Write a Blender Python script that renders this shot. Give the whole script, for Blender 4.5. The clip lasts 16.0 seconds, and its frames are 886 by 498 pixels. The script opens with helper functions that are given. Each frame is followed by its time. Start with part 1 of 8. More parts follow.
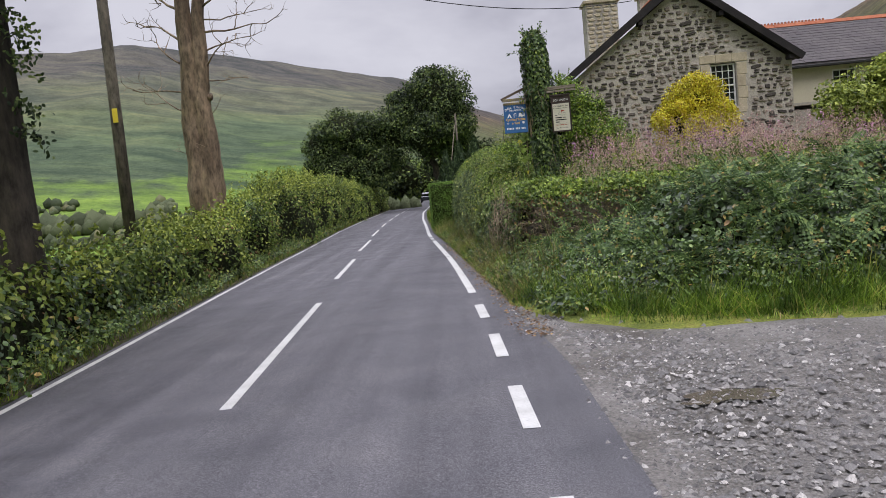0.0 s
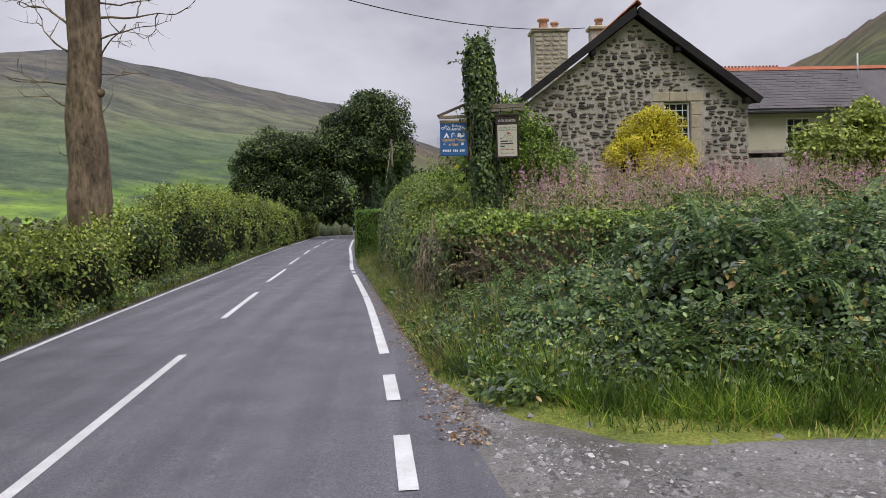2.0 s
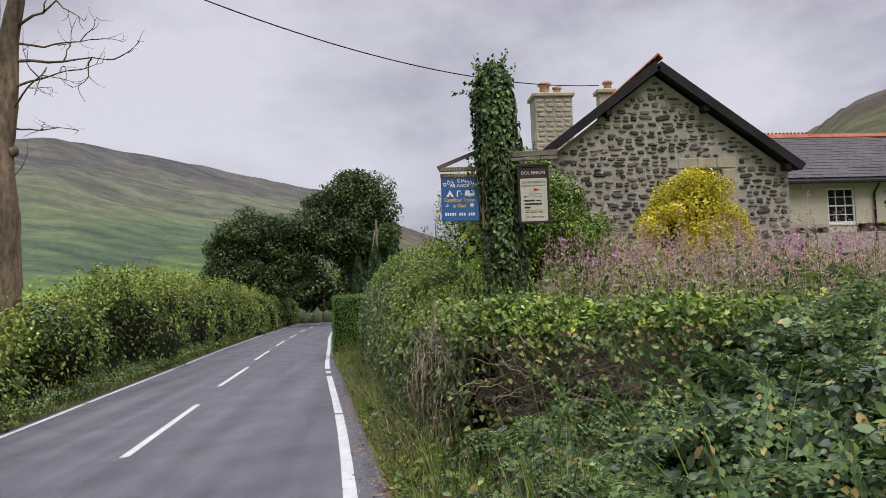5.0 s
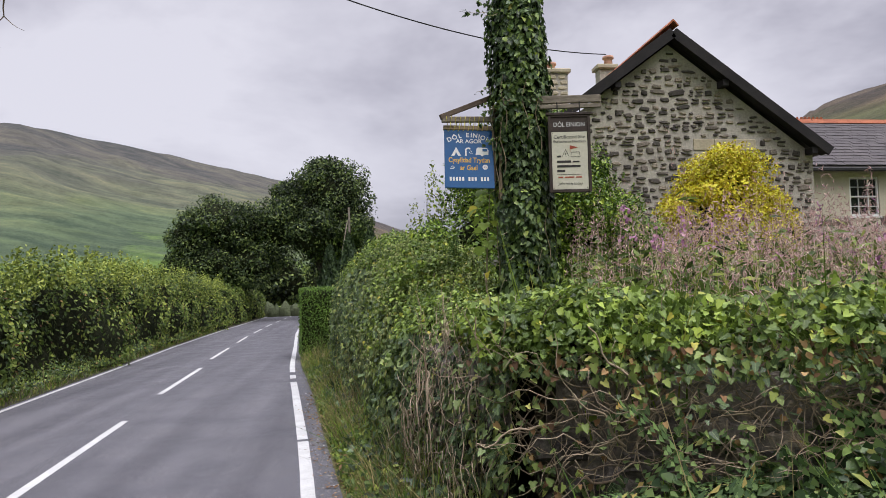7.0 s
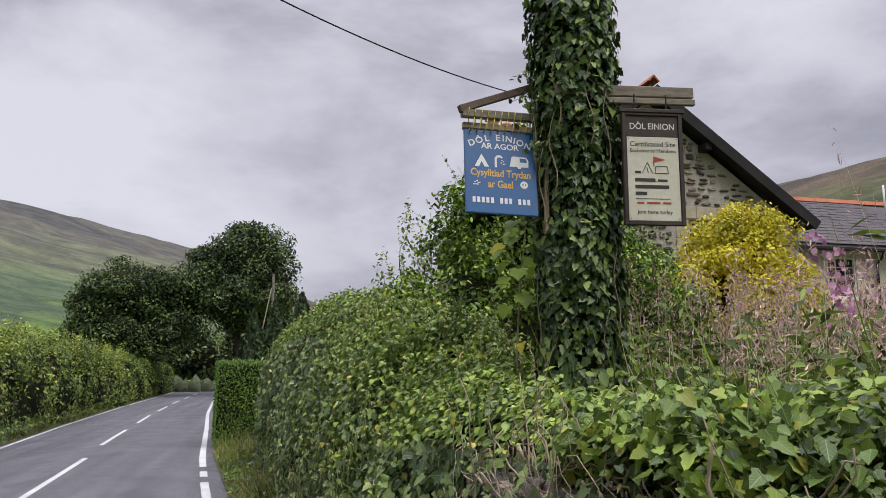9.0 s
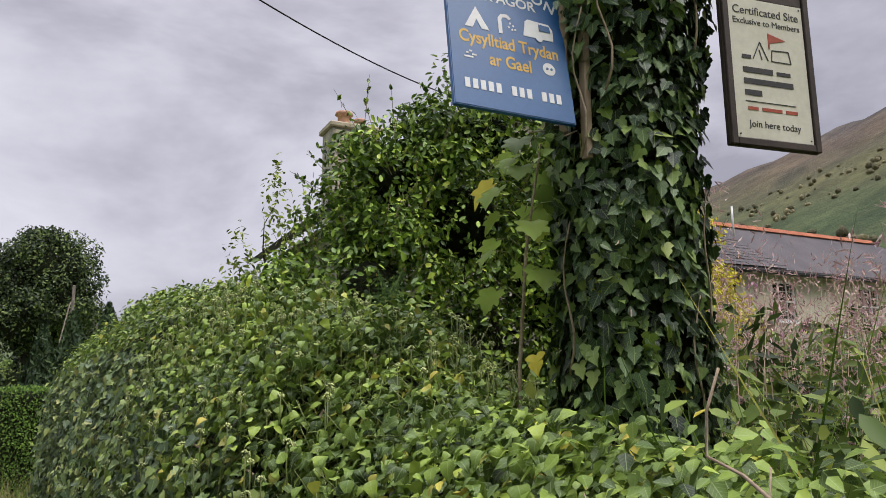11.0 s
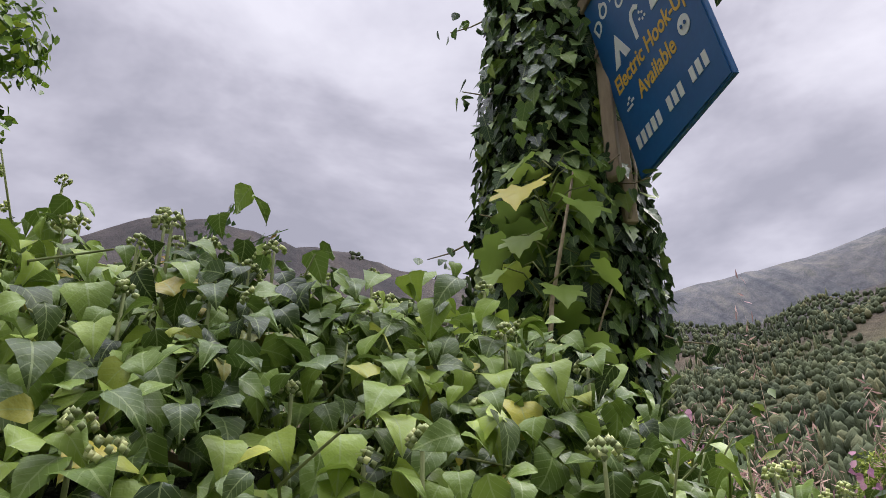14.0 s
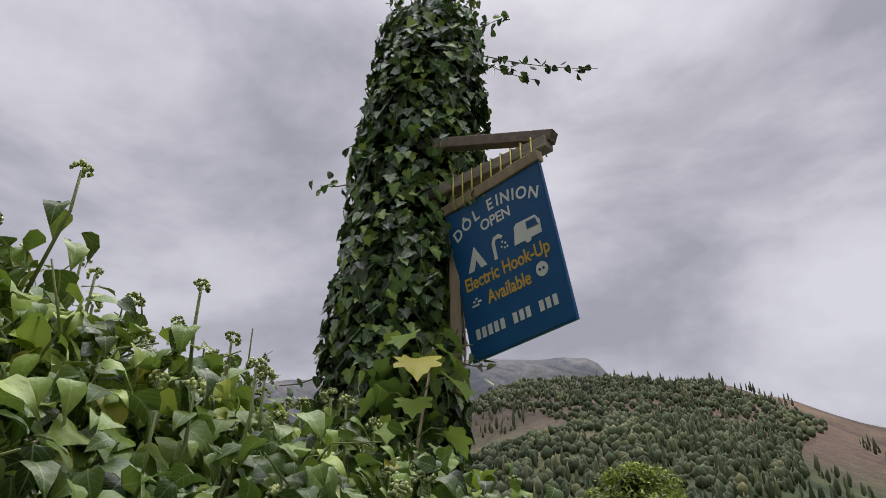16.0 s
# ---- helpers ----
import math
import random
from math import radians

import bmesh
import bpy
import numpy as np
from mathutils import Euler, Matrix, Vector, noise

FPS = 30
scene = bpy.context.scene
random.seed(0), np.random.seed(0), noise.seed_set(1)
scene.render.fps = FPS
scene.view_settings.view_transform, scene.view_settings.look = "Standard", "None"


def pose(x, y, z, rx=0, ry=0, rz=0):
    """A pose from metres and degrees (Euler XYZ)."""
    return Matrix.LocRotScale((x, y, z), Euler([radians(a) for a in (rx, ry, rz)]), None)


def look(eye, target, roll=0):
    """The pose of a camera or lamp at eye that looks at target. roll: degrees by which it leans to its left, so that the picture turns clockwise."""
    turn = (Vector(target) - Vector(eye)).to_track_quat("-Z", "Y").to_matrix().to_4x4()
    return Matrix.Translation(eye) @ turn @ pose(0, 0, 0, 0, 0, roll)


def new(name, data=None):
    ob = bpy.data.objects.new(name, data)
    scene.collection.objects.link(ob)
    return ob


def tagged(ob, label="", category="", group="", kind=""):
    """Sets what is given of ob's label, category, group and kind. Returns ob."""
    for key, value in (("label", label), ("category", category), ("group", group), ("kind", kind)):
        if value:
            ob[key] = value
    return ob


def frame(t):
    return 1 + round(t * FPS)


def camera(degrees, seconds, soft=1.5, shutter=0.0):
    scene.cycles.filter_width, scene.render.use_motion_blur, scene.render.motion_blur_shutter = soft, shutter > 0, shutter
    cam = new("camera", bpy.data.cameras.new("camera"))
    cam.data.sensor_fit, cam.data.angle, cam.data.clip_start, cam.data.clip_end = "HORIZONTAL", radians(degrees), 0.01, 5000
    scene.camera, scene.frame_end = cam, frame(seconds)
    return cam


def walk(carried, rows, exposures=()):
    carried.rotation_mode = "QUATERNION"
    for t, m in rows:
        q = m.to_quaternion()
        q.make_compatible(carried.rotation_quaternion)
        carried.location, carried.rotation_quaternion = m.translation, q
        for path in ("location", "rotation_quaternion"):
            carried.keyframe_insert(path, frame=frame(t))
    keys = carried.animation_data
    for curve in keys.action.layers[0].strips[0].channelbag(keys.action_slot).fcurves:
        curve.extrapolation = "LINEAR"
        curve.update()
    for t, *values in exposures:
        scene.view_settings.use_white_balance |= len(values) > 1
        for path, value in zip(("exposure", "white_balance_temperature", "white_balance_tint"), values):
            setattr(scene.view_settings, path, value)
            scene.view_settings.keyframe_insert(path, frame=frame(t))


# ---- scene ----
cam = camera(60.1, 16.0, soft=0.5)
PATH = [
    (0, (0.374, 0.992, 1.747), (0.314, 2.985, 1.591), -5.3),
    (0.5, (0.501, 1.711, 1.719), (0.575, 3.703, 1.55), -2.5),
    (1, (0.525, 2.476, 1.697), (0.649, 4.465, 1.525), -2.3),
    (1.5, (0.635, 3.197, 1.705), (0.761, 5.187, 1.545), -2.1),
    (2, (0.623, 3.956, 1.702), (0.742, 5.95, 1.616), -1.7),
    (2.5, (0.725, 4.678, 1.708), (0.838, 6.675, 1.662), -2.1),
    (3, (0.719, 5.419, 1.719), (0.831, 7.416, 1.753), -2.4),
    (3.5, (0.753, 6.147, 1.722), (0.872, 8.141, 1.828), -1.7),
    (4, (0.723, 6.9, 1.749), (0.844, 8.891, 1.891), -1.7),
    (4.2, (0.679, 7.179, 1.759), (0.803, 9.17, 1.901), -1.8),
    (6.3, (0.57, 10.078, 1.738), (0.813, 12.06, 1.858), -1.2),
    (6.5, (0.535, 10.384, 1.756), (0.774, 12.365, 1.88), -0.9),
    (7, (0.51, 11.14, 1.747), (0.75, 13.122, 1.866), -1.2),
    (7.5, (0.382, 11.905, 1.733), (0.617, 13.888, 1.844), -1.4),
    (8, (0.36, 12.691, 1.72), (0.643, 14.668, 1.828), -1.3),
    (8.5, (0.23, 13.457, 1.753), (0.543, 15.425, 1.925), -1.5),
    (9, (0.178, 14.159, 1.769), (0.619, 16.084, 2.087), 0.2),
    (9.2, (0.179, 14.443, 1.773), (0.652, 16.357, 2.107), -0.2),
    (11.3, (0.303, 17.41, 1.856), (1.364, 19.055, 2.267), -0.6),
    (11.5, (0.245, 17.706, 1.875), (1.452, 19.218, 2.38), -1.6),
    (12, (0.158, 18.32, 1.887), (1.58, 19.6, 2.472), -2.3),
    (12.5, (0.212, 19.054, 1.807), (1.727, 20.226, 2.382), -2.8),
    (13, (0.187, 19.581, 1.852), (1.879, 20.469, 2.443), -3.8),
    (13.5, (0.232, 20.026, 1.746), (2.086, 20.21, 2.473), -0.6),
    (14, (0.173, 20.529, 1.691), (1.941, 20.097, 2.521), -0.4),
    (14.5, (0.055, 20.796, 1.67), (1.772, 20.18, 2.49), 5.9),
    (15, (0.185, 21.212, 1.671), (1.702, 20.265, 2.567), -1.5),
    (15.5, (0.065, 21.587, 1.661), (1.432, 20.512, 2.65), -1.0),
    (16, (0.089, 21.612, 1.692), (1.297, 20.385, 2.709), -0.7),
]
walk(cam, [(t, look(e, g, r)) for t, e, g, r in PATH], [(0, 0.0, 6350, 13), (4.2, 0.0, 6350, 13), (6.3, 0.18, 6350, 13), (9.2, 0.12, 6350, 13), (11.3, 0.25, 6400, 13), (12.0, 0.45, 6450, 12), (13.0, 0.47, 6450, 12), (14.0, 0.34, 6350, 14), (15.0, 0.14, 6400, 13), (16.0, 0.0, 6450, 11)])

# ---- world and light ----
SUN_EL, SUN_AZ = 52.0, 150.0
world = bpy.data.worlds.new("overcast_sky")
scene.world = world
world.use_nodes = True
wt = world.node_tree
wt.nodes.clear()
w_out = wt.nodes.new("ShaderNodeOutputWorld")
w_bg = wt.nodes.new("ShaderNodeBackground")
w_sky = wt.nodes.new("ShaderNodeTexSky")
w_sky.sky_type = "NISHITA"
w_sky.sun_disc = False
w_sky.sun_elevation, w_sky.sun_rotation = radians(SUN_EL), radians(SUN_AZ)
w_dim = wt.nodes.new("ShaderNodeMix")
w_dim.data_type, w_dim.blend_type = "RGBA", "MULTIPLY"
w_dim.inputs[0].default_value = 1.0
w_dim.inputs[7].default_value = (0.1, 0.1, 0.1, 1)
w_co = wt.nodes.new("ShaderNodeTexCoord")
w_map = wt.nodes.new("ShaderNodeMapping")
w_map.inputs["Scale"].default_value = (1.0, 1.0, 2.1)
w_n1 = wt.nodes.new("ShaderNodeTexNoise")
w_n1.inputs["Scale"].default_value, w_n1.inputs["Detail"].default_value = 1.9, 6.0
w_n1.inputs["Roughness"].default_value = 0.56
w_n1.inputs["Distortion"].default_value = 0.2
w_ramp = wt.nodes.new("ShaderNodeValToRGB")
for pos, col in ((0.38, (0.36, 0.355, 0.41)), (0.46, (0.48, 0.47, 0.53)), (0.53, (0.61, 0.6, 0.66)), (0.63, (0.73, 0.72, 0.775))):
    el = w_ramp.color_ramp.elements.new(pos)
    el.color = (*col, 1)
w_ramp.color_ramp.elements.remove(w_ramp.color_ramp.elements[0])
w_ramp.color_ramp.elements.remove(w_ramp.color_ramp.elements[-1])
w_mix = wt.nodes.new("ShaderNodeMix")
w_mix.data_type = "RGBA"
w_mix.inputs[0].default_value = 0.93
wt.links.new(w_co.outputs["Generated"], w_map.inputs["Vector"])
wt.links.new(w_map.outputs["Vector"], w_n1.inputs["Vector"])
wt.links.new(w_n1.outputs["Fac"], w_ramp.inputs["Fac"])
wt.links.new(w_sky.outputs["Color"], w_dim.inputs[6])
wt.links.new(w_dim.outputs[2], w_mix.inputs[6])
wt.links.new(w_ramp.outputs["Color"], w_mix.inputs[7])
# an overcast dome is brightest overhead
w_sep = wt.nodes.new("ShaderNodeSeparateXYZ")
wt.links.new(w_co.outputs["Generated"], w_sep.inputs[0])
w_pos = wt.nodes.new("ShaderNodeMath")
w_pos.operation = "MAXIMUM"
w_pos.inputs[1].default_value = 0.0
wt.links.new(w_sep.outputs["Z"], w_pos.inputs[0])
w_sq = wt.nodes.new("ShaderNodeMath")
w_sq.operation = "POWER"
w_sq.inputs[1].default_value = 14.0
wt.links.new(w_pos.outputs[0], w_sq.inputs[0])
w_gain = wt.nodes.new("ShaderNodeMath")
w_gain.operation = "MULTIPLY_ADD"
w_gain.inputs[1].default_value, w_gain.inputs[2].default_value = 12.5, 0.95
wt.links.new(w_sq.outputs[0], w_gain.inputs[0])
wt.links.new(w_gain.outputs[0], w_bg.inputs["Strength"])
wt.links.new(w_mix.outputs[2], w_bg.inputs["Color"])
wt.links.new(w_bg.outputs["Background"], w_out.inputs["Surface"])

sun = new("sun", bpy.data.lights.new("sun", "SUN"))
sun.data.energy, sun.data.angle, sun.data.color = 1.6, radians(26), (1.0, 0.97, 0.92)
sun.matrix_world = look((0, 0, 60), (0 - 60 * math.sin(radians(SUN_AZ)) / math.tan(radians(SUN_EL)), 0 - 60 * math.cos(radians(SUN_AZ)) / math.tan(radians(SUN_EL)), 0))


# ---- materials ----
def material(name, rough=0.7, metal=0.0, spec=0.5):
    m = bpy.data.materials.new(name)
    m.use_nodes = True
    b = m.node_tree.nodes["Principled BSDF"]
    b.inputs["Roughness"].default_value = rough
    b.inputs["Metallic"].default_value = metal
    b.inputs["Specular IOR Level"].default_value = spec
    return m, m.node_tree, b


def ramp(t, stops):
    r = t.nodes.new("ShaderNodeValToRGB")
    e = r.color_ramp.elements
    e[0].position, e[0].color = stops[0][0], (*stops[0][1], 1)
    e[1].position, e[1].color = stops[-1][0], (*stops[-1][1], 1)
    for p, c in stops[1:-1]:
        e.new(p).color = (*c, 1)
    return r


def noise_tex(t, scale, detail=4.0, rough=0.55, coord=None, stretch=None, distort=0.0):
    n = t.nodes.new("ShaderNodeTexNoise")
    n.inputs["Scale"].default_value, n.inputs["Detail"].default_value = scale, detail
    n.inputs["Roughness"].default_value, n.inputs["Distortion"].default_value = rough, distort
    if coord is None:
        coord = t.nodes.new("ShaderNodeNewGeometry").outputs["Position"]
    if stretch:
        mp = t.nodes.new("ShaderNodeMapping")
        mp.inputs["Scale"].default_value = stretch
        t.links.new(coord, mp.inputs["Vector"])
        coord = mp.outputs["Vector"]
    t.links.new(coord, n.inputs["Vector"])
    return n


def mixc(t, fac, a, b, mode="MIX"):
    m = t.nodes.new("ShaderNodeMix")
    m.data_type, m.blend_type = "RGBA", mode
    for sock, v in ((m.inputs[0], fac), (m.inputs[6], a), (m.inputs[7], b)):
        if hasattr(v, "links"):
            t.links.new(v, sock)
        else:
            sock.default_value = v if isinstance(v, float) else (*v, 1)
    return m.outputs[2]


def bump(t, b, height, strength=0.4, dist=0.02):
    bp = t.nodes.new("ShaderNodeBump")
    bp.inputs["Strength"].default_value, bp.inputs["Distance"].default_value = strength, dist
    t.links.new(height, bp.inputs["Height"])
    t.links.new(bp.outputs["Normal"], b.inputs["Normal"])


def surface(name, big, small, scale=(1.0, 20.0), rough=0.8, relief=0.3, dist=0.01, spec=0.4, metal=0.0, stretch=None, local=False):
    """Two scales of noise: big stains blended between the colours of big, fine grain of small."""
    m, t, b = material(name, rough, metal, spec)
    co = t.nodes.new("ShaderNodeTexCoord").outputs["Object"] if local else None
    n1 = noise_tex(t, scale[0], 5, 0.6, co, stretch)
    n2 = noise_tex(t, scale[1], 6, 0.65, co, stretch)
    r1 = ramp(t, big)
    t.links.new(n1.outputs["Fac"], r1.inputs["Fac"])
    r2 = ramp(t, small)
    t.links.new(n2.outputs["Fac"], r2.inputs["Fac"])
    c = mixc(t, 1.0, r1.outputs["Color"], r2.outputs["Color"], "MULTIPLY")
    t.links.new(c, b.inputs["Base Color"])
    bump(t, b, n2.outputs["Fac"], relief, dist)
    return m


GAIN = 1.55


def leafy(name, cols, patch=((0.35, (0.75, 0.75, 0.75)), (0.65, (1.25, 1.2, 1.1))), rough=0.5, through_light=0.25, patch_scale=0.7, spec=0.25, veins=False):
    """Foliage: every leaf its own shade, clumps lighter and darker, some light through the blade."""
    m, t, b = material(name, rough, 0, spec)
    g = t.nodes.new("ShaderNodeNewGeometry")
    o = t.nodes.new("ShaderNodeObjectInfo")
    add = t.nodes.new("ShaderNodeMath")
    add.operation = "ADD"
    t.links.new(g.outputs["Random Per Island"], add.inputs[0])
    t.links.new(o.outputs["Random"], add.inputs[1])
    fr = t.nodes.new("ShaderNodeMath")
    fr.operation = "FRACT"
    t.links.new(add.outputs[0], fr.inputs[0])
    # random leaf tones, the dark end pulled down to suggest shaded gaps
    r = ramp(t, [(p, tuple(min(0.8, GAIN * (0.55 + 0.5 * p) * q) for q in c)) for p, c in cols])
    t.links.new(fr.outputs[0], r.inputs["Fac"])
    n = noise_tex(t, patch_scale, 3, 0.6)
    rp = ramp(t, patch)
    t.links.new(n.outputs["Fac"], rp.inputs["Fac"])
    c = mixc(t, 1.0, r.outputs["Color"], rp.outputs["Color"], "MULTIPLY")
    if veins:
        uvn = t.nodes.new("ShaderNodeUVMap")
        uvn.uv_map = "leaf"
        sp = t.nodes.new("ShaderNodeSeparateXYZ")
        t.links.new(uvn.outputs["UV"], sp.inputs[0])

        def calc(op, a, bq=0.0, cq=0.0):
            nd = t.nodes.new("ShaderNodeMath")
            nd.operation = op
            for sock, v in zip(nd.inputs, (a, bq, cq)):
                if hasattr(v, "links"):
                    t.links.new(v, sock)
                else:
                    sock.default_value = v
            return nd.outputs[0]
        side = calc("ABSOLUTE", calc("SUBTRACT", sp.outputs["X"], 0.5))
        rib = calc("LESS_THAN", side, 0.018)
        ray = calc("GREATER_THAN", calc("SINE", calc("MULTIPLY", calc("SUBTRACT", sp.outputs["Y"], side), 34.0)), 0.93)
        vein = calc("MAXIMUM", rib, calc("MULTIPLY", ray, 0.55))
        c = mixc(t, calc("MULTIPLY", vein, 0.5), c, (0.34, 0.42, 0.16))
        bump(t, b, noise_tex(t, 55, 3, 0.6).outputs["Fac"], 0.35, 0.006)
    t.links.new(c, b.inputs["Base Color"])
    tr = t.nodes.new("ShaderNodeBsdfTranslucent")
    t.links.new(c, tr.inputs["Color"])
    mx = t.nodes.new("ShaderNodeMixShader")
    mx.inputs[0].default_value = through_light
    t.links.new(b.outputs[0], mx.inputs[1])
    t.links.new(tr.outputs[0], mx.inputs[2])
    t.links.new(mx.outputs[0], t.nodes["Material Output"].inputs["Surface"])
    return m


M = {}
# asphalt: grey chippings, darker wheel tracks and damp blotches along the road
m, t, b = material("asphalt", 0.72, 0, 0.4)
n_fine, n_chip = noise_tex(t, 120, 2, 0.7), noise_tex(t, 48, 5, 0.75)
n_blot, n_long = noise_tex(t, 1.1, 9, 0.68), noise_tex(t, 1.0, 4, 0.55, None, (2.2, 0.07, 1.0))
r_a = ramp(t, [(0.3, (0.072, 0.071, 0.08)), (0.5, (0.097, 0.096, 0.107)), (0.72, (0.126, 0.124, 0.136))])
t.links.new(n_long.outputs["Fac"], r_a.inputs["Fac"])
r_b = ramp(t, [(0.33, (0.74, 0.74, 0.76)), (0.5, (0.98, 0.98, 0.98)), (0.64, (1.16, 1.15, 1.12))])
t.links.new(n_blot.outputs["Fac"], r_b.inputs["Fac"])
r_c = ramp(t, [(0.3, (0.55, 0.55, 0.56)), (0.5, (1.0, 1.0, 1.0)), (0.72, (1.7, 1.68, 1.62))])
t.links.new(n_chip.outputs["Fac"], r_c.inputs["Fac"])
c = mixc(t, 1.0, r_a.outputs["Color"], r_b.outputs["Color"], "MULTIPLY")
c = mixc(t, 0.9, c, mixc(t, 1.0, c, r_c.outputs["Color"], "MULTIPLY"))
r_g = ramp(t, [(0.36, (0.5, 0.5, 0.51)), (0.5, (0.95, 0.95, 0.95)), (0.64, (1.75, 1.73, 1.68))])
t.links.new(n_fine.outputs["Fac"], r_g.inputs["Fac"])
c = mixc(t, 1.0, c, r_g.outputs["Color"], "MULTIPLY")
t.links.new(c, b.inputs["Base Color"])
bump(t, b, n_chip.outputs["Fac"], 0.35, 0.008)
r_r = ramp(t, [(0.35, (0.5, 0.5, 0.5)), (0.6, (0.8, 0.8, 0.8))])
t.links.new(n_blot.outputs["Fac"], r_r.inputs["Fac"])
t.links.new(r_r.outputs["Color"], b.inputs["Roughness"])
M["asphalt"] = m
M["line"] = surface("road_paint", [(0.3, (0.46, 0.46, 0.44)), (0.7, (0.62, 0.62, 0.6))], [(0.28, (0.6, 0.6, 0.6)), (0.45, (1, 1, 1))], (3, 60), 0.7, 0.3, 0.004)
M["gravel_bed"] = surface("gravel_bed", [(0.3, (0.09, 0.082, 0.07)), (0.47, (0.155, 0.147, 0.136)), (0.68, (0.23, 0.222, 0.21))], [(0.3, (0.5, 0.5, 0.5)), (0.65, (1.35, 1.33, 1.3))], (0.8, 38), 0.85, 0.9, 0.03)
M["soil"] = surface("soil", [(0.3, (0.05, 0.042, 0.028)), (0.7, (0.09, 0.085, 0.045))], [(0.3, (0.6, 0.6, 0.6)), (0.7, (1.3, 1.3, 1.2))], (0.7, 12), 0.95, 0.7, 0.05)
M["verge"] = surface("verge_turf", [(0.3, (0.05, 0.065, 0.018)), (0.5, (0.1, 0.11, 0.03)), (0.7, (0.19, 0.16, 0.06))], [(0.3, (0.5, 0.5, 0.5)), (0.7, (1.35, 1.35, 1.3))], (0.9, 30), 0.95, 0.8, 0.04)
M["moss"] = surface("mossy_turf", [(0.32, (0.1, 0.13, 0.025)), (0.5, (0.19, 0.22, 0.035)), (0.68, (0.3, 0.26, 0.07))], [(0.3, (0.45, 0.47, 0.45)), (0.7, (1.4, 1.4, 1.3))], (1.6, 34), 0.95, 0.9, 0.04)
M["dead_leaf"] = leafy("withered_leaf", [(0.0, (0.09, 0.05, 0.03)), (0.6, (0.17, 0.1, 0.05)), (1.0, (0.28, 0.19, 0.09))], rough=0.7, through_light=0.2)
M["puddle"], t, b = material("puddle_water", 0.06, 0, 0.5)
b.inputs["Base Color"].default_value = (0.1, 0.085, 0.065, 1)
bump(t, b, noise_tex(t, 9, 2).outputs["Fac"], 0.05, 0.01)

# hills: bracken, rough grass, heather and scree by height and patch
m, t, b = material("hill_pasture", 0.95, 0, 0.1)
g = t.nodes.new("ShaderNodeNewGeometry")
sep = t.nodes.new("ShaderNodeSeparateXYZ")
t.links.new(g.outputs["Position"], sep.inputs[0])
n_p, n_q = noise_tex(t, 0.0065, 8, 0.62, None, None, 0.4), noise_tex(t, 0.035, 8, 0.7)
n_s = noise_tex(t, 0.016, 7, 0.65, None, (0.28, 1.0, 0.28), 1.6)
hz = t.nodes.new("ShaderNodeMapRange")
hz.inputs["From Min"].default_value, hz.inputs["From Max"].default_value = 10.0, 270.0
t.links.new(sep.outputs["Z"], hz.inputs["Value"])
hadd = t.nodes.new("ShaderNodeMath")
hadd.operation = "MULTIPLY_ADD"
hadd.inputs[1].default_value = 0.55
t.links.new(n_p.outputs["Fac"], hadd.inputs[0])
t.links.new(hz.outputs["Result"], hadd.inputs[2])
r_h = ramp(t, [(0.2, (0.13, 0.2, 0.045)), (0.31, (0.12, 0.17, 0.05)), (0.345, (0.085, 0.115, 0.055)), (0.48, (0.085, 0.1, 0.052)), (0.62, (0.115, 0.11, 0.065)), (0.76, (0.12, 0.094, 0.075)), (0.88, (0.088, 0.078, 0.076)), (1.0, (0.075, 0.066, 0.068))])
t.links.new(hadd.outputs[0], r_h.inputs["Fac"])
r_s = ramp(t, [(0.36, (0.68, 0.74, 0.77)), (0.5, (1.0, 1.0, 0.97)), (0.62, (1.3, 1.26, 1.08))])
t.links.new(n_s.outputs["Fac"], r_s.inputs["Fac"])
r_q = ramp(t, [(0.32, (0.68, 0.72, 0.7)), (0.5, (0.98, 0.98, 0.96)), (0.66, (1.25, 1.24, 1.15))])
t.links.new(n_q.outputs["Fac"], r_q.inputs["Fac"])
# sheep-grazed green on the hill west of the valley, haze coloured in high up, a bare brown shoulder
west = t.nodes.new("ShaderNodeMapRange")
west.inputs["From Min"].default_value, west.inputs["From Max"].default_value = 60.0, -160.0
t.links.new(sep.outputs["X"], west.inputs["Value"])
r_w = ramp(t, [(0.2, (0.2, 0.31, 0.06)), (0.325, (0.165, 0.25, 0.06)), (0.37, (0.078, 0.108, 0.068)), (0.5, (0.09, 0.122, 0.076)), (0.6, (0.135, 0.155, 0.09)), (0.7, (0.11, 0.122, 0.086)), (0.82, (0.13, 0.134, 0.098)), (1.0, (0.1, 0.096, 0.092))])
t.links.new(hadd.outputs[0], r_w.inputs["Fac"])
c = mixc(t, west.outputs["Result"], r_h.outputs["Color"], r_w.outputs["Color"])
field = t.nodes.new("ShaderNodeMapRange")
field.inputs["From Min"].default_value, field.inputs["From Max"].default_value = 6.0, 1.0
t.links.new(sep.outputs["Z"], field.inputs["Value"])
c = mixc(t, field.outputs["Result"], c, (0.17, 0.27, 0.05))
bare_d = t.nodes.new("ShaderNodeVectorMath")
bare_d.operation = "DISTANCE"
bare_d.inputs[1].default_value = (150.0, -400.0, 150.0)
t.links.new(g.outputs["Position"], bare_d.inputs[0])
bare_r = t.nodes.new("ShaderNodeMapRange")
bare_r.inputs["From Min"].default_value, bare_r.inputs["From Max"].default_value = 190.0, 90.0
t.links.new(bare_d.outputs["Value"], bare_r.inputs["Value"])
c = mixc(t, bare_r.outputs["Result"], c, (0.15, 0.108, 0.088))
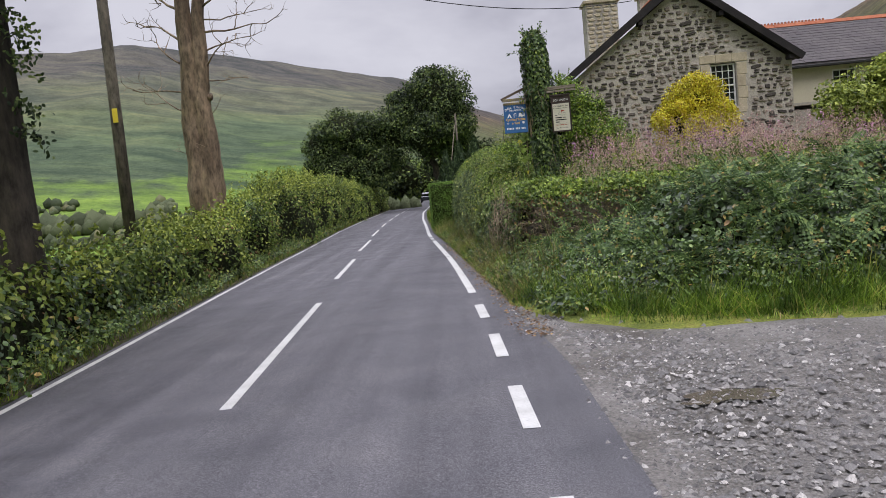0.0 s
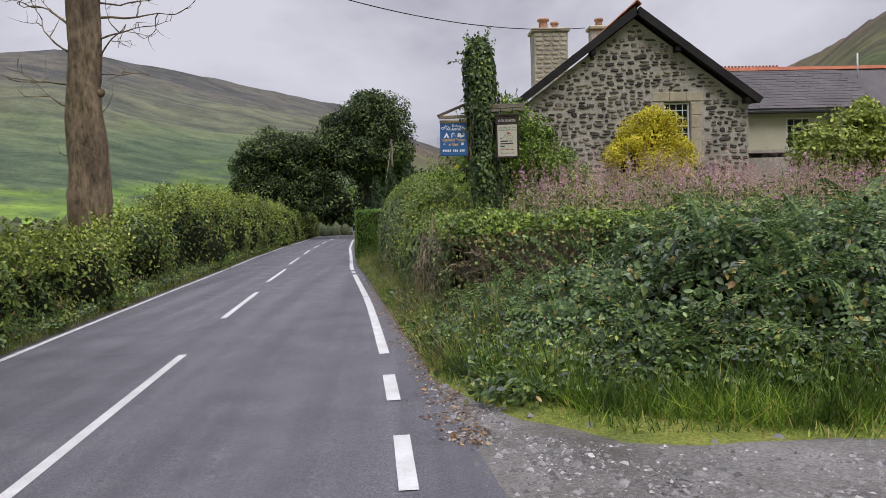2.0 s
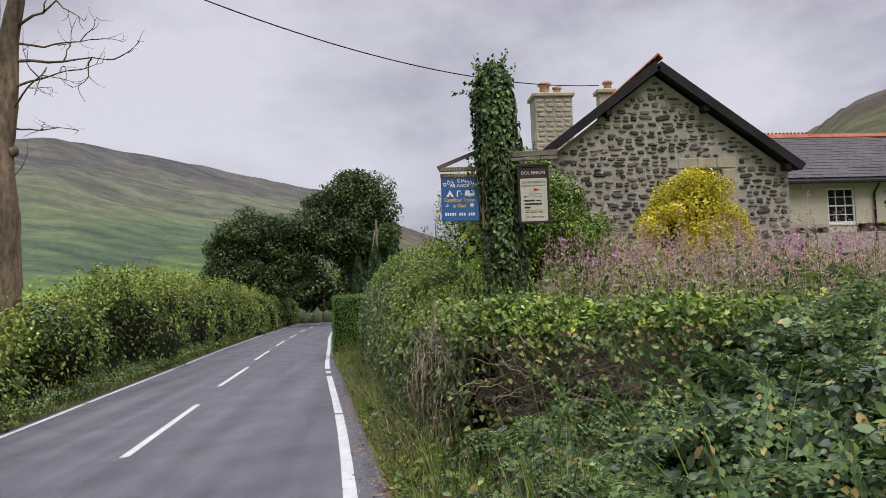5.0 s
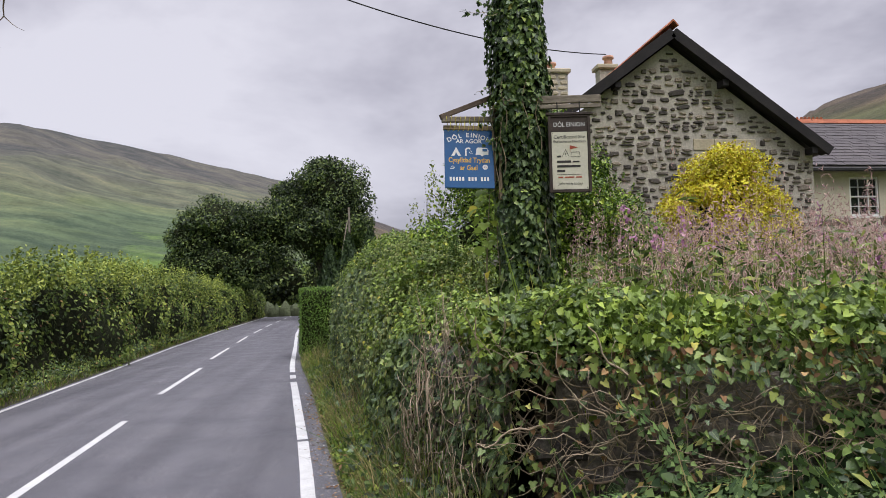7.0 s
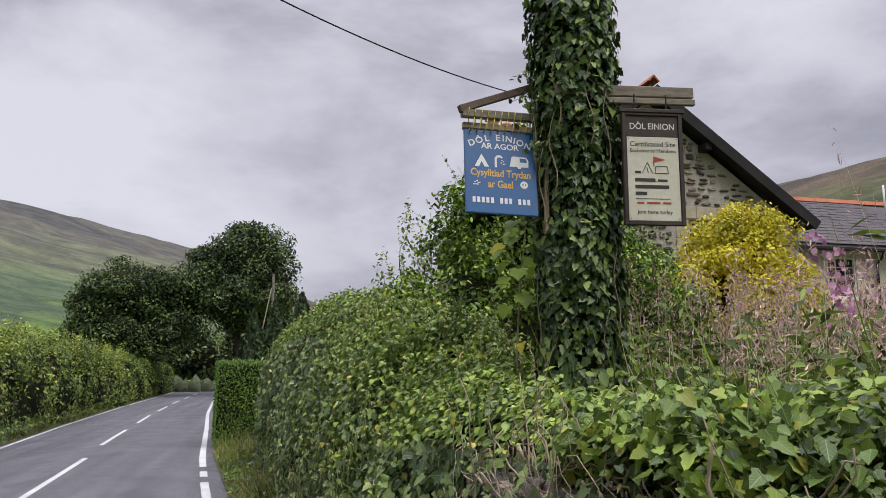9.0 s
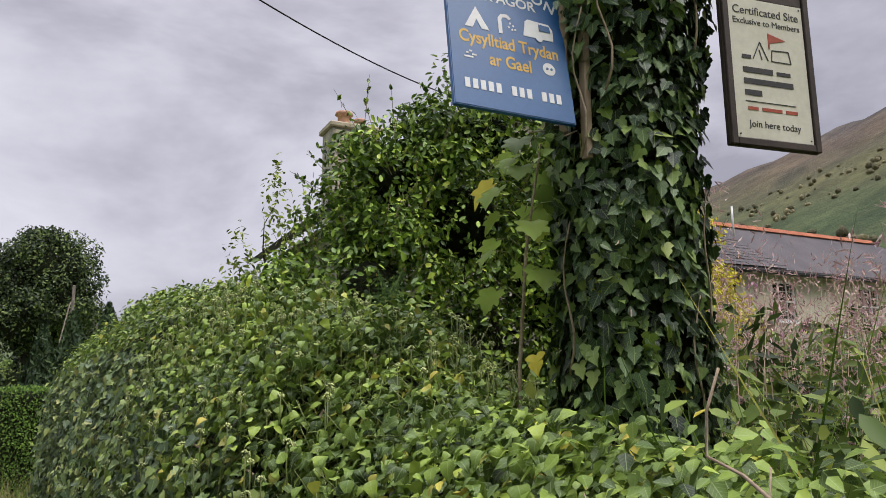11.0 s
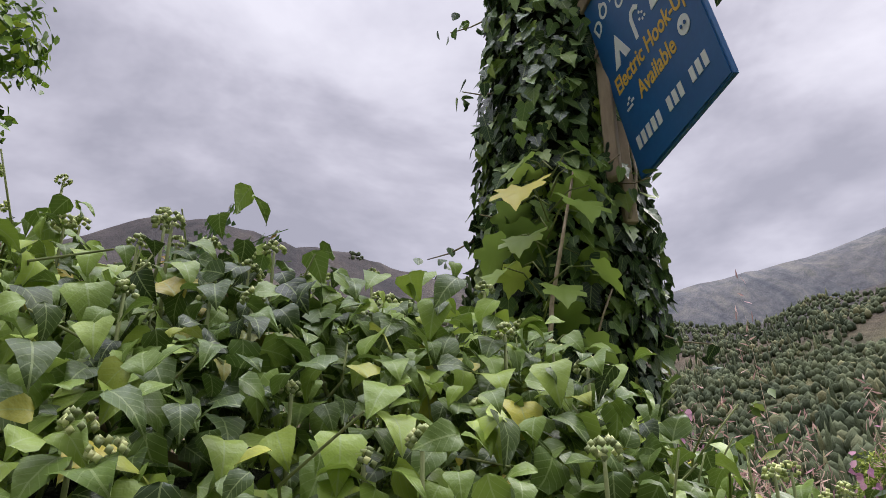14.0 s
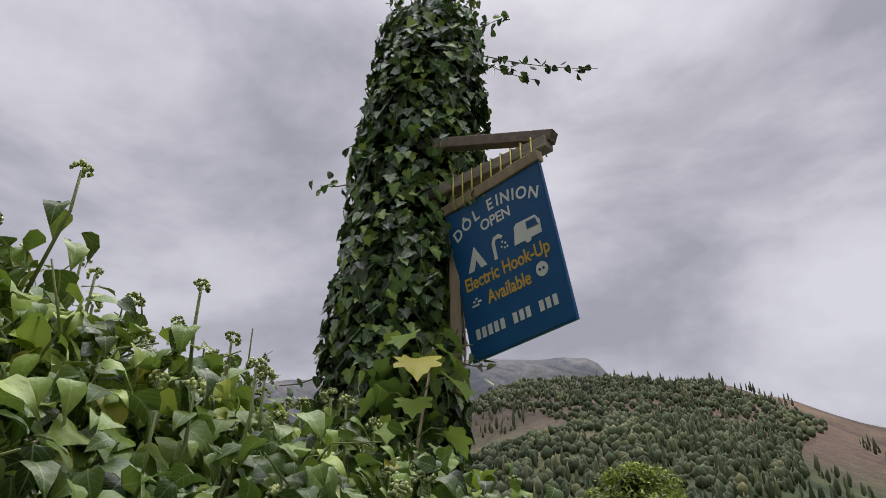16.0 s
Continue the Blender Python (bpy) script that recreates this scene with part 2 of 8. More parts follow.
# the far ridge pales to grey with height: distance haze put into the colour
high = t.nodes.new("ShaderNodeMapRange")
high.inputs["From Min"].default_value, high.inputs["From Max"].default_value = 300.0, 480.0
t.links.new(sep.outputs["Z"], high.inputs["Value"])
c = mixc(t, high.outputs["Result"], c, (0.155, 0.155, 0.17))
c = mixc(t, 1.0, c, r_s.outputs["Color"], "MULTIPLY")
c = mixc(t, 1.0, c, r_q.outputs["Color"], "MULTIPLY")
n_f = noise_tex(t, 0.3, 6, 0.75)
r_f = ramp(t, [(0.34, (0.76, 0.79, 0.79)), (0.5, (1.0, 1.0, 1.0)), (0.66, (1.2, 1.18, 1.14))])
t.links.new(n_f.outputs["Fac"], r_f.inputs["Fac"])
c = mixc(t, 1.0, c, r_f.outputs["Color"], "MULTIPLY")
bump(t, b, n_f.outputs["Fac"], 0.8, 2.0)
t.links.new(c, b.inputs["Base Color"])
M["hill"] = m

G = lambda r, g, b: (r, g, b)
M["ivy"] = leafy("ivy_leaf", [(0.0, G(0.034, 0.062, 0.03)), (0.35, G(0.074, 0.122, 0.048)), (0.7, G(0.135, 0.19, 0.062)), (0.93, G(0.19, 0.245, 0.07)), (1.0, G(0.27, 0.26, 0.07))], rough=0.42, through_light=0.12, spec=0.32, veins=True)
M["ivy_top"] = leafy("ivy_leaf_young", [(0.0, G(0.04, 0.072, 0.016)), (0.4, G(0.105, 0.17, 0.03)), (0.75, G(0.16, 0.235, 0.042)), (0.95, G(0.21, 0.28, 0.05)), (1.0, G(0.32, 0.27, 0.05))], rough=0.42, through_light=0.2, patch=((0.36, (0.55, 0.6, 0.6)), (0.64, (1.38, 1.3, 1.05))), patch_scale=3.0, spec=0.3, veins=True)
# darker ivy copy for the post: part juvenile leaf, part shade in the colour
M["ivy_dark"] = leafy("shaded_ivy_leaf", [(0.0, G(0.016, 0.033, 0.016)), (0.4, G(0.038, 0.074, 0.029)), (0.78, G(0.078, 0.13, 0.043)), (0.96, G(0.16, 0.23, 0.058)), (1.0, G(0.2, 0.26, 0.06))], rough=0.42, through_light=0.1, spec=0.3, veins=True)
# bramble clump contrast is strong in place of dark shade between leaves
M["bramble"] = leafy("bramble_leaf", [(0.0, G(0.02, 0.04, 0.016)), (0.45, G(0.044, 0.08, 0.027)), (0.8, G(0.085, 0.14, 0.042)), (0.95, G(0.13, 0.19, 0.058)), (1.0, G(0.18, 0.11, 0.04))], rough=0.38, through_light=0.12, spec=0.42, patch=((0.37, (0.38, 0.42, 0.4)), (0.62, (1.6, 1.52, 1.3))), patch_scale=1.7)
M["bracken"] = leafy("bracken_frond", [(0.0, G(0.04, 0.08, 0.03)), (0.6, G(0.08, 0.135, 0.048)), (0.92, G(0.14, 0.205, 0.07)), (1.0, G(0.24, 0.16, 0.05))], rough=0.6, through_light=0.25)
M["hedge"] = leafy("hawthorn_leaf", [(0.0, G(0.035, 0.062, 0.02)), (0.45, G(0.09, 0.138, 0.034)), (0.8, G(0.15, 0.2, 0.046)), (1.0, G(0.21, 0.24, 0.056))], rough=0.5, through_light=0.25, patch=((0.36, (0.62, 0.66, 0.64)), (0.64, (1.38, 1.32, 1.12))), patch_scale=0.8)
M["box"] = leafy("box_leaf", [(0.0, G(0.05, 0.1, 0.02)), (0.5, G(0.09, 0.17, 0.03)), (1.0, G(0.16, 0.27, 0.045))], rough=0.45)
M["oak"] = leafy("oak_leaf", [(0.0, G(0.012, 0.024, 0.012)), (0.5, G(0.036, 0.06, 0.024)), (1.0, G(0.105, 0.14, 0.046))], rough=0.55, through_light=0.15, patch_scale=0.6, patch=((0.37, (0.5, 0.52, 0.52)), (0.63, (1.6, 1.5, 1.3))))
M["shrub"] = leafy("shrub_leaf", [(0.0, G(0.032, 0.064, 0.014)), (0.5, G(0.095, 0.165, 0.027)), (0.9, G(0.2, 0.3, 0.042)), (1.0, G(0.3, 0.36, 0.05))], rough=0.4, through_light=0.15, patch_scale=1.6)
M["yellow"] = leafy("golden_leaf", [(0.0, G(0.30, 0.24, 0.015)), (0.4, G(0.5, 0.41, 0.03)), (0.85, G(0.64, 0.54, 0.045)), (1.0, G(0.25, 0.27, 0.03))], rough=0.5, through_light=0.3)
M["conifer"] = leafy("conifer_spray", [(0.0, G(0.014, 0.03, 0.015)), (0.6, G(0.03, 0.055, 0.022)), (1.0, G(0.05, 0.08, 0.028))], rough=0.6, through_light=0.1)
M["pale_tree"] = leafy("pale_tree_leaf", [(0.0, G(0.085, 0.12, 0.025)), (0.5, G(0.165, 0.22, 0.04)), (1.0, G(0.28, 0.32, 0.07))], rough=0.5)
M["grass"] = leafy("grass_blade", [(0.0, G(0.05, 0.1, 0.014)), (0.5, G(0.095, 0.175, 0.024)), (0.9, G(0.15, 0.225, 0.036)), (1.0, G(0.26, 0.24, 0.08))], rough=0.55, through_light=0.3, patch_scale=2.2, patch=((0.37, (0.4, 0.45, 0.45)), (0.63, (1.6, 1.45, 1.2))))
M["dry_grass"] = leafy("dry_grass_blade", [(0.0, G(0.11, 0.115, 0.035)), (0.5, G(0.2, 0.17, 0.07)), (1.0, G(0.32, 0.27, 0.14))], rough=0.6, through_light=0.3)
M["sycamore"] = leafy("sycamore_leaf", [(0.0, G(0.15, 0.24, 0.05)), (0.6, G(0.25, 0.35, 0.07)), (0.9, G(0.36, 0.42, 0.09)), (1.0, G(0.42, 0.33, 0.05))], rough=0.45, through_light=0.4)
M["pink"] = leafy("willowherb_seedhead", [(0.0, G(0.34, 0.21, 0.2)), (0.4, G(0.45, 0.28, 0.28)), (0.8, G(0.46, 0.33, 0.32)), (0.95, G(0.5, 0.42, 0.36)), (1.0, G(0.36, 0.15, 0.31))], rough=0.7, through_light=0.3)
M["magenta"] = leafy("willowherb_petal", [(0.0, G(0.28, 0.12, 0.24)), (0.6, G(0.4, 0.21, 0.35)), (1.0, G(0.48, 0.3, 0.42))], rough=0.6, through_light=0.3)
M["blossom"] = leafy("ivy_umbel", [(0.0, G(0.2, 0.25, 0.10)), (0.6, G(0.31, 0.36, 0.15)), (1.0, G(0.4, 0.42, 0.2))], rough=0.6, through_light=0.1)
M["yellow_leaf"] = leafy("yellowed_leaf", [(0.0, G(0.5, 0.38, 0.03)), (1.0, G(0.6, 0.5, 0.05))], rough=0.45)
M["far_scrub"] = leafy("far_scrub_crown", [(0.0, G(0.12, 0.115, 0.075)), (0.6, G(0.155, 0.145, 0.09)), (1.0, G(0.18, 0.16, 0.095))], rough=0.95, through_light=0.05, patch_scale=0.03, spec=0.05)
# far crowns lightened and evened in tone: haze put into the leaf colour
M["far_wood"] = leafy("far_wood_crown", [(0.0, G(0.075, 0.092, 0.056)), (0.5, G(0.08, 0.097, 0.058)), (0.85, G(0.088, 0.102, 0.06)), (1.0, G(0.115, 0.112, 0.062))], rough=0.95, through_light=0.05, patch_scale=0.02, spec=0.05, patch=((0.36, (0.75, 0.77, 0.77)), (0.64, (1.3, 1.24, 1.12))))

# far crowns: soft leafy relief
tw = M["far_wood"].node_tree
bump(tw, tw.nodes["Principled BSDF"], noise_tex(tw, 0.9, 5, 0.7).outputs["Fac"], 0.6, 1.0)
tw = M["far_scrub"].node_tree
bump(tw, tw.nodes["Principled BSDF"], noise_tex(tw, 0.9, 5, 0.7).outputs["Fac"], 1.0, 1.2)

bark = lambda name, a, bb: surface(name, [(0.36, a), (0.62, bb)], [(0.32, (0.35, 0.34, 0.33)), (0.5, (0.95, 0.95, 0.95)), (0.68, (1.5, 1.45, 1.4))], (1.6, 9), 0.9, 1.0, 0.06, stretch=(1, 1, 0.35))
M["bark"] = bark("dead_tree_bark", (0.11, 0.078, 0.052), (0.25, 0.185, 0.125))
M["dark_bark"] = bark("dark_bark", (0.02, 0.018, 0.014), (0.06, 0.05, 0.04))
M["pole_wood"] = bark("pole_wood", (0.07, 0.06, 0.045), (0.12, 0.105, 0.08))
M["stem"] = surface("ivy_stem", [(0.3, (0.24, 0.175, 0.11)), (0.7, (0.46, 0.37, 0.26))], [(0.3, (0.7, 0.7, 0.7)), (0.7, (1.2, 1.2, 1.2))], (6, 60), 0.85, 0.4, 0.004)
M["green_stem"] = surface("green_stem", [(0.3, (0.14, 0.18, 0.05)), (0.7, (0.22, 0.24, 0.08))], [(0.3, (0.8, 0.8, 0.8)), (0.7, (1.15, 1.15, 1.1))], (6, 60), 0.7, 0.2, 0.003)
# near-black filling behind the leaves, coloured as the shade inside hedges and crowns
M["core"] = surface("hedge_shade_fill", [(0.3, (0.012, 0.016, 0.009)), (0.7, (0.03, 0.034, 0.016))], [(0.3, (0.5, 0.5, 0.5)), (0.7, (1.5, 1.5, 1.4))], (2.5, 14), 1.0, 1.0, 0.08, 0.1)
M["mortar"] = surface("lime_mortar", [(0.3, (0.32, 0.29, 0.25)), (0.5, (0.45, 0.415, 0.36)), (0.7, (0.57, 0.535, 0.47))], [(0.3, (0.7, 0.7, 0.7)), (0.65, (1.12, 1.12, 1.1))], (0.9, 16), 0.95, 0.7, 0.03)
M["slate"] = surface("roof_slate", [(0.3, (0.048, 0.041, 0.042)), (0.7, (0.095, 0.082, 0.08))], [(0.3, (0.75, 0.75, 0.75)), (0.7, (1.25, 1.25, 1.25))], (1.1, 14), 0.6, 0.4, 0.01, stretch=(1, 0.5, 1))
M["verge_board"] = surface("black_bargeboard", [(0.3, (0.01, 0.009, 0.01)), (0.7, (0.024, 0.022, 0.023))], [(0.3, (0.6, 0.6, 0.6)), (0.7, (1.5, 1.4, 1.3))], (2, 25), 0.85, 0.3, 0.005)
M["terracotta"] = surface("terracotta", [(0.3, (0.33, 0.095, 0.045)), (0.7, (0.46, 0.16, 0.075))], [(0.3, (0.7, 0.7, 0.7)), (0.7, (1.15, 1.15, 1.15))], (2, 20), 0.8, 0.3, 0.006)
M["pot"] = surface("chimney_pot_clay", [(0.3, (0.45, 0.23, 0.15)), (0.7, (0.56, 0.34, 0.24))], [(0.3, (0.75, 0.75, 0.75)), (0.7, (1.15, 1.15, 1.15))], (3, 20), 0.8, 0.3, 0.006)
M["render"] = surface("cream_render", [(0.3, (0.55, 0.50, 0.38)), (0.7, (0.64, 0.60, 0.48))], [(0.3, (0.88, 0.88, 0.86)), (0.7, (1.06, 1.06, 1.05))], (0.8, 18), 0.9, 0.3, 0.008)
M["dressed"] = surface("dressed_sandstone", [(0.3, (0.40, 0.34, 0.24)), (0.7, (0.56, 0.49, 0.36))], [(0.3, (0.8, 0.8, 0.8)), (0.7, (1.12, 1.12, 1.1))], (1.8, 22), 0.9, 0.4, 0.01)
M["white_paint"] = surface("white_gloss_paint", [(0.3, (0.72, 0.72, 0.7)), (0.7, (0.82, 0.82, 0.8))], [(0.3, (0.92, 0.92, 0.92)), (0.7, (1.04, 1.04, 1.04))], (2, 30), 0.45, 0.1, 0.002)
m, t, b = material("window_glass", 0.04, 0, 0.7)
b.inputs["Base Color"].default_value = (0.012, 0.014, 0.016, 1)
M["glass"] = m
m, t, b = material("rubble_stone", 0.9, 0, 0.3)
oi = t.nodes.new("ShaderNodeObjectInfo")
gi = t.nodes.new("ShaderNodeNewGeometry")
ad = t.nodes.new("ShaderNodeMath")
ad.operation = "ADD"
t.links.new(oi.outputs["Random"], ad.inputs[0])
t.links.new(gi.outputs["Random Per Island"], ad.inputs[1])
fr = t.nodes.new("ShaderNodeMath")
fr.operation = "FRACT"
t.links.new(ad.outputs[0], fr.inputs[0])
r1 = ramp(t, [(0.0, (0.06, 0.053, 0.048)), (0.35, (0.105, 0.094, 0.085)), (0.6, (0.175, 0.153, 0.132)), (0.82, (0.25, 0.215, 0.175)), (1.0, (0.36, 0.31, 0.24))])
t.links.new(fr.outputs[0], r1.inputs["Fac"])
nn = noise_tex(t, 22, 6, 0.7)
r2 = ramp(t, [(0.3, (0.55, 0.55, 0.55)), (0.5, (1, 1, 1)), (0.72, (1.7, 1.65, 1.55))])
t.links.new(nn.outputs["Fac"], r2.inputs["Fac"])
t.links.new(mixc(t, 1.0, r1.outputs["Color"], r2.outputs["Color"], "MULTIPLY"), b.inputs["Base Color"])
bump(t, b, nn.outputs["Fac"], 0.7, 0.02)
M["stone"] = m
m, t, b = material("gravel_stone", 0.85, 0, 0.35)
g = t.nodes.new("ShaderNodeNewGeometry")
r1 = ramp(t, [(0.0, (0.085, 0.082, 0.08)), (0.5, (0.165, 0.16, 0.155)), (0.9, (0.28, 0.27, 0.255)), (1.0, (0.5, 0.48, 0.45))])
t.links.new(g.outputs["Random Per Island"], r1.inputs["Fac"])
nn = noise_tex(t, 60, 4, 0.7)
r2 = ramp(t, [(0.3, (0.7, 0.7, 0.7)), (0.7, (1.3, 1.3, 1.3))])
t.links.new(nn.outputs["Fac"], r2.inputs["Fac"])
t.links.new(mixc(t, 1.0, r1.outputs["Color"], r2.outputs["Color"], "MULTIPLY"), b.inputs["Base Color"])
M["pebble"] = m
M["beam"] = surface("weathered_oak", [(0.3, (0.17, 0.14, 0.105)), (0.7, (0.29, 0.25, 0.2))], [(0.3, (0.55, 0.55, 0.55)), (0.7, (1.25, 1.25, 1.25))], (3, 26), 0.9, 0.5, 0.006, stretch=(0.25, 1, 1))
M["brown_wood"] = surface("brown_stained_wood", [(0.3, (0.03, 0.02, 0.016)), (0.7, (0.06, 0.042, 0.034))], [(0.3, (0.7, 0.7, 0.7)), (0.7, (1.25, 1.25, 1.25))], (3, 30), 0.65, 0.3, 0.004)
M["brace"] = surface("brown_brace_wood", [(0.3, (0.1, 0.07, 0.052)), (0.7, (0.17, 0.125, 0.095))], [(0.3, (0.7, 0.7, 0.7)), (0.7, (1.25, 1.25, 1.25))], (3, 30), 0.75, 0.3, 0.004)
M["batten"] = surface("tan_batten", [(0.3, (0.26, 0.19, 0.12)), (0.7, (0.38, 0.29, 0.2))], [(0.3, (0.7, 0.7, 0.7)), (0.7, (1.15, 1.15, 1.15))], (4, 30), 0.85, 0.4, 0.004, stretch=(1, 1, 0.2))
M["blue"] = surface("blue_sign_paint", [(0.3, (0.009, 0.082, 0.235)), (0.7, (0.016, 0.104, 0.28))], [(0.3, (0.9, 0.9, 0.9)), (0.7, (1.06, 1.06, 1.06))], (2.5, 50), 0.4, 0.05, 0.001)
M["white_sign"] = surface("white_sign_paint", [(0.3, (0.66, 0.66, 0.64)), (0.7, (0.77, 0.77, 0.75))], [(0.3, (0.93, 0.93, 0.93)), (0.7, (1.03, 1.03, 1.03))], (3, 40), 0.5, 0.05, 0.001)
M["cream_sign"] = surface("ivory_sign_face", [(0.3, (0.60, 0.57, 0.46)), (0.7, (0.7, 0.67, 0.56))], [(0.3, (0.9, 0.9, 0.88)), (0.7, (1.04, 1.04, 1.03))], (3, 35), 0.5, 0.05, 0.001)
M["amber"] = surface("amber_lettering", [(0.3, (0.6, 0.36, 0.045)), (0.7, (0.72, 0.45, 0.07))], [(0.3, (0.9, 0.9, 0.9)), (0.7, (1.05, 1.05, 1.05))], (5, 50), 0.5, 0.05, 0.001)
M["ink"] = surface("dark_lettering", [(0.3, (0.03, 0.028, 0.028)), (0.7, (0.06, 0.055, 0.05))], [(0.3, (0.9, 0.9, 0.9)), (0.7, (1.1, 1.1, 1.1))], (5, 50), 0.6, 0.05, 0.001)
M["red"] = surface("red_pennant", [(0.3, (0.34, 0.06, 0.03)), (0.7, (0.42, 0.09, 0.045))], [(0.3, (0.9, 0.9, 0.9)), (0.7, (1.1, 1.1, 1.1))], (5, 50), 0.6, 0.05, 0.001)
M["cord"] = surface("yellow_cord", [(0.3, (0.5, 0.42, 0.06)), (0.7, (0.6, 0.52, 0.12))], [(0.3, (0.8, 0.8, 0.8)), (0.7, (1.1, 1.1, 1.1))], (9, 90), 0.7, 0.2, 0.001)
M["black"] = surface("black_sheathing", [(0.3, (0.012, 0.012, 0.013)), (0.7, (0.025, 0.025, 0.026))], [(0.3, (0.8, 0.8, 0.8)), (0.7, (1.2, 1.2, 1.2))], (3, 40), 0.55, 0.1, 0.001)
M["tag"] = surface("yellow_tag", [(0.3, (0.6, 0.45, 0.03)), (0.7, (0.7, 0.55, 0.05))], [(0.3, (0.9, 0.9, 0.9)), (0.7, (1.1, 1.1, 1.1))], (5, 50), 0.5, 0.05, 0.001)
M["car_paint"], t, b = material("dark_car_paint", 0.25, 0.0, 0.6)
b.inputs["Base Color"].default_value = (0.02, 0.022, 0.026, 1)


# ---- helpers for building ----
def thing(name, label, category, group="", kind="", at=(0, 0, 0), rz=0.0):
    ob = new(name)
    ob.empty_display_size = 0.1
    ob.matrix_world = pose(*at, 0, 0, rz)
    return tagged(ob, label, category, group, kind)


def part(name, bm, mat, parent=None, label="", smooth=False, kind=""):
    if isinstance(bm, bmesh.types.BMesh):
        me = bpy.data.meshes.new(name)
        bm.to_mesh(me)
        bm.free()
    else:
        me = bm
    me.materials.clear()
    me.materials.append(mat)
    if smooth:
        me.polygons.foreach_set("use_smooth", [True] * len(me.polygons))
    ob = new(name, me)
    if parent is not None:
        ob.parent = parent
    return tagged(ob, label, kind=kind)


def mesh_of(name, verts, tris, uv=None):
    verts, tris = np.asarray(verts, float).reshape(-1, 3), np.asarray(tris, int)
    k = tris.shape[1]
    me = bpy.data.meshes.new(name)
    me.vertices.add(len(verts))
    me.vertices.foreach_set("co", verts.ravel())
    me.loops.add(tris.size)
    me.loops.foreach_set("vertex_index", tris.ravel())
    me.polygons.add(len(tris))
    me.polygons.foreach_set("loop_start", np.arange(0, tris.size, k))
    if uv is not None:
        me.uv_layers.new(name="leaf").data.foreach_set("uv", np.asarray(uv, float).ravel())
    me.update(calc_edges=True)
    me.validate()
    return me


def box(bm, x0, x1, y0, y1, z0, z1, bev=0.0, turn=None):
    r = bmesh.ops.create_cube(bm, size=1.0)
    mat = Matrix.Translation(((x0 + x1) / 2, (y0 + y1) / 2, (z0 + z1) / 2)) @ Matrix.Diagonal((x1 - x0, y1 - y0, z1 - z0, 1))
    bmesh.ops.transform(bm, matrix=mat, verts=r["verts"])
    if bev > 0:
        es = list({e for v in r["verts"] for e in v.link_edges})
        g = bmesh.ops.bevel(bm, geom=es, offset=bev, segments=1, affect="EDGES")
        vs = g["verts"]
    else:
        vs = r["verts"]
    if turn is not None:
        bmesh.ops.transform(bm, matrix=turn, verts=list({v for v in bm.verts}))
    return vs


def boxed(*a, **k):
    bm = bmesh.new()
    box(bm, *a, **k)
    return bm


def bar(a, b, w, h, bev=0.004):
    """A squared timber from a to b."""
    a, b = Vector(a), Vector(b)
    bm = boxed(-w / 2, w / 2, -h / 2, h / 2, 0, (b - a).length, bev=bev)
    bm.transform(Matrix.Translation(a) @ (b - a).to_track_quat("Z", "Y").to_matrix().to_4x4())
    return bm


def tube(bm, pts, radii, seg=7):
    pts = [Vector([float(q) for q in p]) for p in pts]
    rings = []
    for i, p in enumerate(pts):
        d = (pts[min(i + 1, len(pts) - 1)] - pts[max(i - 1, 0)]).normalized()
        a = d.cross(Vector((0.31, 0.95, 0.1))).normalized()
        c = d.cross(a)
        rings.append([bm.verts.new(p + float(radii[i]) * (math.cos(u) * a + math.sin(u) * c)) for u in (2 * math.pi * k / seg for k in range(seg))])
    for r0, r1 in zip(rings, rings[1:]):
        for k in range(seg):
            bm.faces.new((r0[k], r0[(k + 1) % seg], r1[(k + 1) % seg], r1[k]))
    bm.faces.new(rings[0][::-1])
    bm.faces.new(rings[-1])


def wave(P, f, seed=0):
    """Smooth noise of about -1 to 1 for many points at once."""
    rs = np.random.RandomState(seed)
    out = np.zeros(len(P))
    for k in range(7):
        d = rs.normal(size=3)
        d *= f * rs.uniform(0.6, 1.7) / np.linalg.norm(d)
        out += np.sin(P @ d + rs.uniform(0, 6.28)) * np.cos(P @ np.roll(d, 1) * 0.7 + rs.uniform(0, 6.28))
    return out / 2.6


def fan(outline, lift=0.0):
    """A leaf blade from its half outline (x, y), folded a little along the midrib."""
    right = [(x, y, abs(x) * lift) for x, y in outline]
    left = [(-x, y, abs(x) * lift) for x, y in outline[::-1] if x > 1e-6]
    v = [(0, 0.42, 0.0)] + right + left
    n = len(v) - 1
    return np.array(v, float), np.array([(0, i, i % n + 1) for i in range(1, n + 1)])


IVY = fan([(0, 0.03), (0.1, -0.08), (0.23, -0.12), (0.36, -0.05), (0.49, 0.12), (0.42, 0.22), (0.29, 0.31), (0.35, 0.46), (0.31, 0.58), (0.17, 0.74), (0.07, 0.92), (0, 1.04)], 0.2)
IVY_FAR = fan([(0, 0.02), (0.25, -0.1), (0.48, 0.13), (0.3, 0.32), (0.32, 0.54), (0, 1.02)], 0.22)
IVY_OLD = fan([(0, 0.02), (0.2, -0.05), (0.34, 0.08), (0.37, 0.26), (0.3, 0.5), (0.15, 0.78), (0, 1.0)], 0.3)


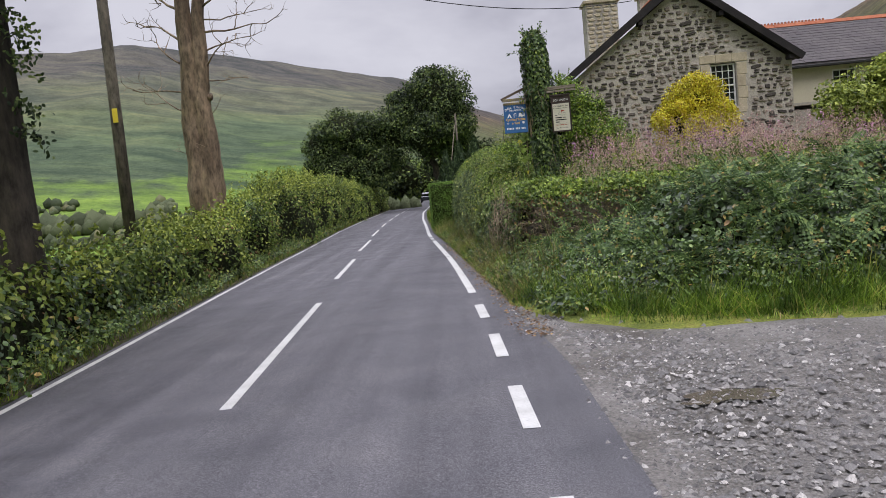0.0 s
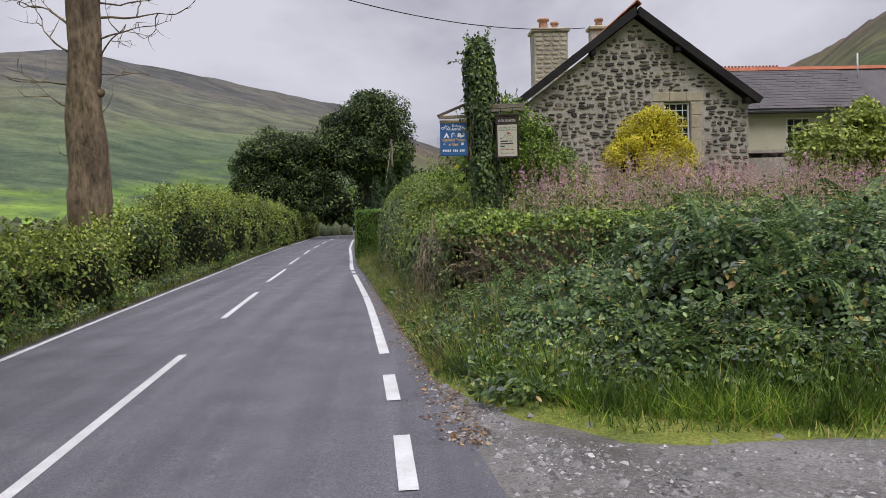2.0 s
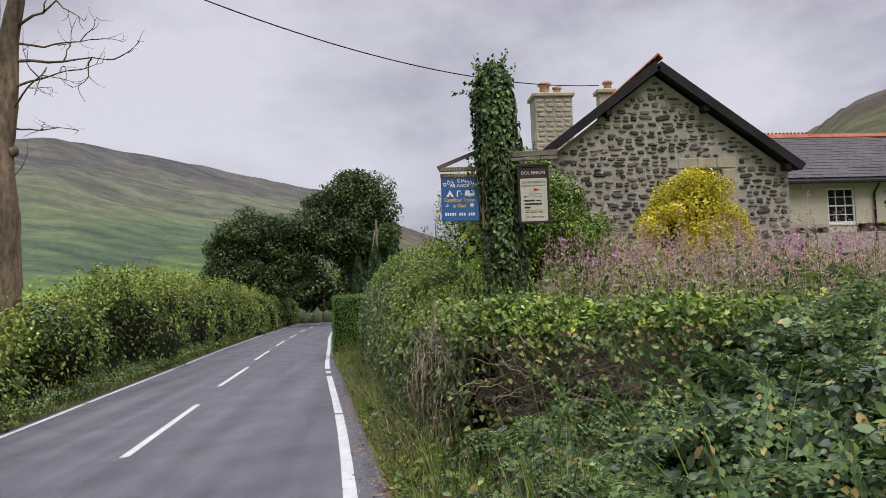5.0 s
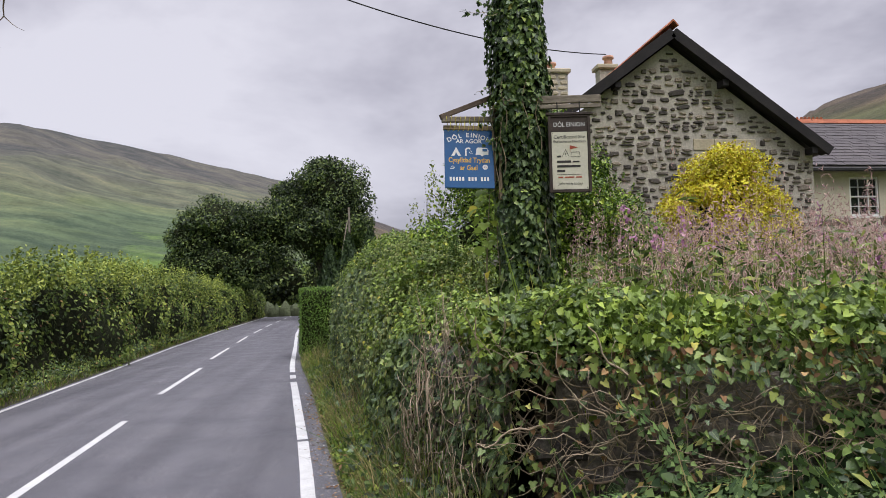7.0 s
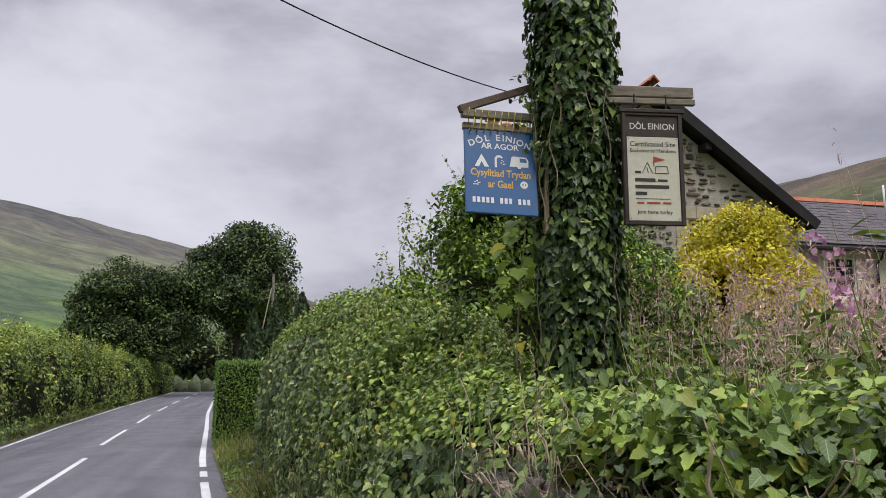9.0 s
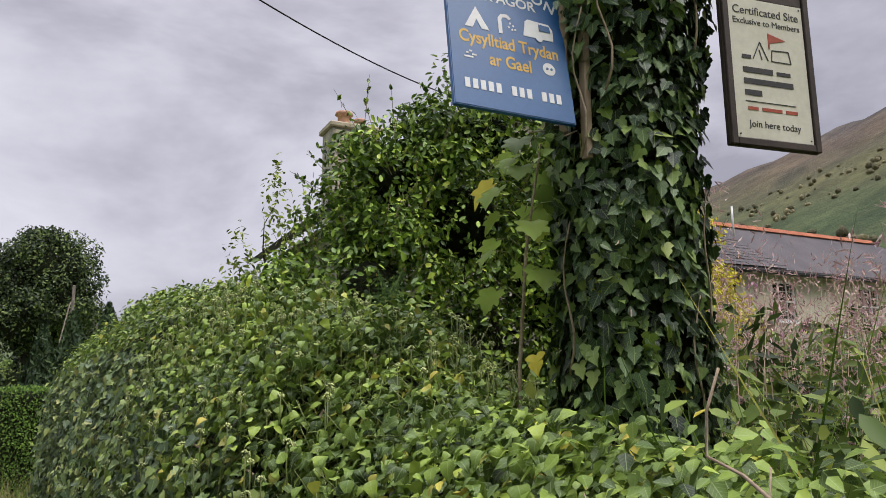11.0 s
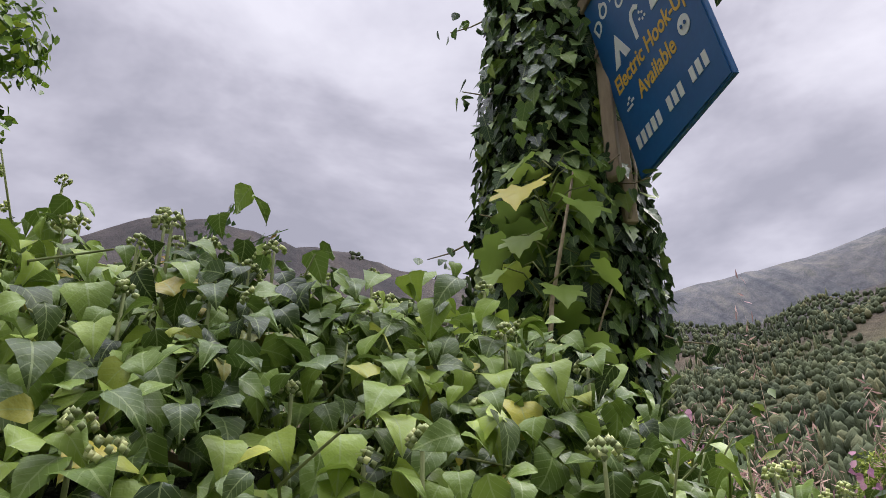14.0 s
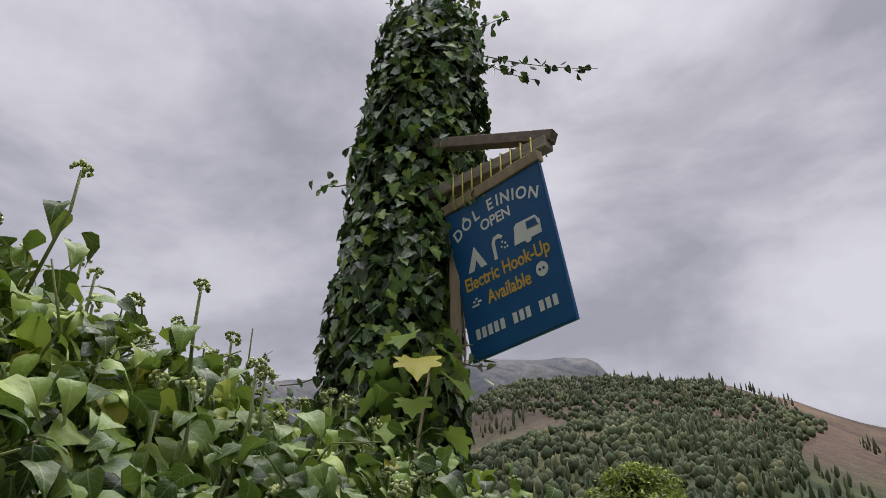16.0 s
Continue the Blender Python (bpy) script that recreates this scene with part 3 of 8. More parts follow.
def plain(w0, w1, lift=0.3):
    """A cheap six-cornered leaf, folded along the midrib."""
    v = [(0, 0, 0), (w0, 0.27, w0 * lift), (w1, 0.64, w1 * lift), (0, 1, 0), (-w1, 0.64, w1 * lift), (-w0, 0.27, w0 * lift)]
    return np.array(v, float), np.array([(0, 1, 2), (0, 2, 3), (0, 3, 4), (0, 4, 5)])


OVAL = plain(0.24, 0.24)
def folded(profile, fold=0.35, curl=0.5, ripple=0.05, twist=0.0):
    """A leaf blade of rows (y, half width), five corners across: keeled along the midrib, the tip curling back, the margin rippled."""
    v, q = [], []
    for i, (y, w) in enumerate(profile):
        z = -curl * (y - 0.3) ** 2
        for u in (-1.0, -0.55, 0.0, 0.55, 1.0):
            a = abs(u)
            v.append((u * w, y - 0.08 * w * a, z + fold * w * (a - 0.55 * a * a) + ripple * a * math.sin(2.3 * i + 1.4 * u) + twist * u * w * (y - 0.4)))
    for i in range(len(profile) - 1):
        k = 5 * i
        for j in range(4):
            q += [(k + j, k + j + 1, k + j + 6), (k + j, k + j + 6, k + j + 5)]
    return np.array(v, float), np.array(q)


IVY_TOP = folded([(-0.02, 0.04), (0.1, 0.31), (0.3, 0.41), (0.62, 0.27), (1.04, 0.0)], 0.4, 0.5, 0.035, 0.2)
IVY_WIDE = folded([(-0.03, 0.06), (0.04, 0.36), (0.22, 0.46), (0.5, 0.34), (1.04, 0.0)], 0.32, 0.6, 0.05, -0.25)
SLIM = np.array([(0, 0, 0), (0.14, 0.4, 0.04), (0, 1, 0), (-0.14, 0.4, 0.04)], float), np.array([(0, 1, 2), (0, 2, 3)])
SLIM_W = plain(0.22, 0.21)
MAPLE = fan([(0, 0.04), (0.16, -0.08), (0.34, -0.1), (0.4, 0.06), (0.6, 0.16), (0.58, 0.3), (0.44, 0.4), (0.58, 0.56), (0.56, 0.72), (0.32, 0.66), (0.24, 0.82), (0.12, 0.88), (0, 1.04)], 0.18)
BLADE = (np.array([(-0.02, 0, 0), (0.02, 0, 0), (-0.016, 0.5, 0.06), (0.016, 0.5, 0.06), (0, 1.0, 0.28)], float), np.array([(0, 1, 3), (0, 3, 2), (2, 3, 4)]))


def scatter(name, templ, P, N, size, seed=1, hang=0.0, jitter=0.5, wide=1.0):
    """One mesh of many leaves at P, facing about N. hang: how much the tips point down."""
    rs = np.random.RandomState(seed)
    tv, tf = templ
    n = len(P)
    N = N / np.maximum(np.linalg.norm(N, axis=1, keepdims=True), 1e-6) + rs.normal(size=(n, 3)) * jitter
    N /= np.linalg.norm(N, axis=1, keepdims=True)
    D = rs.normal(size=(n, 3))
    D[:, 2] -= hang * 2.0
    D -= N * np.sum(D * N, axis=1, keepdims=True)
    D /= np.maximum(np.linalg.norm(D, axis=1, keepdims=True), 1e-6)
    X = np.cross(D, N)
    s = np.broadcast_to(np.asarray(size, float), (n,))[:, None, None]
    V = P[:, None, :] + s * (tv[None, :, 0:1] * wide * X[:, None, :] + (tv[None, :, 1:2] - 0.4) * D[:, None, :] + tv[None, :, 2:3] * N[:, None, :])
    F = tf[None] + (np.arange(n) * len(tv))[:, None, None]
    return mesh_of(name, V.reshape(-1, 3), F.reshape(-1, 3), np.tile(leaf_uv(templ), (n, 1)))


def leaf_uv(templ):
    """The blade's own plane for each corner of its faces: across and along the leaf."""
    return templ[0][templ[1].ravel()][:, :2] + np.array([0.5, 0.0])


def blades(name, P, lean, height, width, seed=1):
    """Upright grass blades at P."""
    rs = np.random.RandomState(seed)
    tv, tf = BLADE
    n = len(P)
    a = rs.uniform(0, 2 * np.pi, n)
    X = np.stack([np.cos(a), np.sin(a), np.zeros(n)], 1)
    Bk = np.stack([-np.sin(a), np.cos(a), np.zeros(n)], 1)
    U = np.stack([np.zeros(n), np.zeros(n), np.ones(n)], 1) + rs.normal(size=(n, 3)) * lean
    h = np.broadcast_to(np.asarray(height, float), (n,))[:, None, None]
    V = P[:, None, :] + tv[None, :, 0:1] * width / 0.02 * 0.5 * X[:, None, :] + h * (tv[None, :, 1:2] * U[:, None, :] + tv[None, :, 2:3] * 1.6 * Bk[:, None, :])
    F = tf[None] + (np.arange(n) * len(tv))[:, None, None]
    return mesh_of(name, V.reshape(-1, 3), F.reshape(-1, 3))


def grid_mesh(name, nu, nv, fn):
    u, v = np.meshgrid(np.linspace(0, 1, nu), np.linspace(0, 1, nv), indexing="ij")
    P = fn(u.ravel(), v.ravel())
    i = (np.arange(nu - 1)[:, None] * nv + np.arange(nv - 1)[None]).ravel()
    return mesh_of(name, P, np.stack([i, i + nv, i + nv + 1, i + 1], 1))


def lerp(tab):
    xs, ys = np.array(tab, float).T
    return lambda q: np.interp(q, xs, ys)


# ---- the lie of the road ----
LEFT = lerp([(-30, -3.0), (8.5, -4.5), (11.4, -4.68), (17.2, -5.08), (25.5, -5.6), (33, -6.02), (44, -6.72), (60, -7.4), (88, -8.1), (130, -8.5), (170, -7.0), (200, -4.0)])
RIGHT = lerp([(-30, 1.3), (5, 0.78), (7, 0.7), (9.8, 0.61), (13.5, 0.42), (18.3, 0.1), (20.8, -0.1), (28.4, -0.78), (31.8, -1.06), (40, -1.55), (50, -2.2), (65, -2.9), (100, -3.5), (130, -3.7), (170, -2.2), (200, 0.8)])
EDGE = lerp([(-30, 1.9), (5, 1.3), (8.2, 1.26), (12.2, 0.93), (16.5, 0.55), (19.8, 0.26), (22.5, 0.03), (26, -0.26), (32.4, -0.88), (40, -1.35), (50, -1.95), (65, -2.6), (100, -3.2), (130, -3.4), (170, -1.9), (200, 1.1)])
MID = lerp([(-30, -0.7), (7.7, -1.92), (14.4, -2.3), (18.3, -2.64), (23.4, -2.93), (26.8, -3.23), (32.5, -3.52), (35.7, -3.82), (50, -4.6), (65, -5.15), (100, -5.8), (130, -6.1), (170, -4.6), (200, -1.6)])


def road_z(x):
    return np.minimum(0.0, (np.asarray(x) - 0.6) * 0.022)


HEDGE_FACE = lerp([(14.6, 1.75), (15.2, 1.48), (16.2, 1.15), (17, 1.01), (18, 0.9), (19.3, 0.79), (20.1, 0.72), (21.5, 0.66), (23.6, 0.48), (29, 0.08), (30, 0.03)])
HEDGE_TOP = lerp([(14.8, 1.5), (15.6, 1.62), (16.5, 1.68), (18.0, 1.68), (19.0, 1.64), (19.4, 1.67), (19.8, 1.83), (20.15, 2.02), (20.6, 2.11), (21.0, 2.17), (21.6, 2.28), (22.4, 2.48), (23.6, 2.66), (26, 2.75), (28.5, 2.55), (30, 1.9)])
HEDGE_HALF = lerp([(14.6, 0.7), (17, 0.85), (19.5, 0.88), (20.6, 1.06), (23, 1.08), (30, 0.9)])
# the same wall turns the corner and runs on behind the bramble bank
TURN_FACE = lerp([(1.35, 15.95), (1.7, 15.55), (2.2, 15.2), (3.0, 14.9), (4.5, 14.65), (7, 14.5), (13, 14.35)])
TURN_TOP = lerp([(1.35, 1.4), (1.8, 1.48), (2.4, 1.52), (3.2, 1.54), (5, 1.54), (13, 1.5)])


def mound(x, y):
    """Height of the bramble and bracken bank in front of the garden."""
    y0 = np.interp(x, [0.9, 1.4, 2.2, 3.5, 5, 9, 16], [13.0, 11.9, 10.5, 9.95, 9.9, 10.2, 10.5])
    top = np.interp(x, [0.9, 1.5, 2.2, 3.0, 3.8, 6, 16], [0.2, 0.42, 0.6, 0.85, 1.2, 1.5, 1.5])
    q = np.clip((y - y0) / 2.1, 0, 1)
    return top * q * (1.75 - 0.75 * q)


def garden(x, y):
    """Garden and house ground behind the wall."""
    return np.interp(y, [13, 15, 31], [0.75, 0.85, 1.05]) + 0.02 * np.clip(x - 4, 0, 10)

# ---- ground, hills, road ----
SKYLINE = lerp([(-180, 12), (-150, 11), (-90, 10), (-45, 11), (-27, 11.4), (-22, 11.9), (-16, 10.9), (-9.7, 10.0), (-5.6, 9.1), (-2.5, 8.2), (1, 6.2), (6, 4.0), (13, 3.6), (20, 6), (28.6, 9.8), (34, 12.4), (47, 15), (53, 17.2), (58, 19.0), (64.5, 20.7), (71.5, 22.4), (75, 23.5), (80, 25.2), (85, 26.0), (89, 25.5), (93, 24.6), (105, 22.3), (110.7, 21.2), (114, 19.8), (119, 18.6), (124, 17.6), (127.5, 17.4), (130.5, 18.8), (135, 19.0), (139, 20.6), (142, 21.1), (149, 20.7), (156, 19.5), (160, 17.9), (166, 14.9), (180, 12)])
FAR = lerp([(-180, 700), (-90, 1200), (-27, 1250), (-5, 1500), (8, 2400), (14, 2300), (24, 900), (34, 620), (60, 540), (86, 560), (105, 700), (114, 900), (122, 620), (150, 480), (166, 520), (180, 700)])
FOOT = lerp([(-180, 120), (-90, 300), (-27, 330), (-5, 400), (8, 600), (14, 500), (24, 160), (34, 90), (60, 80), (120, 80), (150, 75), (180, 120)])


RIDGE = lerp([(-180, 0), (108, 0), (113, 17), (119, 19.9), (125, 20.5), (130, 21.0), (137, 22.3), (141, 22.3), (147, 21.7), (152, 16), (158, 0), (180, 0)])


def hill_z(az, r):
    x, y = r * np.sin(np.radians(az)), r * np.cos(np.radians(az))
    far, foot = FAR(az), FOOT(az)
    q = np.clip((r - foot) / (far - foot), 0, 1.6)
    rise = far * np.tan(np.radians(SKYLINE(az))) * np.where(q < 1, q ** 1.25, 1 - 0.35 * (q - 1))
    P = np.stack([x, y, 0 * x], 1)
    rough = wave(P, 0.02, 5) * 0.05 + wave(P, 0.05, 6) * 0.025 + wave(P, 0.14, 7) * 0.012
    behind = 1900 * np.tan(np.radians(RIDGE(az))) * np.exp(-((r - 1900) / 420) ** 2)
    rise = np.maximum(rise, behind)
    return rise * (1 + rough * np.clip(1.4 - q, 0.25, 1)) - 0.45 - np.clip((-x - 5) / 60, 0, 1) * 1.2 * (y > -60)


radii = np.concatenate([[0.0], np.linspace(8, 80, 16), np.geomspace(92, 4200, 120)])


def ground_fn(u, v):
    az = u * 360 - 180
    r = np.interp(v, np.linspace(0, 1, len(radii)), radii)
    z = hill_z(az, r)
    return np.stack([r * np.sin(np.radians(az)), 20 + r * np.cos(np.radians(az)), z], 1)


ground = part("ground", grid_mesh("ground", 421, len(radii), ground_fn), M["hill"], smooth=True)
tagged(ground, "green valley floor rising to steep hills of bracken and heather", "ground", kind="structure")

ys = np.concatenate([np.linspace(-30, 40, 71), np.linspace(44, 200, 40)])


def strip(name, xa, xb, lift, n, mat, label, category, z_fn=road_z, yy=ys):
    def fn(u, v):
        y = np.interp(v, np.linspace(0, 1, len(yy)), yy)
        x = xa(y) + u * (xb(y) - xa(y))
        return np.stack([x, y, z_fn(x) + lift], 1)
    return tagged(part(name, grid_mesh(name, n, len(yy), fn), mat), label, category, kind="structure")


road = strip("road", lambda y: LEFT(y) - 0.16, EDGE, 0.0, 8, M["asphalt"], "worn grey tarmac country lane with white lines", "road")
strip("verge_left", lambda y: LEFT(y) - 3.2, lambda y: LEFT(y) - 0.155, 0.012, 10, M["soil"], "narrow earth verge under the roadside hedge", "verge", lambda x: road_z(x))


GRASS_EDGE = lerp([(0.9, 11.9), (1.05, 11.6), (1.4, 10.7), (2.3, 9.5), (3.5, 9.28), (4.7, 9.03), (13, 8.9), (20, 8.9)])


def verge_z(x, y):
    return 0.006 + np.clip((x - EDGE(y)) / 1.2, 0, 1) * 0.1


def right_fn(u, v):
    y = 12.0 + v * 60
    x = EDGE(y) - 0.004 + u * 4.0
    return np.stack([x, y, verge_z(x, y)], 1)


tagged(part("verge_right", grid_mesh("verge_right", 14, 120, right_fn), M["verge"]), "mossy grass verge beside the lane", "verge", kind="structure")


def front_fn(u, v):
    x = 0.93 + u * 16
    e = GRASS_EDGE(x) + 0.14 * wave(np.stack([x, 0 * x, 0 * x], 1), 4, 9)
    y = e - 0.1 + v * (15.2 - e)
    return np.stack([x, y, -0.03 + 0.07 * np.clip((y - e + 0.1) / 0.5, 0, 1)], 1)


tagged(part("verge_front", grid_mesh("verge_front", 120, 24, front_fn), M["moss"], smooth=True), "mossy turf between gravel and bank", "verge", kind="structure")
tagged(part("garden_ground", grid_mesh("garden_ground", 60, 60, lambda u, v: np.stack([2.3 + 34 * u, 15.5 + 36 * v, garden(2.3 + 34 * u, 15.5 + 36 * v) + 0.05 * wave(np.stack([34 * u, 36 * v, 0 * u], 1), 1.2, 3)], 1)), M["soil"]), "overgrown raised garden earth behind the wall", "ground", kind="structure")


def layby_fn(u, v):
    y = -14 + v * 27
    x = EDGE(y) - 0.003 + u * 16
    P = np.stack([x, y, 0 * x], 1)
    return np.stack([x, y, -0.004 + np.clip((x - EDGE(y)) / 0.6, 0, 1) * (wave(P, 1.6, 2) * 0.02 + wave(P, 6, 4) * 0.008 - 0.015)], 1)


layby = tagged(part("layby", grid_mesh("layby", 110, 160, layby_fn), M["gravel_bed"], smooth=True), "stony grey gravel lay-by with a puddle", "gravel", kind="structure")


def paint(name, line, y0, y1, w, label):
    n = max(2, int((y1 - y0) / 1.5) + 1)

    def fn(u, v):
        y = y0 + v * (y1 - y0)
        x = line(y) + (u - 0.5) * w
        P = np.stack([x, y, 0 * x], 1)
        x = x + wave(P, 9, 8) * 0.004
        return np.stack([x, y, road_z(x) + 0.005], 1)
    ob = part(name, grid_mesh(name, 2, n, fn), M["line"], road)
    return tagged(ob, label)


for a, bb in ((-10.5, -4.8), (-1.3, 4.4), (7.72, 14.4), (18.27, 23.43), (26.8, 32.5), (35.65, 41.2), (44.7, 50.0), (53.7, 59.0), (62.7, 68), (71.7, 77), (80.7, 86), (89.7, 95)):
    paint("centre_dash", MID, a, bb, 0.11, "")
for a, bb in ((-3.2, -2.0), (-0.9, 0.3), (1.5, 2.7), (3.95, 5.1), (6.32, 7.5), (8.66, 9.88), (11.04, 12.22), (28.42, 29.2)):
    paint("edge_dash", RIGHT, a, bb, 0.13, "")
for a, bb in ((13.53, 20.78), (20.92, 27.7), (29.9, 125)):
    paint("edge_line", RIGHT, a, bb, 0.13, "")
paint("edge_line", LEFT, -28, 24.9, 0.1, "")
paint("edge_line", LEFT, 25.0, 128, 0.1, "")

# puddles lie in dips of the lay-by
for px, py, rx, ry in ((2.25, 6.75, 0.36, 0.2),):
    bm = bmesh.new()
    vs = [bm.verts.new((px + rx * (1 + 0.25 * math.sin(3 * a + px) + 0.16 * math.sin(7 * a)) * math.cos(a), py + ry * (1 + 0.25 * math.cos(2 * a) + 0.2 * math.sin(5 * a)) * math.sin(a), -0.008)) for a in (k * math.tau / 56 for k in range(56))]
    bm.faces.new(vs)
    tagged(part("puddle", bm, M["puddle"]), "shallow brown puddle in the gravel", "puddle", kind="structure")

# gravel stones
rs = np.random.RandomState(11)


def pebbles(name, P, size, seed):
    rs = np.random.RandomState(seed)
    base = np.array([(1, 0, -0.3), (-0.5, 0.9, -0.3), (-0.6, -0.8, -0.3), (0.3, 0.1, 0.8), (-0.35, -0.1, 0.7), (0.1, 0.0, -0.4)], float)
    F = np.array([(0, 1, 3), (1, 4, 3), (1, 2, 4), (2, 0, 3), (2, 3, 4)])
    n = len(P)
    a = rs.uniform(0, 6.28, n)
    V = base[None] * rs.uniform(0.6, 1.25, (n, 6, 3)) * np.stack([size * rs.uniform(0.7, 1.4, n), size, size * rs.uniform(0.35, 0.8, n)], 1)[:, None, :]
    c, s = np.cos(a)[:, None], np.sin(a)[:, None]
    V = np.stack([V[..., 0] * c - V[..., 1] * s, V[..., 0] * s + V[..., 1] * c, V[..., 2]], -1) + P[:, None]
    return mesh_of(name, V.reshape(-1, 3), (F[None] + (np.arange(n) * 6)[:, None, None]).reshape(-1, 3))


n = 44000
y = -1 + 11.9 * rs.rand(n)
x = EDGE(y) + rs.exponential(2.6, n) - 0.12 * rs.rand(n)
keep = (x < 12) & ((y < 9.6 + 0.8 * wave(np.stack([x, y, 0 * x], 1), 2.0, 3) * 0.4 - 0.12 * (x - 1)) | (x < 1.5))
x, y = x[keep], y[keep]
size = np.clip(rs.gamma(1.5, 0.0085, len(x)), 0.006, 0.06)
tagged(part("gravel", pebbles("gravel", np.stack([x, y, -0.012 + 0 * x], 1), size, 5), M["pebble"]), "loose grey and pale broken stones on the lay-by", "gravel", kind="stuff")
pts = np.array([(1.05, 11.5), (1.12, 11.75), (1.3, 11.2), (2.6, 9.6), (2.9, 9.35), (3.4, 9.4), (3.9, 9.1), (4.3, 9.2), (1.7, 10.3), (2.1, 9.9), (1.5, 10.6), (1.2, 12.4), (2.4, 5.2), (1.9, 4.2), (3.2, 6.2), (4.6, 7.0)])
for i, (sx, sy) in enumerate(pts):
    o = part("stone", pebbles("stone", np.zeros((1, 3)), rs.uniform(0.04, 0.08, 1), 9 + i), M["pebble"])
    o.location = (sx, sy, 0.0)
    tagged(o, "larger loose grey stone at the gravel edge", "stone", "loose stones on the lay-by")

# ---- grass on the verges ----


def grass_patch(name, x, y, z, h, mat, seed, label, lean=0.35, width=0.007):
    me = blades(name, np.stack([x, y, z], 1), lean, h, width, seed)
    return tagged(part(name, me, mat), label, "grass", kind="stuff")


n = 30000
y = rs.uniform(8.9, 13.5, n)
x = EDGE(y) + rs.uniform(0.05, 11, n) ** 1.0
edge = GRASS_EDGE(x) + 0.1 + 0.2 * wave(np.stack([x, y, 0 * x], 1), 2.5, 4)
k = (y > edge) & (mound(x, y) < 0.42)
x, y, e2 = x[k], y[k], edge[k]
h = 0.05 + 0.16 * np.clip((y - e2) / 1.3, 0, 1) * rs.uniform(0.5, 1.4, len(x))
grass_patch("verge_grass", x, y, 0.02 + mound(x, y) * 0.45, h, M["grass"], 21, "lush green grass along the foot of the bank", 0.5, 0.011)
k = rs.rand(len(x)) < 0.07
grass_patch("dry_grass", x[k], y[k], 0.02 + mound(x[k], y[k]) * 0.4, h[k] * 1.5, M["dry_grass"], 22, "straw coloured grass stems in the verge", 0.45)
n = 42000
y = 12 + 20 * rs.rand(n) ** 1.3
x = EDGE(y) + 0.03 + rs.rand(n) ** 0.8 * np.maximum(HEDGE_FACE(y) - EDGE(y) + 0.15, 0.3)
clump = np.clip(0.5 + 0.75 * wave(np.stack([x, y, 0 * x], 1), 5.5, 24), 0.08, 1.2)
h = 0.05 + 0.3 * clump * rs.uniform(0.4, 1.1, n) * np.clip((x - EDGE(y)) / 0.35, 0.2, 1)
grass_patch("roadside_grass", x[::3], y[::3], verge_z(x, y)[::3] - 0.01, h[::3], M["grass"], 23, "rough grass between the lane and the ivied wall", 0.75, 0.01)
k = (rs.rand(n) < 0.4) & (wave(np.stack([x, y, 0 * x], 1), 3.0, 26) > -0.15)
grass_patch("seeding_grass", x[k], y[k], verge_z(x[k], y[k]), h[k] * 0.95 + 0.05, M["dry_grass"], 24, "dry seeding grass at the foot of the wall", 0.9, 0.007)
k = rs.rand(n) < 0.75
Pw = np.stack([x[k], y[k], verge_z(x[k], y[k]) + h[k] * rs.rand(k.sum()) * 0.8], 1)
tagged(part("verge_weeds", scatter("verge_weeds", OVAL, Pw, np.array([(-0.4, -0.4, 0.9)] * len(Pw)), rs.uniform(0.035, 0.085, len(Pw)), 28, 0.2, 0.7), M["hedge"]), "dock and nettle leaves among the verge grass", "weeds", kind="stuff")
k = rs.rand(n) < 0.12
Pw = np.stack([x[k], y[k], verge_z(x[k], y[k]) + h[k] * rs.rand(k.sum()) * 0.7], 1)
tagged(part("withered_weeds", scatter("withered_weeds", SLIM_W, Pw, np.array([(-0.4, -0.4, 0.9)] * len(Pw)), rs.uniform(0.03, 0.09, len(Pw)), 29, 0.2, 0.7), M["dead_leaf"]), "withered brown leaves and stalks in the verge", "weeds", kind="stuff")
wp, ws = [], []
for i in range(420):
    cy = 10.6 + 18 * rs.rand() ** 1.4
    lo = EDGE(cy) + 0.22
    hi = HEDGE_FACE(cy) + 0.1 if cy > 14.6 else lo + 0.9
    cx = lo + rs.rand() ** 0.7 * (hi - lo)
    hh = rs.uniform(0.14, 0.5) * (0.5 + 0.5 * (cx - lo) / max(hi - lo, 0.1))
    q = rs.rand(34)
    wp.append(np.stack([cx + rs.normal(size=34) * 0.09 * (1.2 - 0.5 * q), cy + rs.normal(size=34) * 0.11, 0.04 + hh * q], 1))
    ws.append(rs.uniform(0.04, 0.1, 34))
for i in range(260):
    cx = 1.15 + 7 * rs.rand() ** 1.6
    y0 = float(np.interp(cx, [0.9, 1.4, 2.2, 3.5, 5, 9], [13.0, 11.9, 10.5, 9.95, 9.9, 10.2]))
    cy = y0 + rs.uniform(-0.05, 1.0)
    hh = rs.uniform(0.15, 0.45)
    q = rs.rand(34)
    wp.append(np.stack([cx + rs.normal(size=34) * 0.1, cy + rs.normal(size=34) * 0.1, 0.03 + float(mound(np.array([cx]), np.array([cy]))[0]) * 0.7 + hh * q], 1))
    ws.append(rs.uniform(0.03, 0.075, 34))
wp, ws = np.concatenate(wp), np.concatenate(ws)
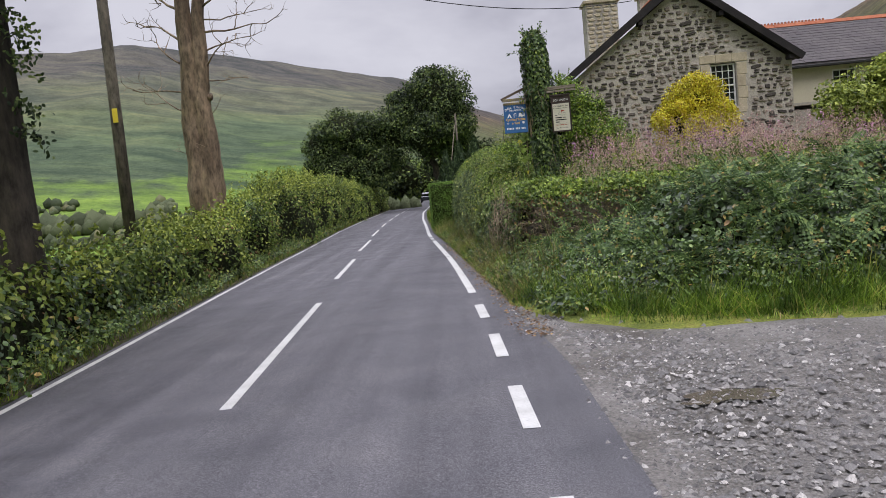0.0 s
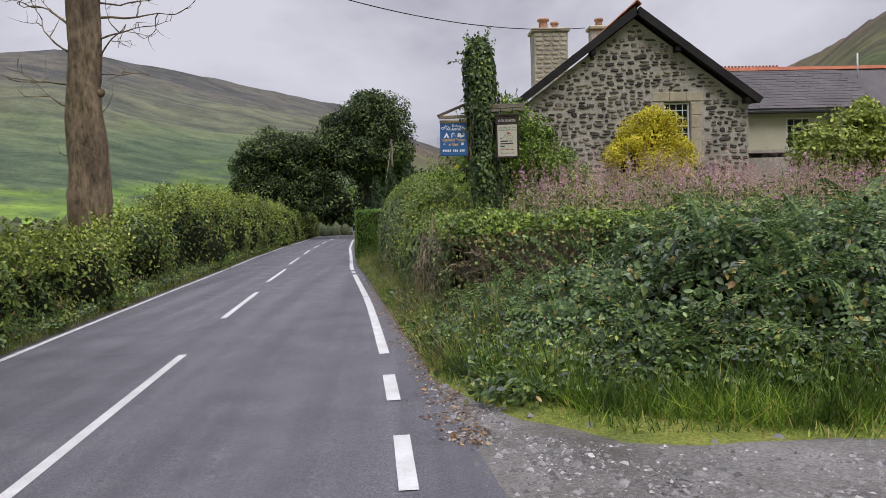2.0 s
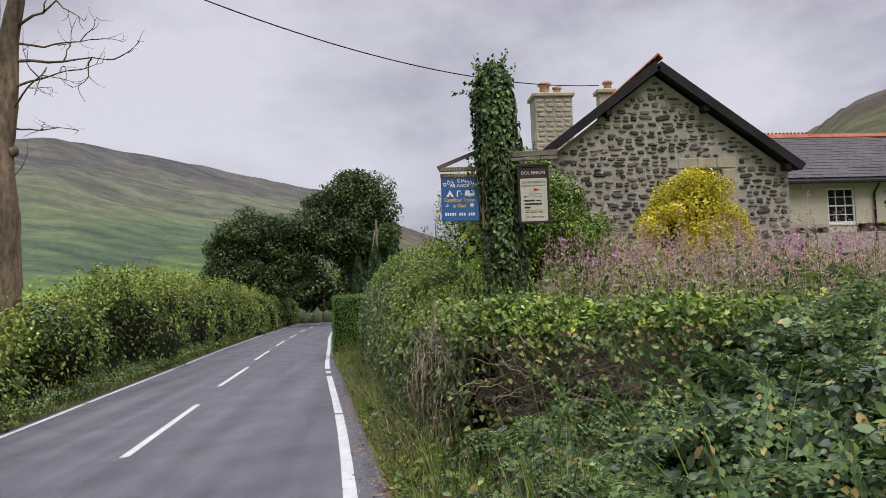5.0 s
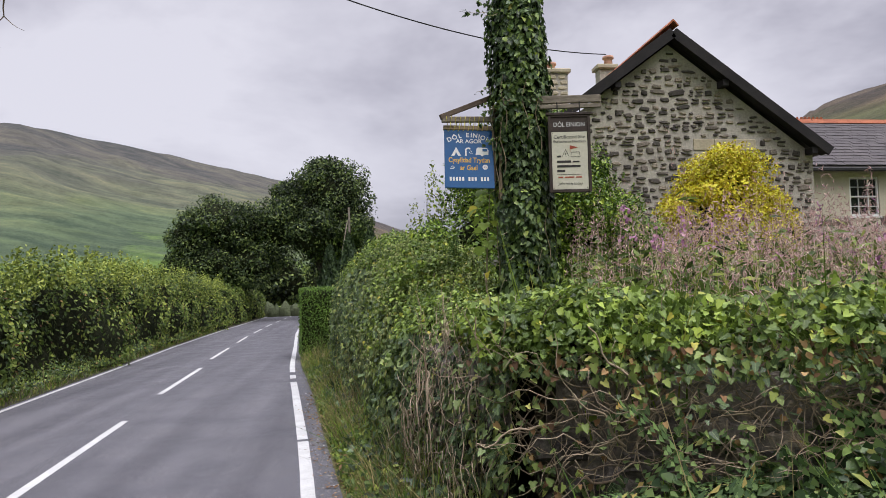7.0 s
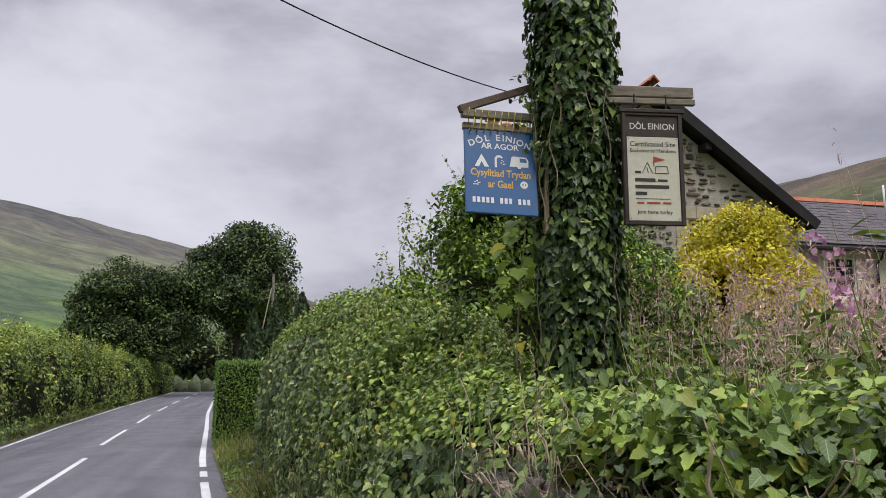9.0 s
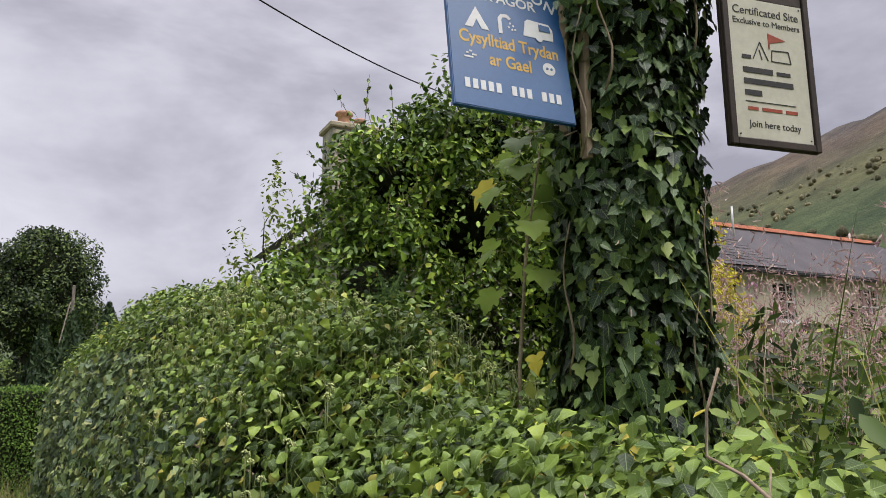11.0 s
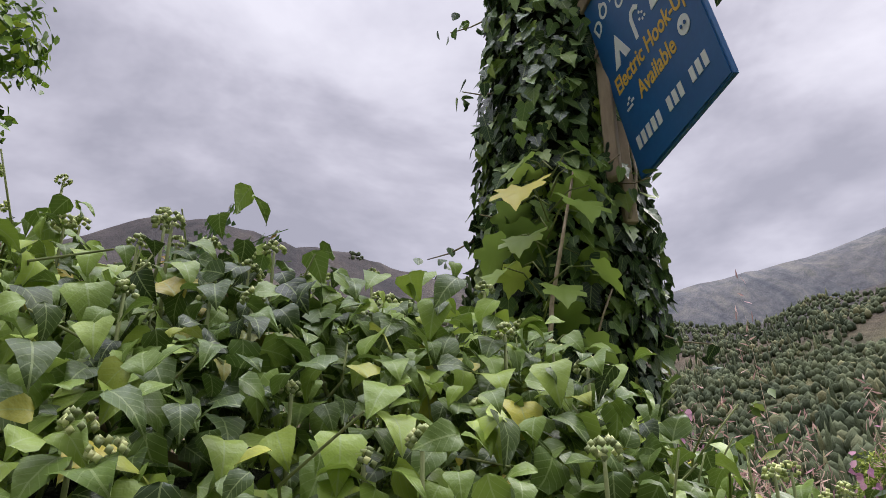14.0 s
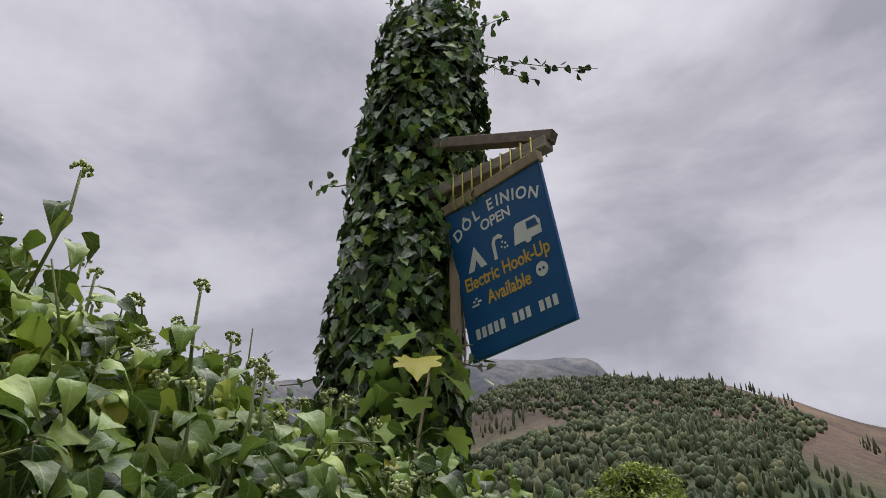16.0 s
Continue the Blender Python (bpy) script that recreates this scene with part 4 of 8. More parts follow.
for j, (mt, lb) in enumerate((("bramble", "dark nettles and brambles at the foot of the wall"), ("hedge", "green nettles and docks in the rough verge"), ("bramble", "dark green weeds in the rough verge"))):
    k = (np.arange(len(wp)) // 34) % 3 == j
    tagged(part("nettles", scatter("nettles", (OVAL, SLIM_W, SLIM_W)[j], wp[k], np.array([(-0.4, -0.5, 0.8)] * k.sum()), ws[k], 30 + j, 0.4, 0.55), M[mt]), lb, "weeds", kind="stuff")
n = 15000
x = 1.2 + 10 * rs.rand(n) ** 1.3
y = np.interp(x, [0.9, 1.4, 2.2, 3.5, 5, 9, 12], [13.0, 11.9, 10.5, 9.95, 9.9, 10.2, 10.3]) + rs.uniform(-0.45, 0.22, n)
tuft = np.clip(0.6 + 0.6 * wave(np.stack([x, y, 0 * x], 1), 4.0, 34), 0.15, 1.2)
grass_patch("tall_grass", x, y, 0.01 + 0.55 * mound(x, y), 0.07 + 0.15 * tuft * rs.uniform(0.5, 1.1, n), M["grass"], 35, "long arching grass along the foot of the bank", 1.1, 0.012)
n = 2600
y = 9.6 + 16 * rs.rand(n) ** 1.4
x = EDGE(y) + rs.normal(size=n) * 0.1
tagged(part("edge_grit", pebbles("edge_grit", np.stack([x, y, road_z(x) + 0.004], 1), rs.uniform(0.004, 0.02, n), 38), M["pebble"]), "washed grit and small stones along the tarmac edge", "grit", kind="stuff")
Pw = np.stack([x, y, road_z(x) + 0.012], 1)[::2] + rs.normal(size=(n // 2, 3)) * np.array([0.06, 0.1, 0.004])
tagged(part("leaf_litter", scatter("leaf_litter", OVAL, Pw, np.array([(0, 0, 1.0)] * len(Pw)), rs.uniform(0.02, 0.06, len(Pw)), 39, 0.0, 0.25), M["dead_leaf"]), "fallen brown leaves along the tarmac edge", "leaf litter", kind="stuff")
n = 5000
y = rs.uniform(30, 60, n)
x = EDGE(y) + rs.uniform(0.05, 1.5, n)
grass_patch("far_grass", x, y, verge_z(x, y), 0.12 + 0.2 * rs.rand(n), M["grass"], 25, "short grass verge before the clipped hedge", 0.4, 0.012)
n = 4500
y = 3 + 55 * rs.rand(n) ** 1.5
x = LEFT(y) - 0.17 - rs.rand(n) ** 1.3 * 0.4
grass_patch("lane_grass", x, y, road_z(x) + 0.01, 0.08 + 0.26 * rs.rand(n) * np.clip((LEFT(y) - x) / 0.5, 0.3, 1), M["grass"], 26, "low grass under the roadside hedge", 0.4, 0.009)
wp, ws = [], []
for i in range(520):
    cy = 2.5 + 50 * rs.rand() ** 1.5
    out = rs.uniform(0.2, 0.75)
    hh = 0.12 + 0.4 * (out - 0.2) * rs.uniform(0.6, 1.6)
    q = rs.rand(30)
    wp.append(np.stack([LEFT(cy) - out + rs.normal(size=30) * 0.08, cy + rs.normal(size=30) * 0.14, 0.0 + hh * q], 1))
    ws.append(rs.uniform(0.035, 0.085, 30))
wp, ws = np.concatenate(wp), np.concatenate(ws)
for j, mt in enumerate(("bramble", "hedge")):
    kk = (np.arange(len(wp)) // 30) % 2 == j
    tagged(part("lane_weeds", scatter("lane_weeds", (OVAL, SLIM_W)[j], wp[kk], np.array([(0.5, -0.4, 0.8)] * kk.sum()), ws[kk], 36 + j, 0.4, 0.55), M[mt]), "nettles and docks between the hedge and the lane", "weeds", kind="stuff")
k = rs.rand(n) < 0.3
grass_patch("lane_dry_grass", x[k], y[k], road_z(x[k]) + 0.01, 0.12 + 0.25 * rs.rand(k.sum()), M["dry_grass"], 27, "dry grass under the roadside hedge", 0.45, 0.008)


# ---- hedges ----
def hedge_points(n, y0, y1, cx, half, top, z0, seed, rough=0.16, bias=1.0, front=(-0.15, 1.05), e=0.55):
    """Points and outward normals over a hedge that runs along y: rounded box section, lumpy."""
    rs = np.random.RandomState(seed)
    y = y0 + (y1 - y0) * rs.rand(n) ** bias
    s = rs.uniform(*front, n) * np.pi
    X, Z = np.cos(s), np.maximum(np.sin(s), -0.05)
    X, Zs = np.sign(X) * np.abs(X) ** e, np.abs(Z) ** e
    hgt = top(y) - z0
    low = s < 0
    lowq = rs.rand(n)
    zz = z0 + hgt * np.where(low, 0.1, Zs)
    P = np.stack([cx(y) - X * half(y), y, zz], 1)
    N = np.stack([-X, 0 * X, Zs * 0.9], 1)
    dis = wave(P, 1.5, seed + 1) * rough + wave(P, 4.5, seed + 2) * rough * 0.5
    return P + N * dis[:, None], N


def hedge_core(name, y0, y1, cx, half, top, z0, shrink, seed, mat, parent, ny=80, rough=0.16, e=0.55):
    def fn(u, v):
        y = y0 + v * (y1 - y0)
        s = u * np.pi
        X, Z = np.cos(s), np.sin(s)
        X, Z = np.sign(X) * np.abs(X) ** e, np.abs(Z) ** e
        P = np.stack([cx(y) - X * (half(y) - shrink), y, z0 + (top(y) - z0 - shrink) * Z], 1)
        N = np.stack([-X, 0 * X, Z * 0.9], 1)
        return P + N * (wave(P, 1.5, seed + 1) * rough + wave(P, 4.5, seed + 2) * rough * 0.5)[:, None]
    return part(name, grid_mesh(name, 17, ny, fn), mat, parent, smooth=True)


def blob_points(n, balls, seed, shell=0.35, rough=0.18):
    """Points over several lumpy balls (x, y, z, rx, ry, rz), leaving gaps between clumps."""
    rs = np.random.RandomState(seed)
    w = np.array([b[3] * b[5] for b in balls])
    which = rs.choice(len(balls), n, p=w / w.sum())
    B = np.array(balls)[which]
    d = rs.normal(size=(n, 3))
    d /= np.linalg.norm(d, axis=1, keepdims=True)
    r = 1 - shell * rs.rand(n) ** 1.7
    r = r + wave(B[:, :3] * 3 + d * 2.2, 1.6, seed + 1) * rough + wave(B[:, :3] * 3 + d * 5, 2.2, seed + 2) * rough * 0.6
    return B[:, :3] + d * r[:, None] * B[:, 3:6], d


# roadside hedge across the lane
L_TOP = lerp([(-6, 1.15), (6, 0.95), (12, 0.98), (17, 1.06), (21, 1.05), (24, 1.35), (27, 1.75), (30, 2.35), (36, 2.5), (45, 2.6), (58, 2.6), (66, 2.6), (100, 2.4)])
l_half = lambda y: 0.8 + 0 * y
l_cx = lambda y: LEFT(y) - 1.25
lh = thing("roadside_hedge", "tall unkempt mixed hedge with brambles along the lane", "hedge", at=(0, 0, 0))
hedge_core("hedge_wood", -6, 100, l_cx, l_half, L_TOP, -0.1, 0.28, 40, M["core"], lh, 200, 0.42, 0.75)
P, N = hedge_points(62000, -2, 98, l_cx, l_half, L_TOP, -0.1, 40, 0.42, 1.35, (-0.15, 1.05), 0.75)
k = (P[:, 1] > 12) | (np.random.RandomState(5).rand(len(P)) < 0.4)
P, N = P[k], N[k]
part("hedge_leaves", scatter("hedge_leaves", OVAL, P + np.random.RandomState(3).normal(size=P.shape) * 0.07, N, 0.06 + 0.0016 * np.clip(P[:, 1], 0, 60) + 0.035 * np.random.RandomState(4).rand(len(P)), 41, 0.25, 0.6), M["hedge"], lh, kind="stuff")
k = P[:, 1] < 15
P2 = P[k]
part("bramble_leaves", scatter("bramble_leaves", OVAL, P2 + N[k] * 0.06, N[k], 0.09, 43, 0.3, 0.5, 1.25), M["bramble"], lh, kind="stuff")
part("withered_leaves", scatter("withered_leaves", OVAL, P[::14] + N[::14] * 0.05, N[::14], 0.085, 48, 0.4, 0.6), M["dead_leaf"], lh, kind="stuff")
rs = np.random.RandomState(49)
clumps = []
for i in range(210):
    y = 5 + 60 * rs.rand() ** 1.3
    q = rs.uniform(0.22, 0.6)
    clumps.append((l_cx(y) + rs.uniform(-0.3, 0.75), y, L_TOP(y) * rs.uniform(0.65, 1.1), q, q * 1.3, q * rs.uniform(0.7, 1.2)))
for j, mt in enumerate(("hedge", "pale_tree", "bramble")):
    Pc, Nc = blob_points(9000, clumps[j::3], 490 + j, 0.5, 0.25)
    part("hedge_leaves", scatter("hedge_leaves", OVAL, Pc, Nc + np.array([0.2, -0.2, 0.5]), rs.uniform(0.06, 0.12, len(Pc)), 495 + j, 0.3, 0.6), M[mt], lh, "mixed leafy clumps", kind="stuff")
rs = np.random.RandomState(44)
sh_p, sh_n = [], []
for i in range(760):
    y = 18 + 48 * rs.rand() ** 1.3 if i > 110 else rs.uniform(6, 24)
    bx, bz = l_cx(y) + rs.uniform(-0.5, 0.7), L_TOP(y) - 0.1
    hh = rs.uniform(0.25, 1.1)
    for q in range(24):
        u = rs.rand()
        wd = 0.17 * (1.1 - u)
        sh_p.append((bx + rs.normal() * wd, y + rs.normal() * wd, bz - 0.1 + hh * u))
        sh_n.append((rs.normal(), rs.normal() - 0.3, 0.7))
part("shoot_spray", scatter("shoot_spray", OVAL, np.array(sh_p), np.array(sh_n), 0.1, 45, 0.2, 0.5), M["pale_tree"], lh, "pale young shoots above the hedge", kind="stuff")

# the trimmed box hedge
bx_ = thing("clipped_hedge", "neatly clipped square green box hedge", "hedge", at=(-0.4, 34.6, 0.1))
bm = boxed(-0.52, 0.52, -1.0, 1.0, 0, 1.85, bev=0.12)
part("hedge_wood", bm, M["core"], bx_)
rs = np.random.RandomState(46)
n = 9000
f = rs.randint(0, 3, n)
a, bq = rs.uniform(-1, 1, n), rs.uniform(0, 1, n)
P = np.where((f == 0)[:, None], np.stack([a * 0.58, -1.06 + 0 * a, bq * 1.9], 1), np.where((f == 1)[:, None], np.stack([-0.58 + 0 * a, a * 1.06, bq * 1.9], 1), np.stack([a * 0.58, (bq * 2 - 1) * 1.06, 1.9 + 0 * a], 1)))
N = np.where((f == 0)[:, None], np.array([(0, -1, 0.2)]), np.where((f == 1)[:, None], np.array([(-1, 0, 0.2)]), np.array([(0, 0, 1.0)])))
part("hedge_leaves", scatter("hedge_leaves", OVAL, P + rs.normal(size=P.shape) * 0.02 + N * (wave(P, 4, 3) * 0.03)[:, None], N, 0.045, 47, 0, 0.7), M["box"], bx_, kind="stuff")


# ---- shrubs and trees ----
def woody(bm, a, b, r0, r1, seed, bend=0.12, k=6):
    rs = np.random.RandomState(seed)
    a, b = np.array(a, float), np.array(b, float)
    L = np.linalg.norm(b - a)
    pts = [a + (b - a) * i / k + (rs.normal(size=3) * bend * L / k if 0 < i < k else 0) for i in range(k + 1)]
    tube(bm, pts, [r0 + (r1 - r0) * i / k for i in range(k + 1)])
    return pts


def sprout(balls, k, seed, size=(0.34, 0.5)):
    """Small leaf clumps over the upper and outer sides of larger masses."""
    rs = np.random.RandomState(seed)
    out = []
    for b in balls:
        for i in range(k):
            d = rs.normal(size=3) + np.array([0, -0.25, 0.35])
            d /= np.linalg.norm(d)
            q = rs.uniform(*size)
            u = rs.uniform(0.72, 1.0)
            out.append((b[0] + d[0] * b[3] * u, b[1] + d[1] * b[4] * u, b[2] + d[2] * b[5] * u, b[3] * q, b[4] * q, b[5] * q * 0.75))
    return out


def tree(name, label, at, balls, n, leaf, mat, seed, trunk=0.3, templ=OVAL, category="tree", core=0.0, wood="dark_bark", limbs=9, bend=0.1, clumps=0):
    """A trunk with limbs that reach into the crown's clumps, and the crown's leaves."""
    ob = thing(name, label, category, at=at)
    bm = bmesh.new()
    zs = [b[2] for b in balls]
    mid = (np.mean([b[0] for b in balls]), np.mean([b[1] for b in balls]), min(zs) * 0.8)
    woody(bm, (0, 0, -0.3), mid, trunk, trunk * 0.7, seed, bend)
    for i, b in enumerate(balls[:limbs]):
        woody(bm, mid, (b[0], b[1], b[2] + b[5] * 0.3), trunk * 0.45, trunk * 0.08, seed + i + 1, 0.25)
    part("trunk", bm, M[wood], ob, smooth=True)
    P, N = blob_points(n, balls, seed)
    if clumps:
        k = int(n * 0.28)
        Q, R = blob_points(n - k, sprout(balls, clumps, seed), seed + 4, 0.5)
        P, N = np.concatenate([P[:k], Q]), np.concatenate([N[:k], R])
    rs = np.random.RandomState(seed + 9)
    part("crown", scatter("crown", templ, P, N + np.array([0, 0, 0.5]), leaf * rs.uniform(0.7, 1.3, n), seed + 3, 0.2, 0.55), mat, ob, kind="stuff")
    # dark lumps inside the crown in place of its inner shade
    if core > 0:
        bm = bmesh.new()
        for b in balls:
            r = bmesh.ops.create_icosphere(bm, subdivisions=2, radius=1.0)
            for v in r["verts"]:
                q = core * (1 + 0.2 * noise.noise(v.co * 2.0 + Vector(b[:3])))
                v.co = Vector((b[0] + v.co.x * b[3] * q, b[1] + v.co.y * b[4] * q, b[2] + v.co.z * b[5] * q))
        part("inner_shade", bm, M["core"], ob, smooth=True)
    return ob


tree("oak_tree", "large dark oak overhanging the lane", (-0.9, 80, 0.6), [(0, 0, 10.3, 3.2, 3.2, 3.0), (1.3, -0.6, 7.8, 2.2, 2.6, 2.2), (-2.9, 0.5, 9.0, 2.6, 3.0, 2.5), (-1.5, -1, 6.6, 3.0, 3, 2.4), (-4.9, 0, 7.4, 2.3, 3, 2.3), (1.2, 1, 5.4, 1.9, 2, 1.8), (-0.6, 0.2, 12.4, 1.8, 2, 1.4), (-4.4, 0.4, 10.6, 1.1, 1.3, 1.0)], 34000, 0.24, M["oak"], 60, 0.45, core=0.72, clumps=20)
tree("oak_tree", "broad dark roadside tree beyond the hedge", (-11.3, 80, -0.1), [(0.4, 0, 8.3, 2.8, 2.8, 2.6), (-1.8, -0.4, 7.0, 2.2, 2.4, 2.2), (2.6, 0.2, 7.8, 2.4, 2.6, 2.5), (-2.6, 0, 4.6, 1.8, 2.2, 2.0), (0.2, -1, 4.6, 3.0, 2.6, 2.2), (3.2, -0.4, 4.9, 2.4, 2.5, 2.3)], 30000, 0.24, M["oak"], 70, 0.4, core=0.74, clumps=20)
tree("roadside_tree", "dark tree closing the lane in the distance", (-9.4, 96, -0.5), [(0, 0, 5, 3.5, 3, 3.2), (2.5, 1, 4.2, 2.5, 3, 2.6), (-3, 1, 4.6, 3.2, 3, 3.0)], 9000, 0.4, M["oak"], 75, 0.3, core=0.85)
tree("roadside_tree", "leafy tree beyond the bend in the lane", (0.5, 100, 0), [(0, 0, 5, 3.2, 3, 3.6), (-2.2, 4, 5.2, 2.6, 3, 2.6), (3, 2, 4.5, 3, 3, 3.2)], 9000, 0.4, M["oak"], 78, 0.3, core=0.85)
tree("roadside_tree", "grey-green tree at the end of the lane", (-4.5, 150, 0), [(0, 0, 4, 5, 4, 4), (5, 3, 4.5, 5, 4, 4.4), (-6, 3, 4, 5, 4, 4)], 7000, 0.55, M["hedge"], 79, 0.3, core=0.85)
# far hedge bank on the other side of the lane under the trees
fh = thing("bank_hedge", "shaded hedge bank under the trees", "hedge")
f_cx, f_half, f_top = (lambda y: EDGE(y) + 1.5), (lambda y: 0.9 + 0 * y), (lambda y: 2.2 + 0.2 * np.sin(y))
hedge_core("hedge_wood", 42, 140, f_cx, f_half, f_top, 0, 0.15, 81, M["core"], fh, 90)
P, N = hedge_points(9000, 42, 140, f_cx, f_half, f_top, 0, 81, 0.2)
part("hedge_leaves", scatter("hedge_leaves", OVAL, P, N, 0.2, 82, 0.2, 0.6), M["oak"], fh, kind="stuff")


def conifer(at, h, r, seed):
    ob = thing("yew_tree", "narrow dark conifer behind the clipped hedge", "conifer", "conifers behind the clipped hedge", at=at)
    bm = bmesh.new()
    tube(bm, [(0, 0, 0), (0, 0, h * 0.5), (0, 0, h * 0.93)], [0.1, 0.07, 0.02])
    part("trunk", bm, M["dark_bark"], ob)
    rs = np.random.RandomState(seed)
    n = 5000
    u = rs.rand(n) ** 1.4
    a = rs.uniform(0, 6.28, n)
    rad = r * (1 - u) ** 0.7 * (1 + 0.25 * np.sin(a * 5 + u * 9)) * rs.uniform(0.7, 1.05, n)
    P = np.stack([rad * np.cos(a), rad * np.sin(a), 0.1 + u * h], 1)
    N = np.stack([np.cos(a), np.sin(a), 0.2 + 0 * a], 1)
    part("crown", scatter("crown", SLIM, P, N, 0.22, seed, -0.9, 0.4), M["conifer"], ob, kind="stuff")


for i, (cx_, cy_, hh, rr) in enumerate(((-0.2, 38.0, 3.3, 0.7), (0.45, 38.6, 3.75, 0.8), (1.2, 37.8, 3.9, 0.8), (0.1, 40.8, 2.9, 0.7))):
    conifer((cx_, cy_, 0.1), hh, rr, 90 + i)

# shrubs round the pillar and the garden
tree("garden_shrub", "dense dark green evergreen shrub behind the ivied post", (3.32, 22.8, 0.9), [(0, 0, 2.4, 1.0, 1.0, 1.0), (-0.72, -0.1, 2.66, 0.52, 0.55, 0.55), (1.25, 0, 1.95, 0.55, 0.55, 0.55), (-0.95, -0.3, 1.7, 0.7, 0.7, 0.7), (0.8, -0.1, 1.8, 0.8, 0.8, 0.8), (0.05, -0.4, 3.1, 0.6, 0.6, 0.6), (-0.2, -0.2, 1.1, 1.3, 1.0, 0.9), (0.85, 0.1, 2.5, 0.45, 0.5, 0.5), (1.45, -0.1, 1.5, 0.6, 0.7, 0.8), (-0.6, -0.2, 2.75, 0.4, 0.4, 0.4), (-1.45, 0, 1.3, 0.45, 0.5, 0.6)], 46000, 0.062, M["shrub"], 100, 0.07, templ=SLIM_W, category="shrub", core=0.36, limbs=7, clumps=9)
rs = np.random.RandomState(101)
sp, sn = [], []
SHRUB_BALLS = [(-0.72, -0.1, 2.66, 0.52, 0.55, 0.55), (1.25, 0, 1.95, 0.55, 0.55, 0.55), (0, 0, 2.4, 1.0, 1.0, 1.0), (-0.95, -0.3, 1.7, 0.7, 0.7, 0.7), (0.8, -0.1, 1.8, 0.8, 0.8, 0.8), (0.05, -0.4, 3.1, 0.6, 0.6, 0.6), (0.85, 0.1, 2.5, 0.45, 0.5, 0.5), (1.35, 0, 1.2, 0.6, 0.7, 0.8), (-0.6, -0.2, 2.75, 0.4, 0.4, 0.4), (-1.45, 0, 1.3, 0.45, 0.5, 0.6)]
So, Sd = blob_points(420, SHRUB_BALLS, 103, 0.2, 0.1)
bm = bmesh.new()
for o, d in zip(So, Sd):
    d = d * np.array([0.8, 0.8, 0.4]) + np.array([0, 0, 0.75]) + rs.normal(size=3) * 0.25
    L = rs.uniform(0.18, 0.42)
    o = o - d * 0.1
    tube(bm, [o, o + d * L * 0.6, o + d * L], [0.004, 0.003, 0.0015], 3)
    for q in range(15):
        u = rs.rand()
        sp.append(o + d * L * u + rs.normal(size=3) * 0.022 * (1.2 - u))
        sn.append(d * 0.4 + rs.normal(size=3))
part("shoot_spray", scatter("shoot_spray", SLIM_W, np.array(sp), np.array(sn), 0.05, 102, -0.7, 0.4, 1.3), M["shrub"], bpy.data.objects["garden_shrub"], "leafy young shoots", kind="stuff")
part("twig_tangle", bm, M["stem"], bpy.data.objects["garden_shrub"], kind="stuff")
tree("flowering_shrub", "loose pale-leaved shrub above the ivied hedge", (1.85, 23.4, 0.9), [(0, 0, 1.5, 0.35, 0.4, 0.6), (0.0, 0, 2.4, 0.13, 0.15, 0.6), (-0.28, 0.1, 1.9, 0.14, 0.16, 0.45), (0.3, 0.1, 2.1, 0.16, 0.16, 0.5), (-0.35, 0.4, 1.6, 0.2, 0.2, 0.35)], 1500, 0.055, M["pale_tree"], 105, 0.03, templ=SLIM_W, category="shrub", core=0.0)
tree("golden_shrub", "rounded bright yellow golden privet bush", (8.05, 25.75, 1.0), [(0, 0, 2.5, 1.05, 1.0, 1.0), (-0.7, -0.2, 2.0, 0.7, 0.8, 0.8), (0.5, -0.1, 2.1, 0.62, 0.8, 0.8), (0.0, -0.5, 1.5, 1.0, 0.8, 0.9), (0.1, 0, 3.05, 0.55, 0.6, 0.5)], 34000, 0.072, M["yellow"], 110, 0.08, category="shrub", core=0.55, clumps=20)
tree("garden_tree", "light green leafy shrub in the garden", (10.9, 20.6, 1.0), [(0, 0, 1.9, 1.1, 1.0, 0.9), (-0.6, -0.2, 1.4, 0.9, 0.8, 0.8), (0.8, 0, 1.5, 0.9, 0.8, 0.9), (0.1, 0, 2.5, 0.6, 0.6, 0.5)], 11000, 0.1, M["pale_tree"], 115, 0.07, category="shrub", core=0.5, clumps=8)
tree("garden_tree", "green bush beside the house corner", (5.2, 27.5, 1.0), [(0, 0, 1.5, 0.9, 0.8, 0.9), (0.7, 0.1, 1.1, 0.8, 0.8, 0.8), (-0.6, 0, 1.0, 0.8, 0.7, 0.8)], 9000, 0.075, M["oak"], 118, 0.06, category="shrub", core=0.7)
tree("ash_tree", "pale green tree rising below the wooded hill", (20.6, -12.7, 0.6), [(0, 0, 8.6, 2.2, 2.2, 2.2), (-1.5, 0.5, 7.2, 1.9, 1.9, 1.9), (1.6, -0.5, 7.4, 2.0, 2, 1.9), (0.2, 0, 10.3, 1.2, 1.3, 1.1), (0, 0, 5.6, 2.2, 2, 1.8)], 18000, 0.2, M["pale_tree"], 120, 0.3, core=0.5, clumps=14)
tree("ash_tree", "pale green tree among scrub below the wooded hill", (30, -9, -0.2), [(0, 0, 6.6, 2.6, 2.4, 2.2), (-2.2, 0.5, 5.2, 2.2, 2.2, 2.0), (2.4, -0.5, 5.4, 2.4, 2.2, 2.0)], 14000, 0.22, M["pale_tree"], 125, 0.3, core=0.5, clumps=14)
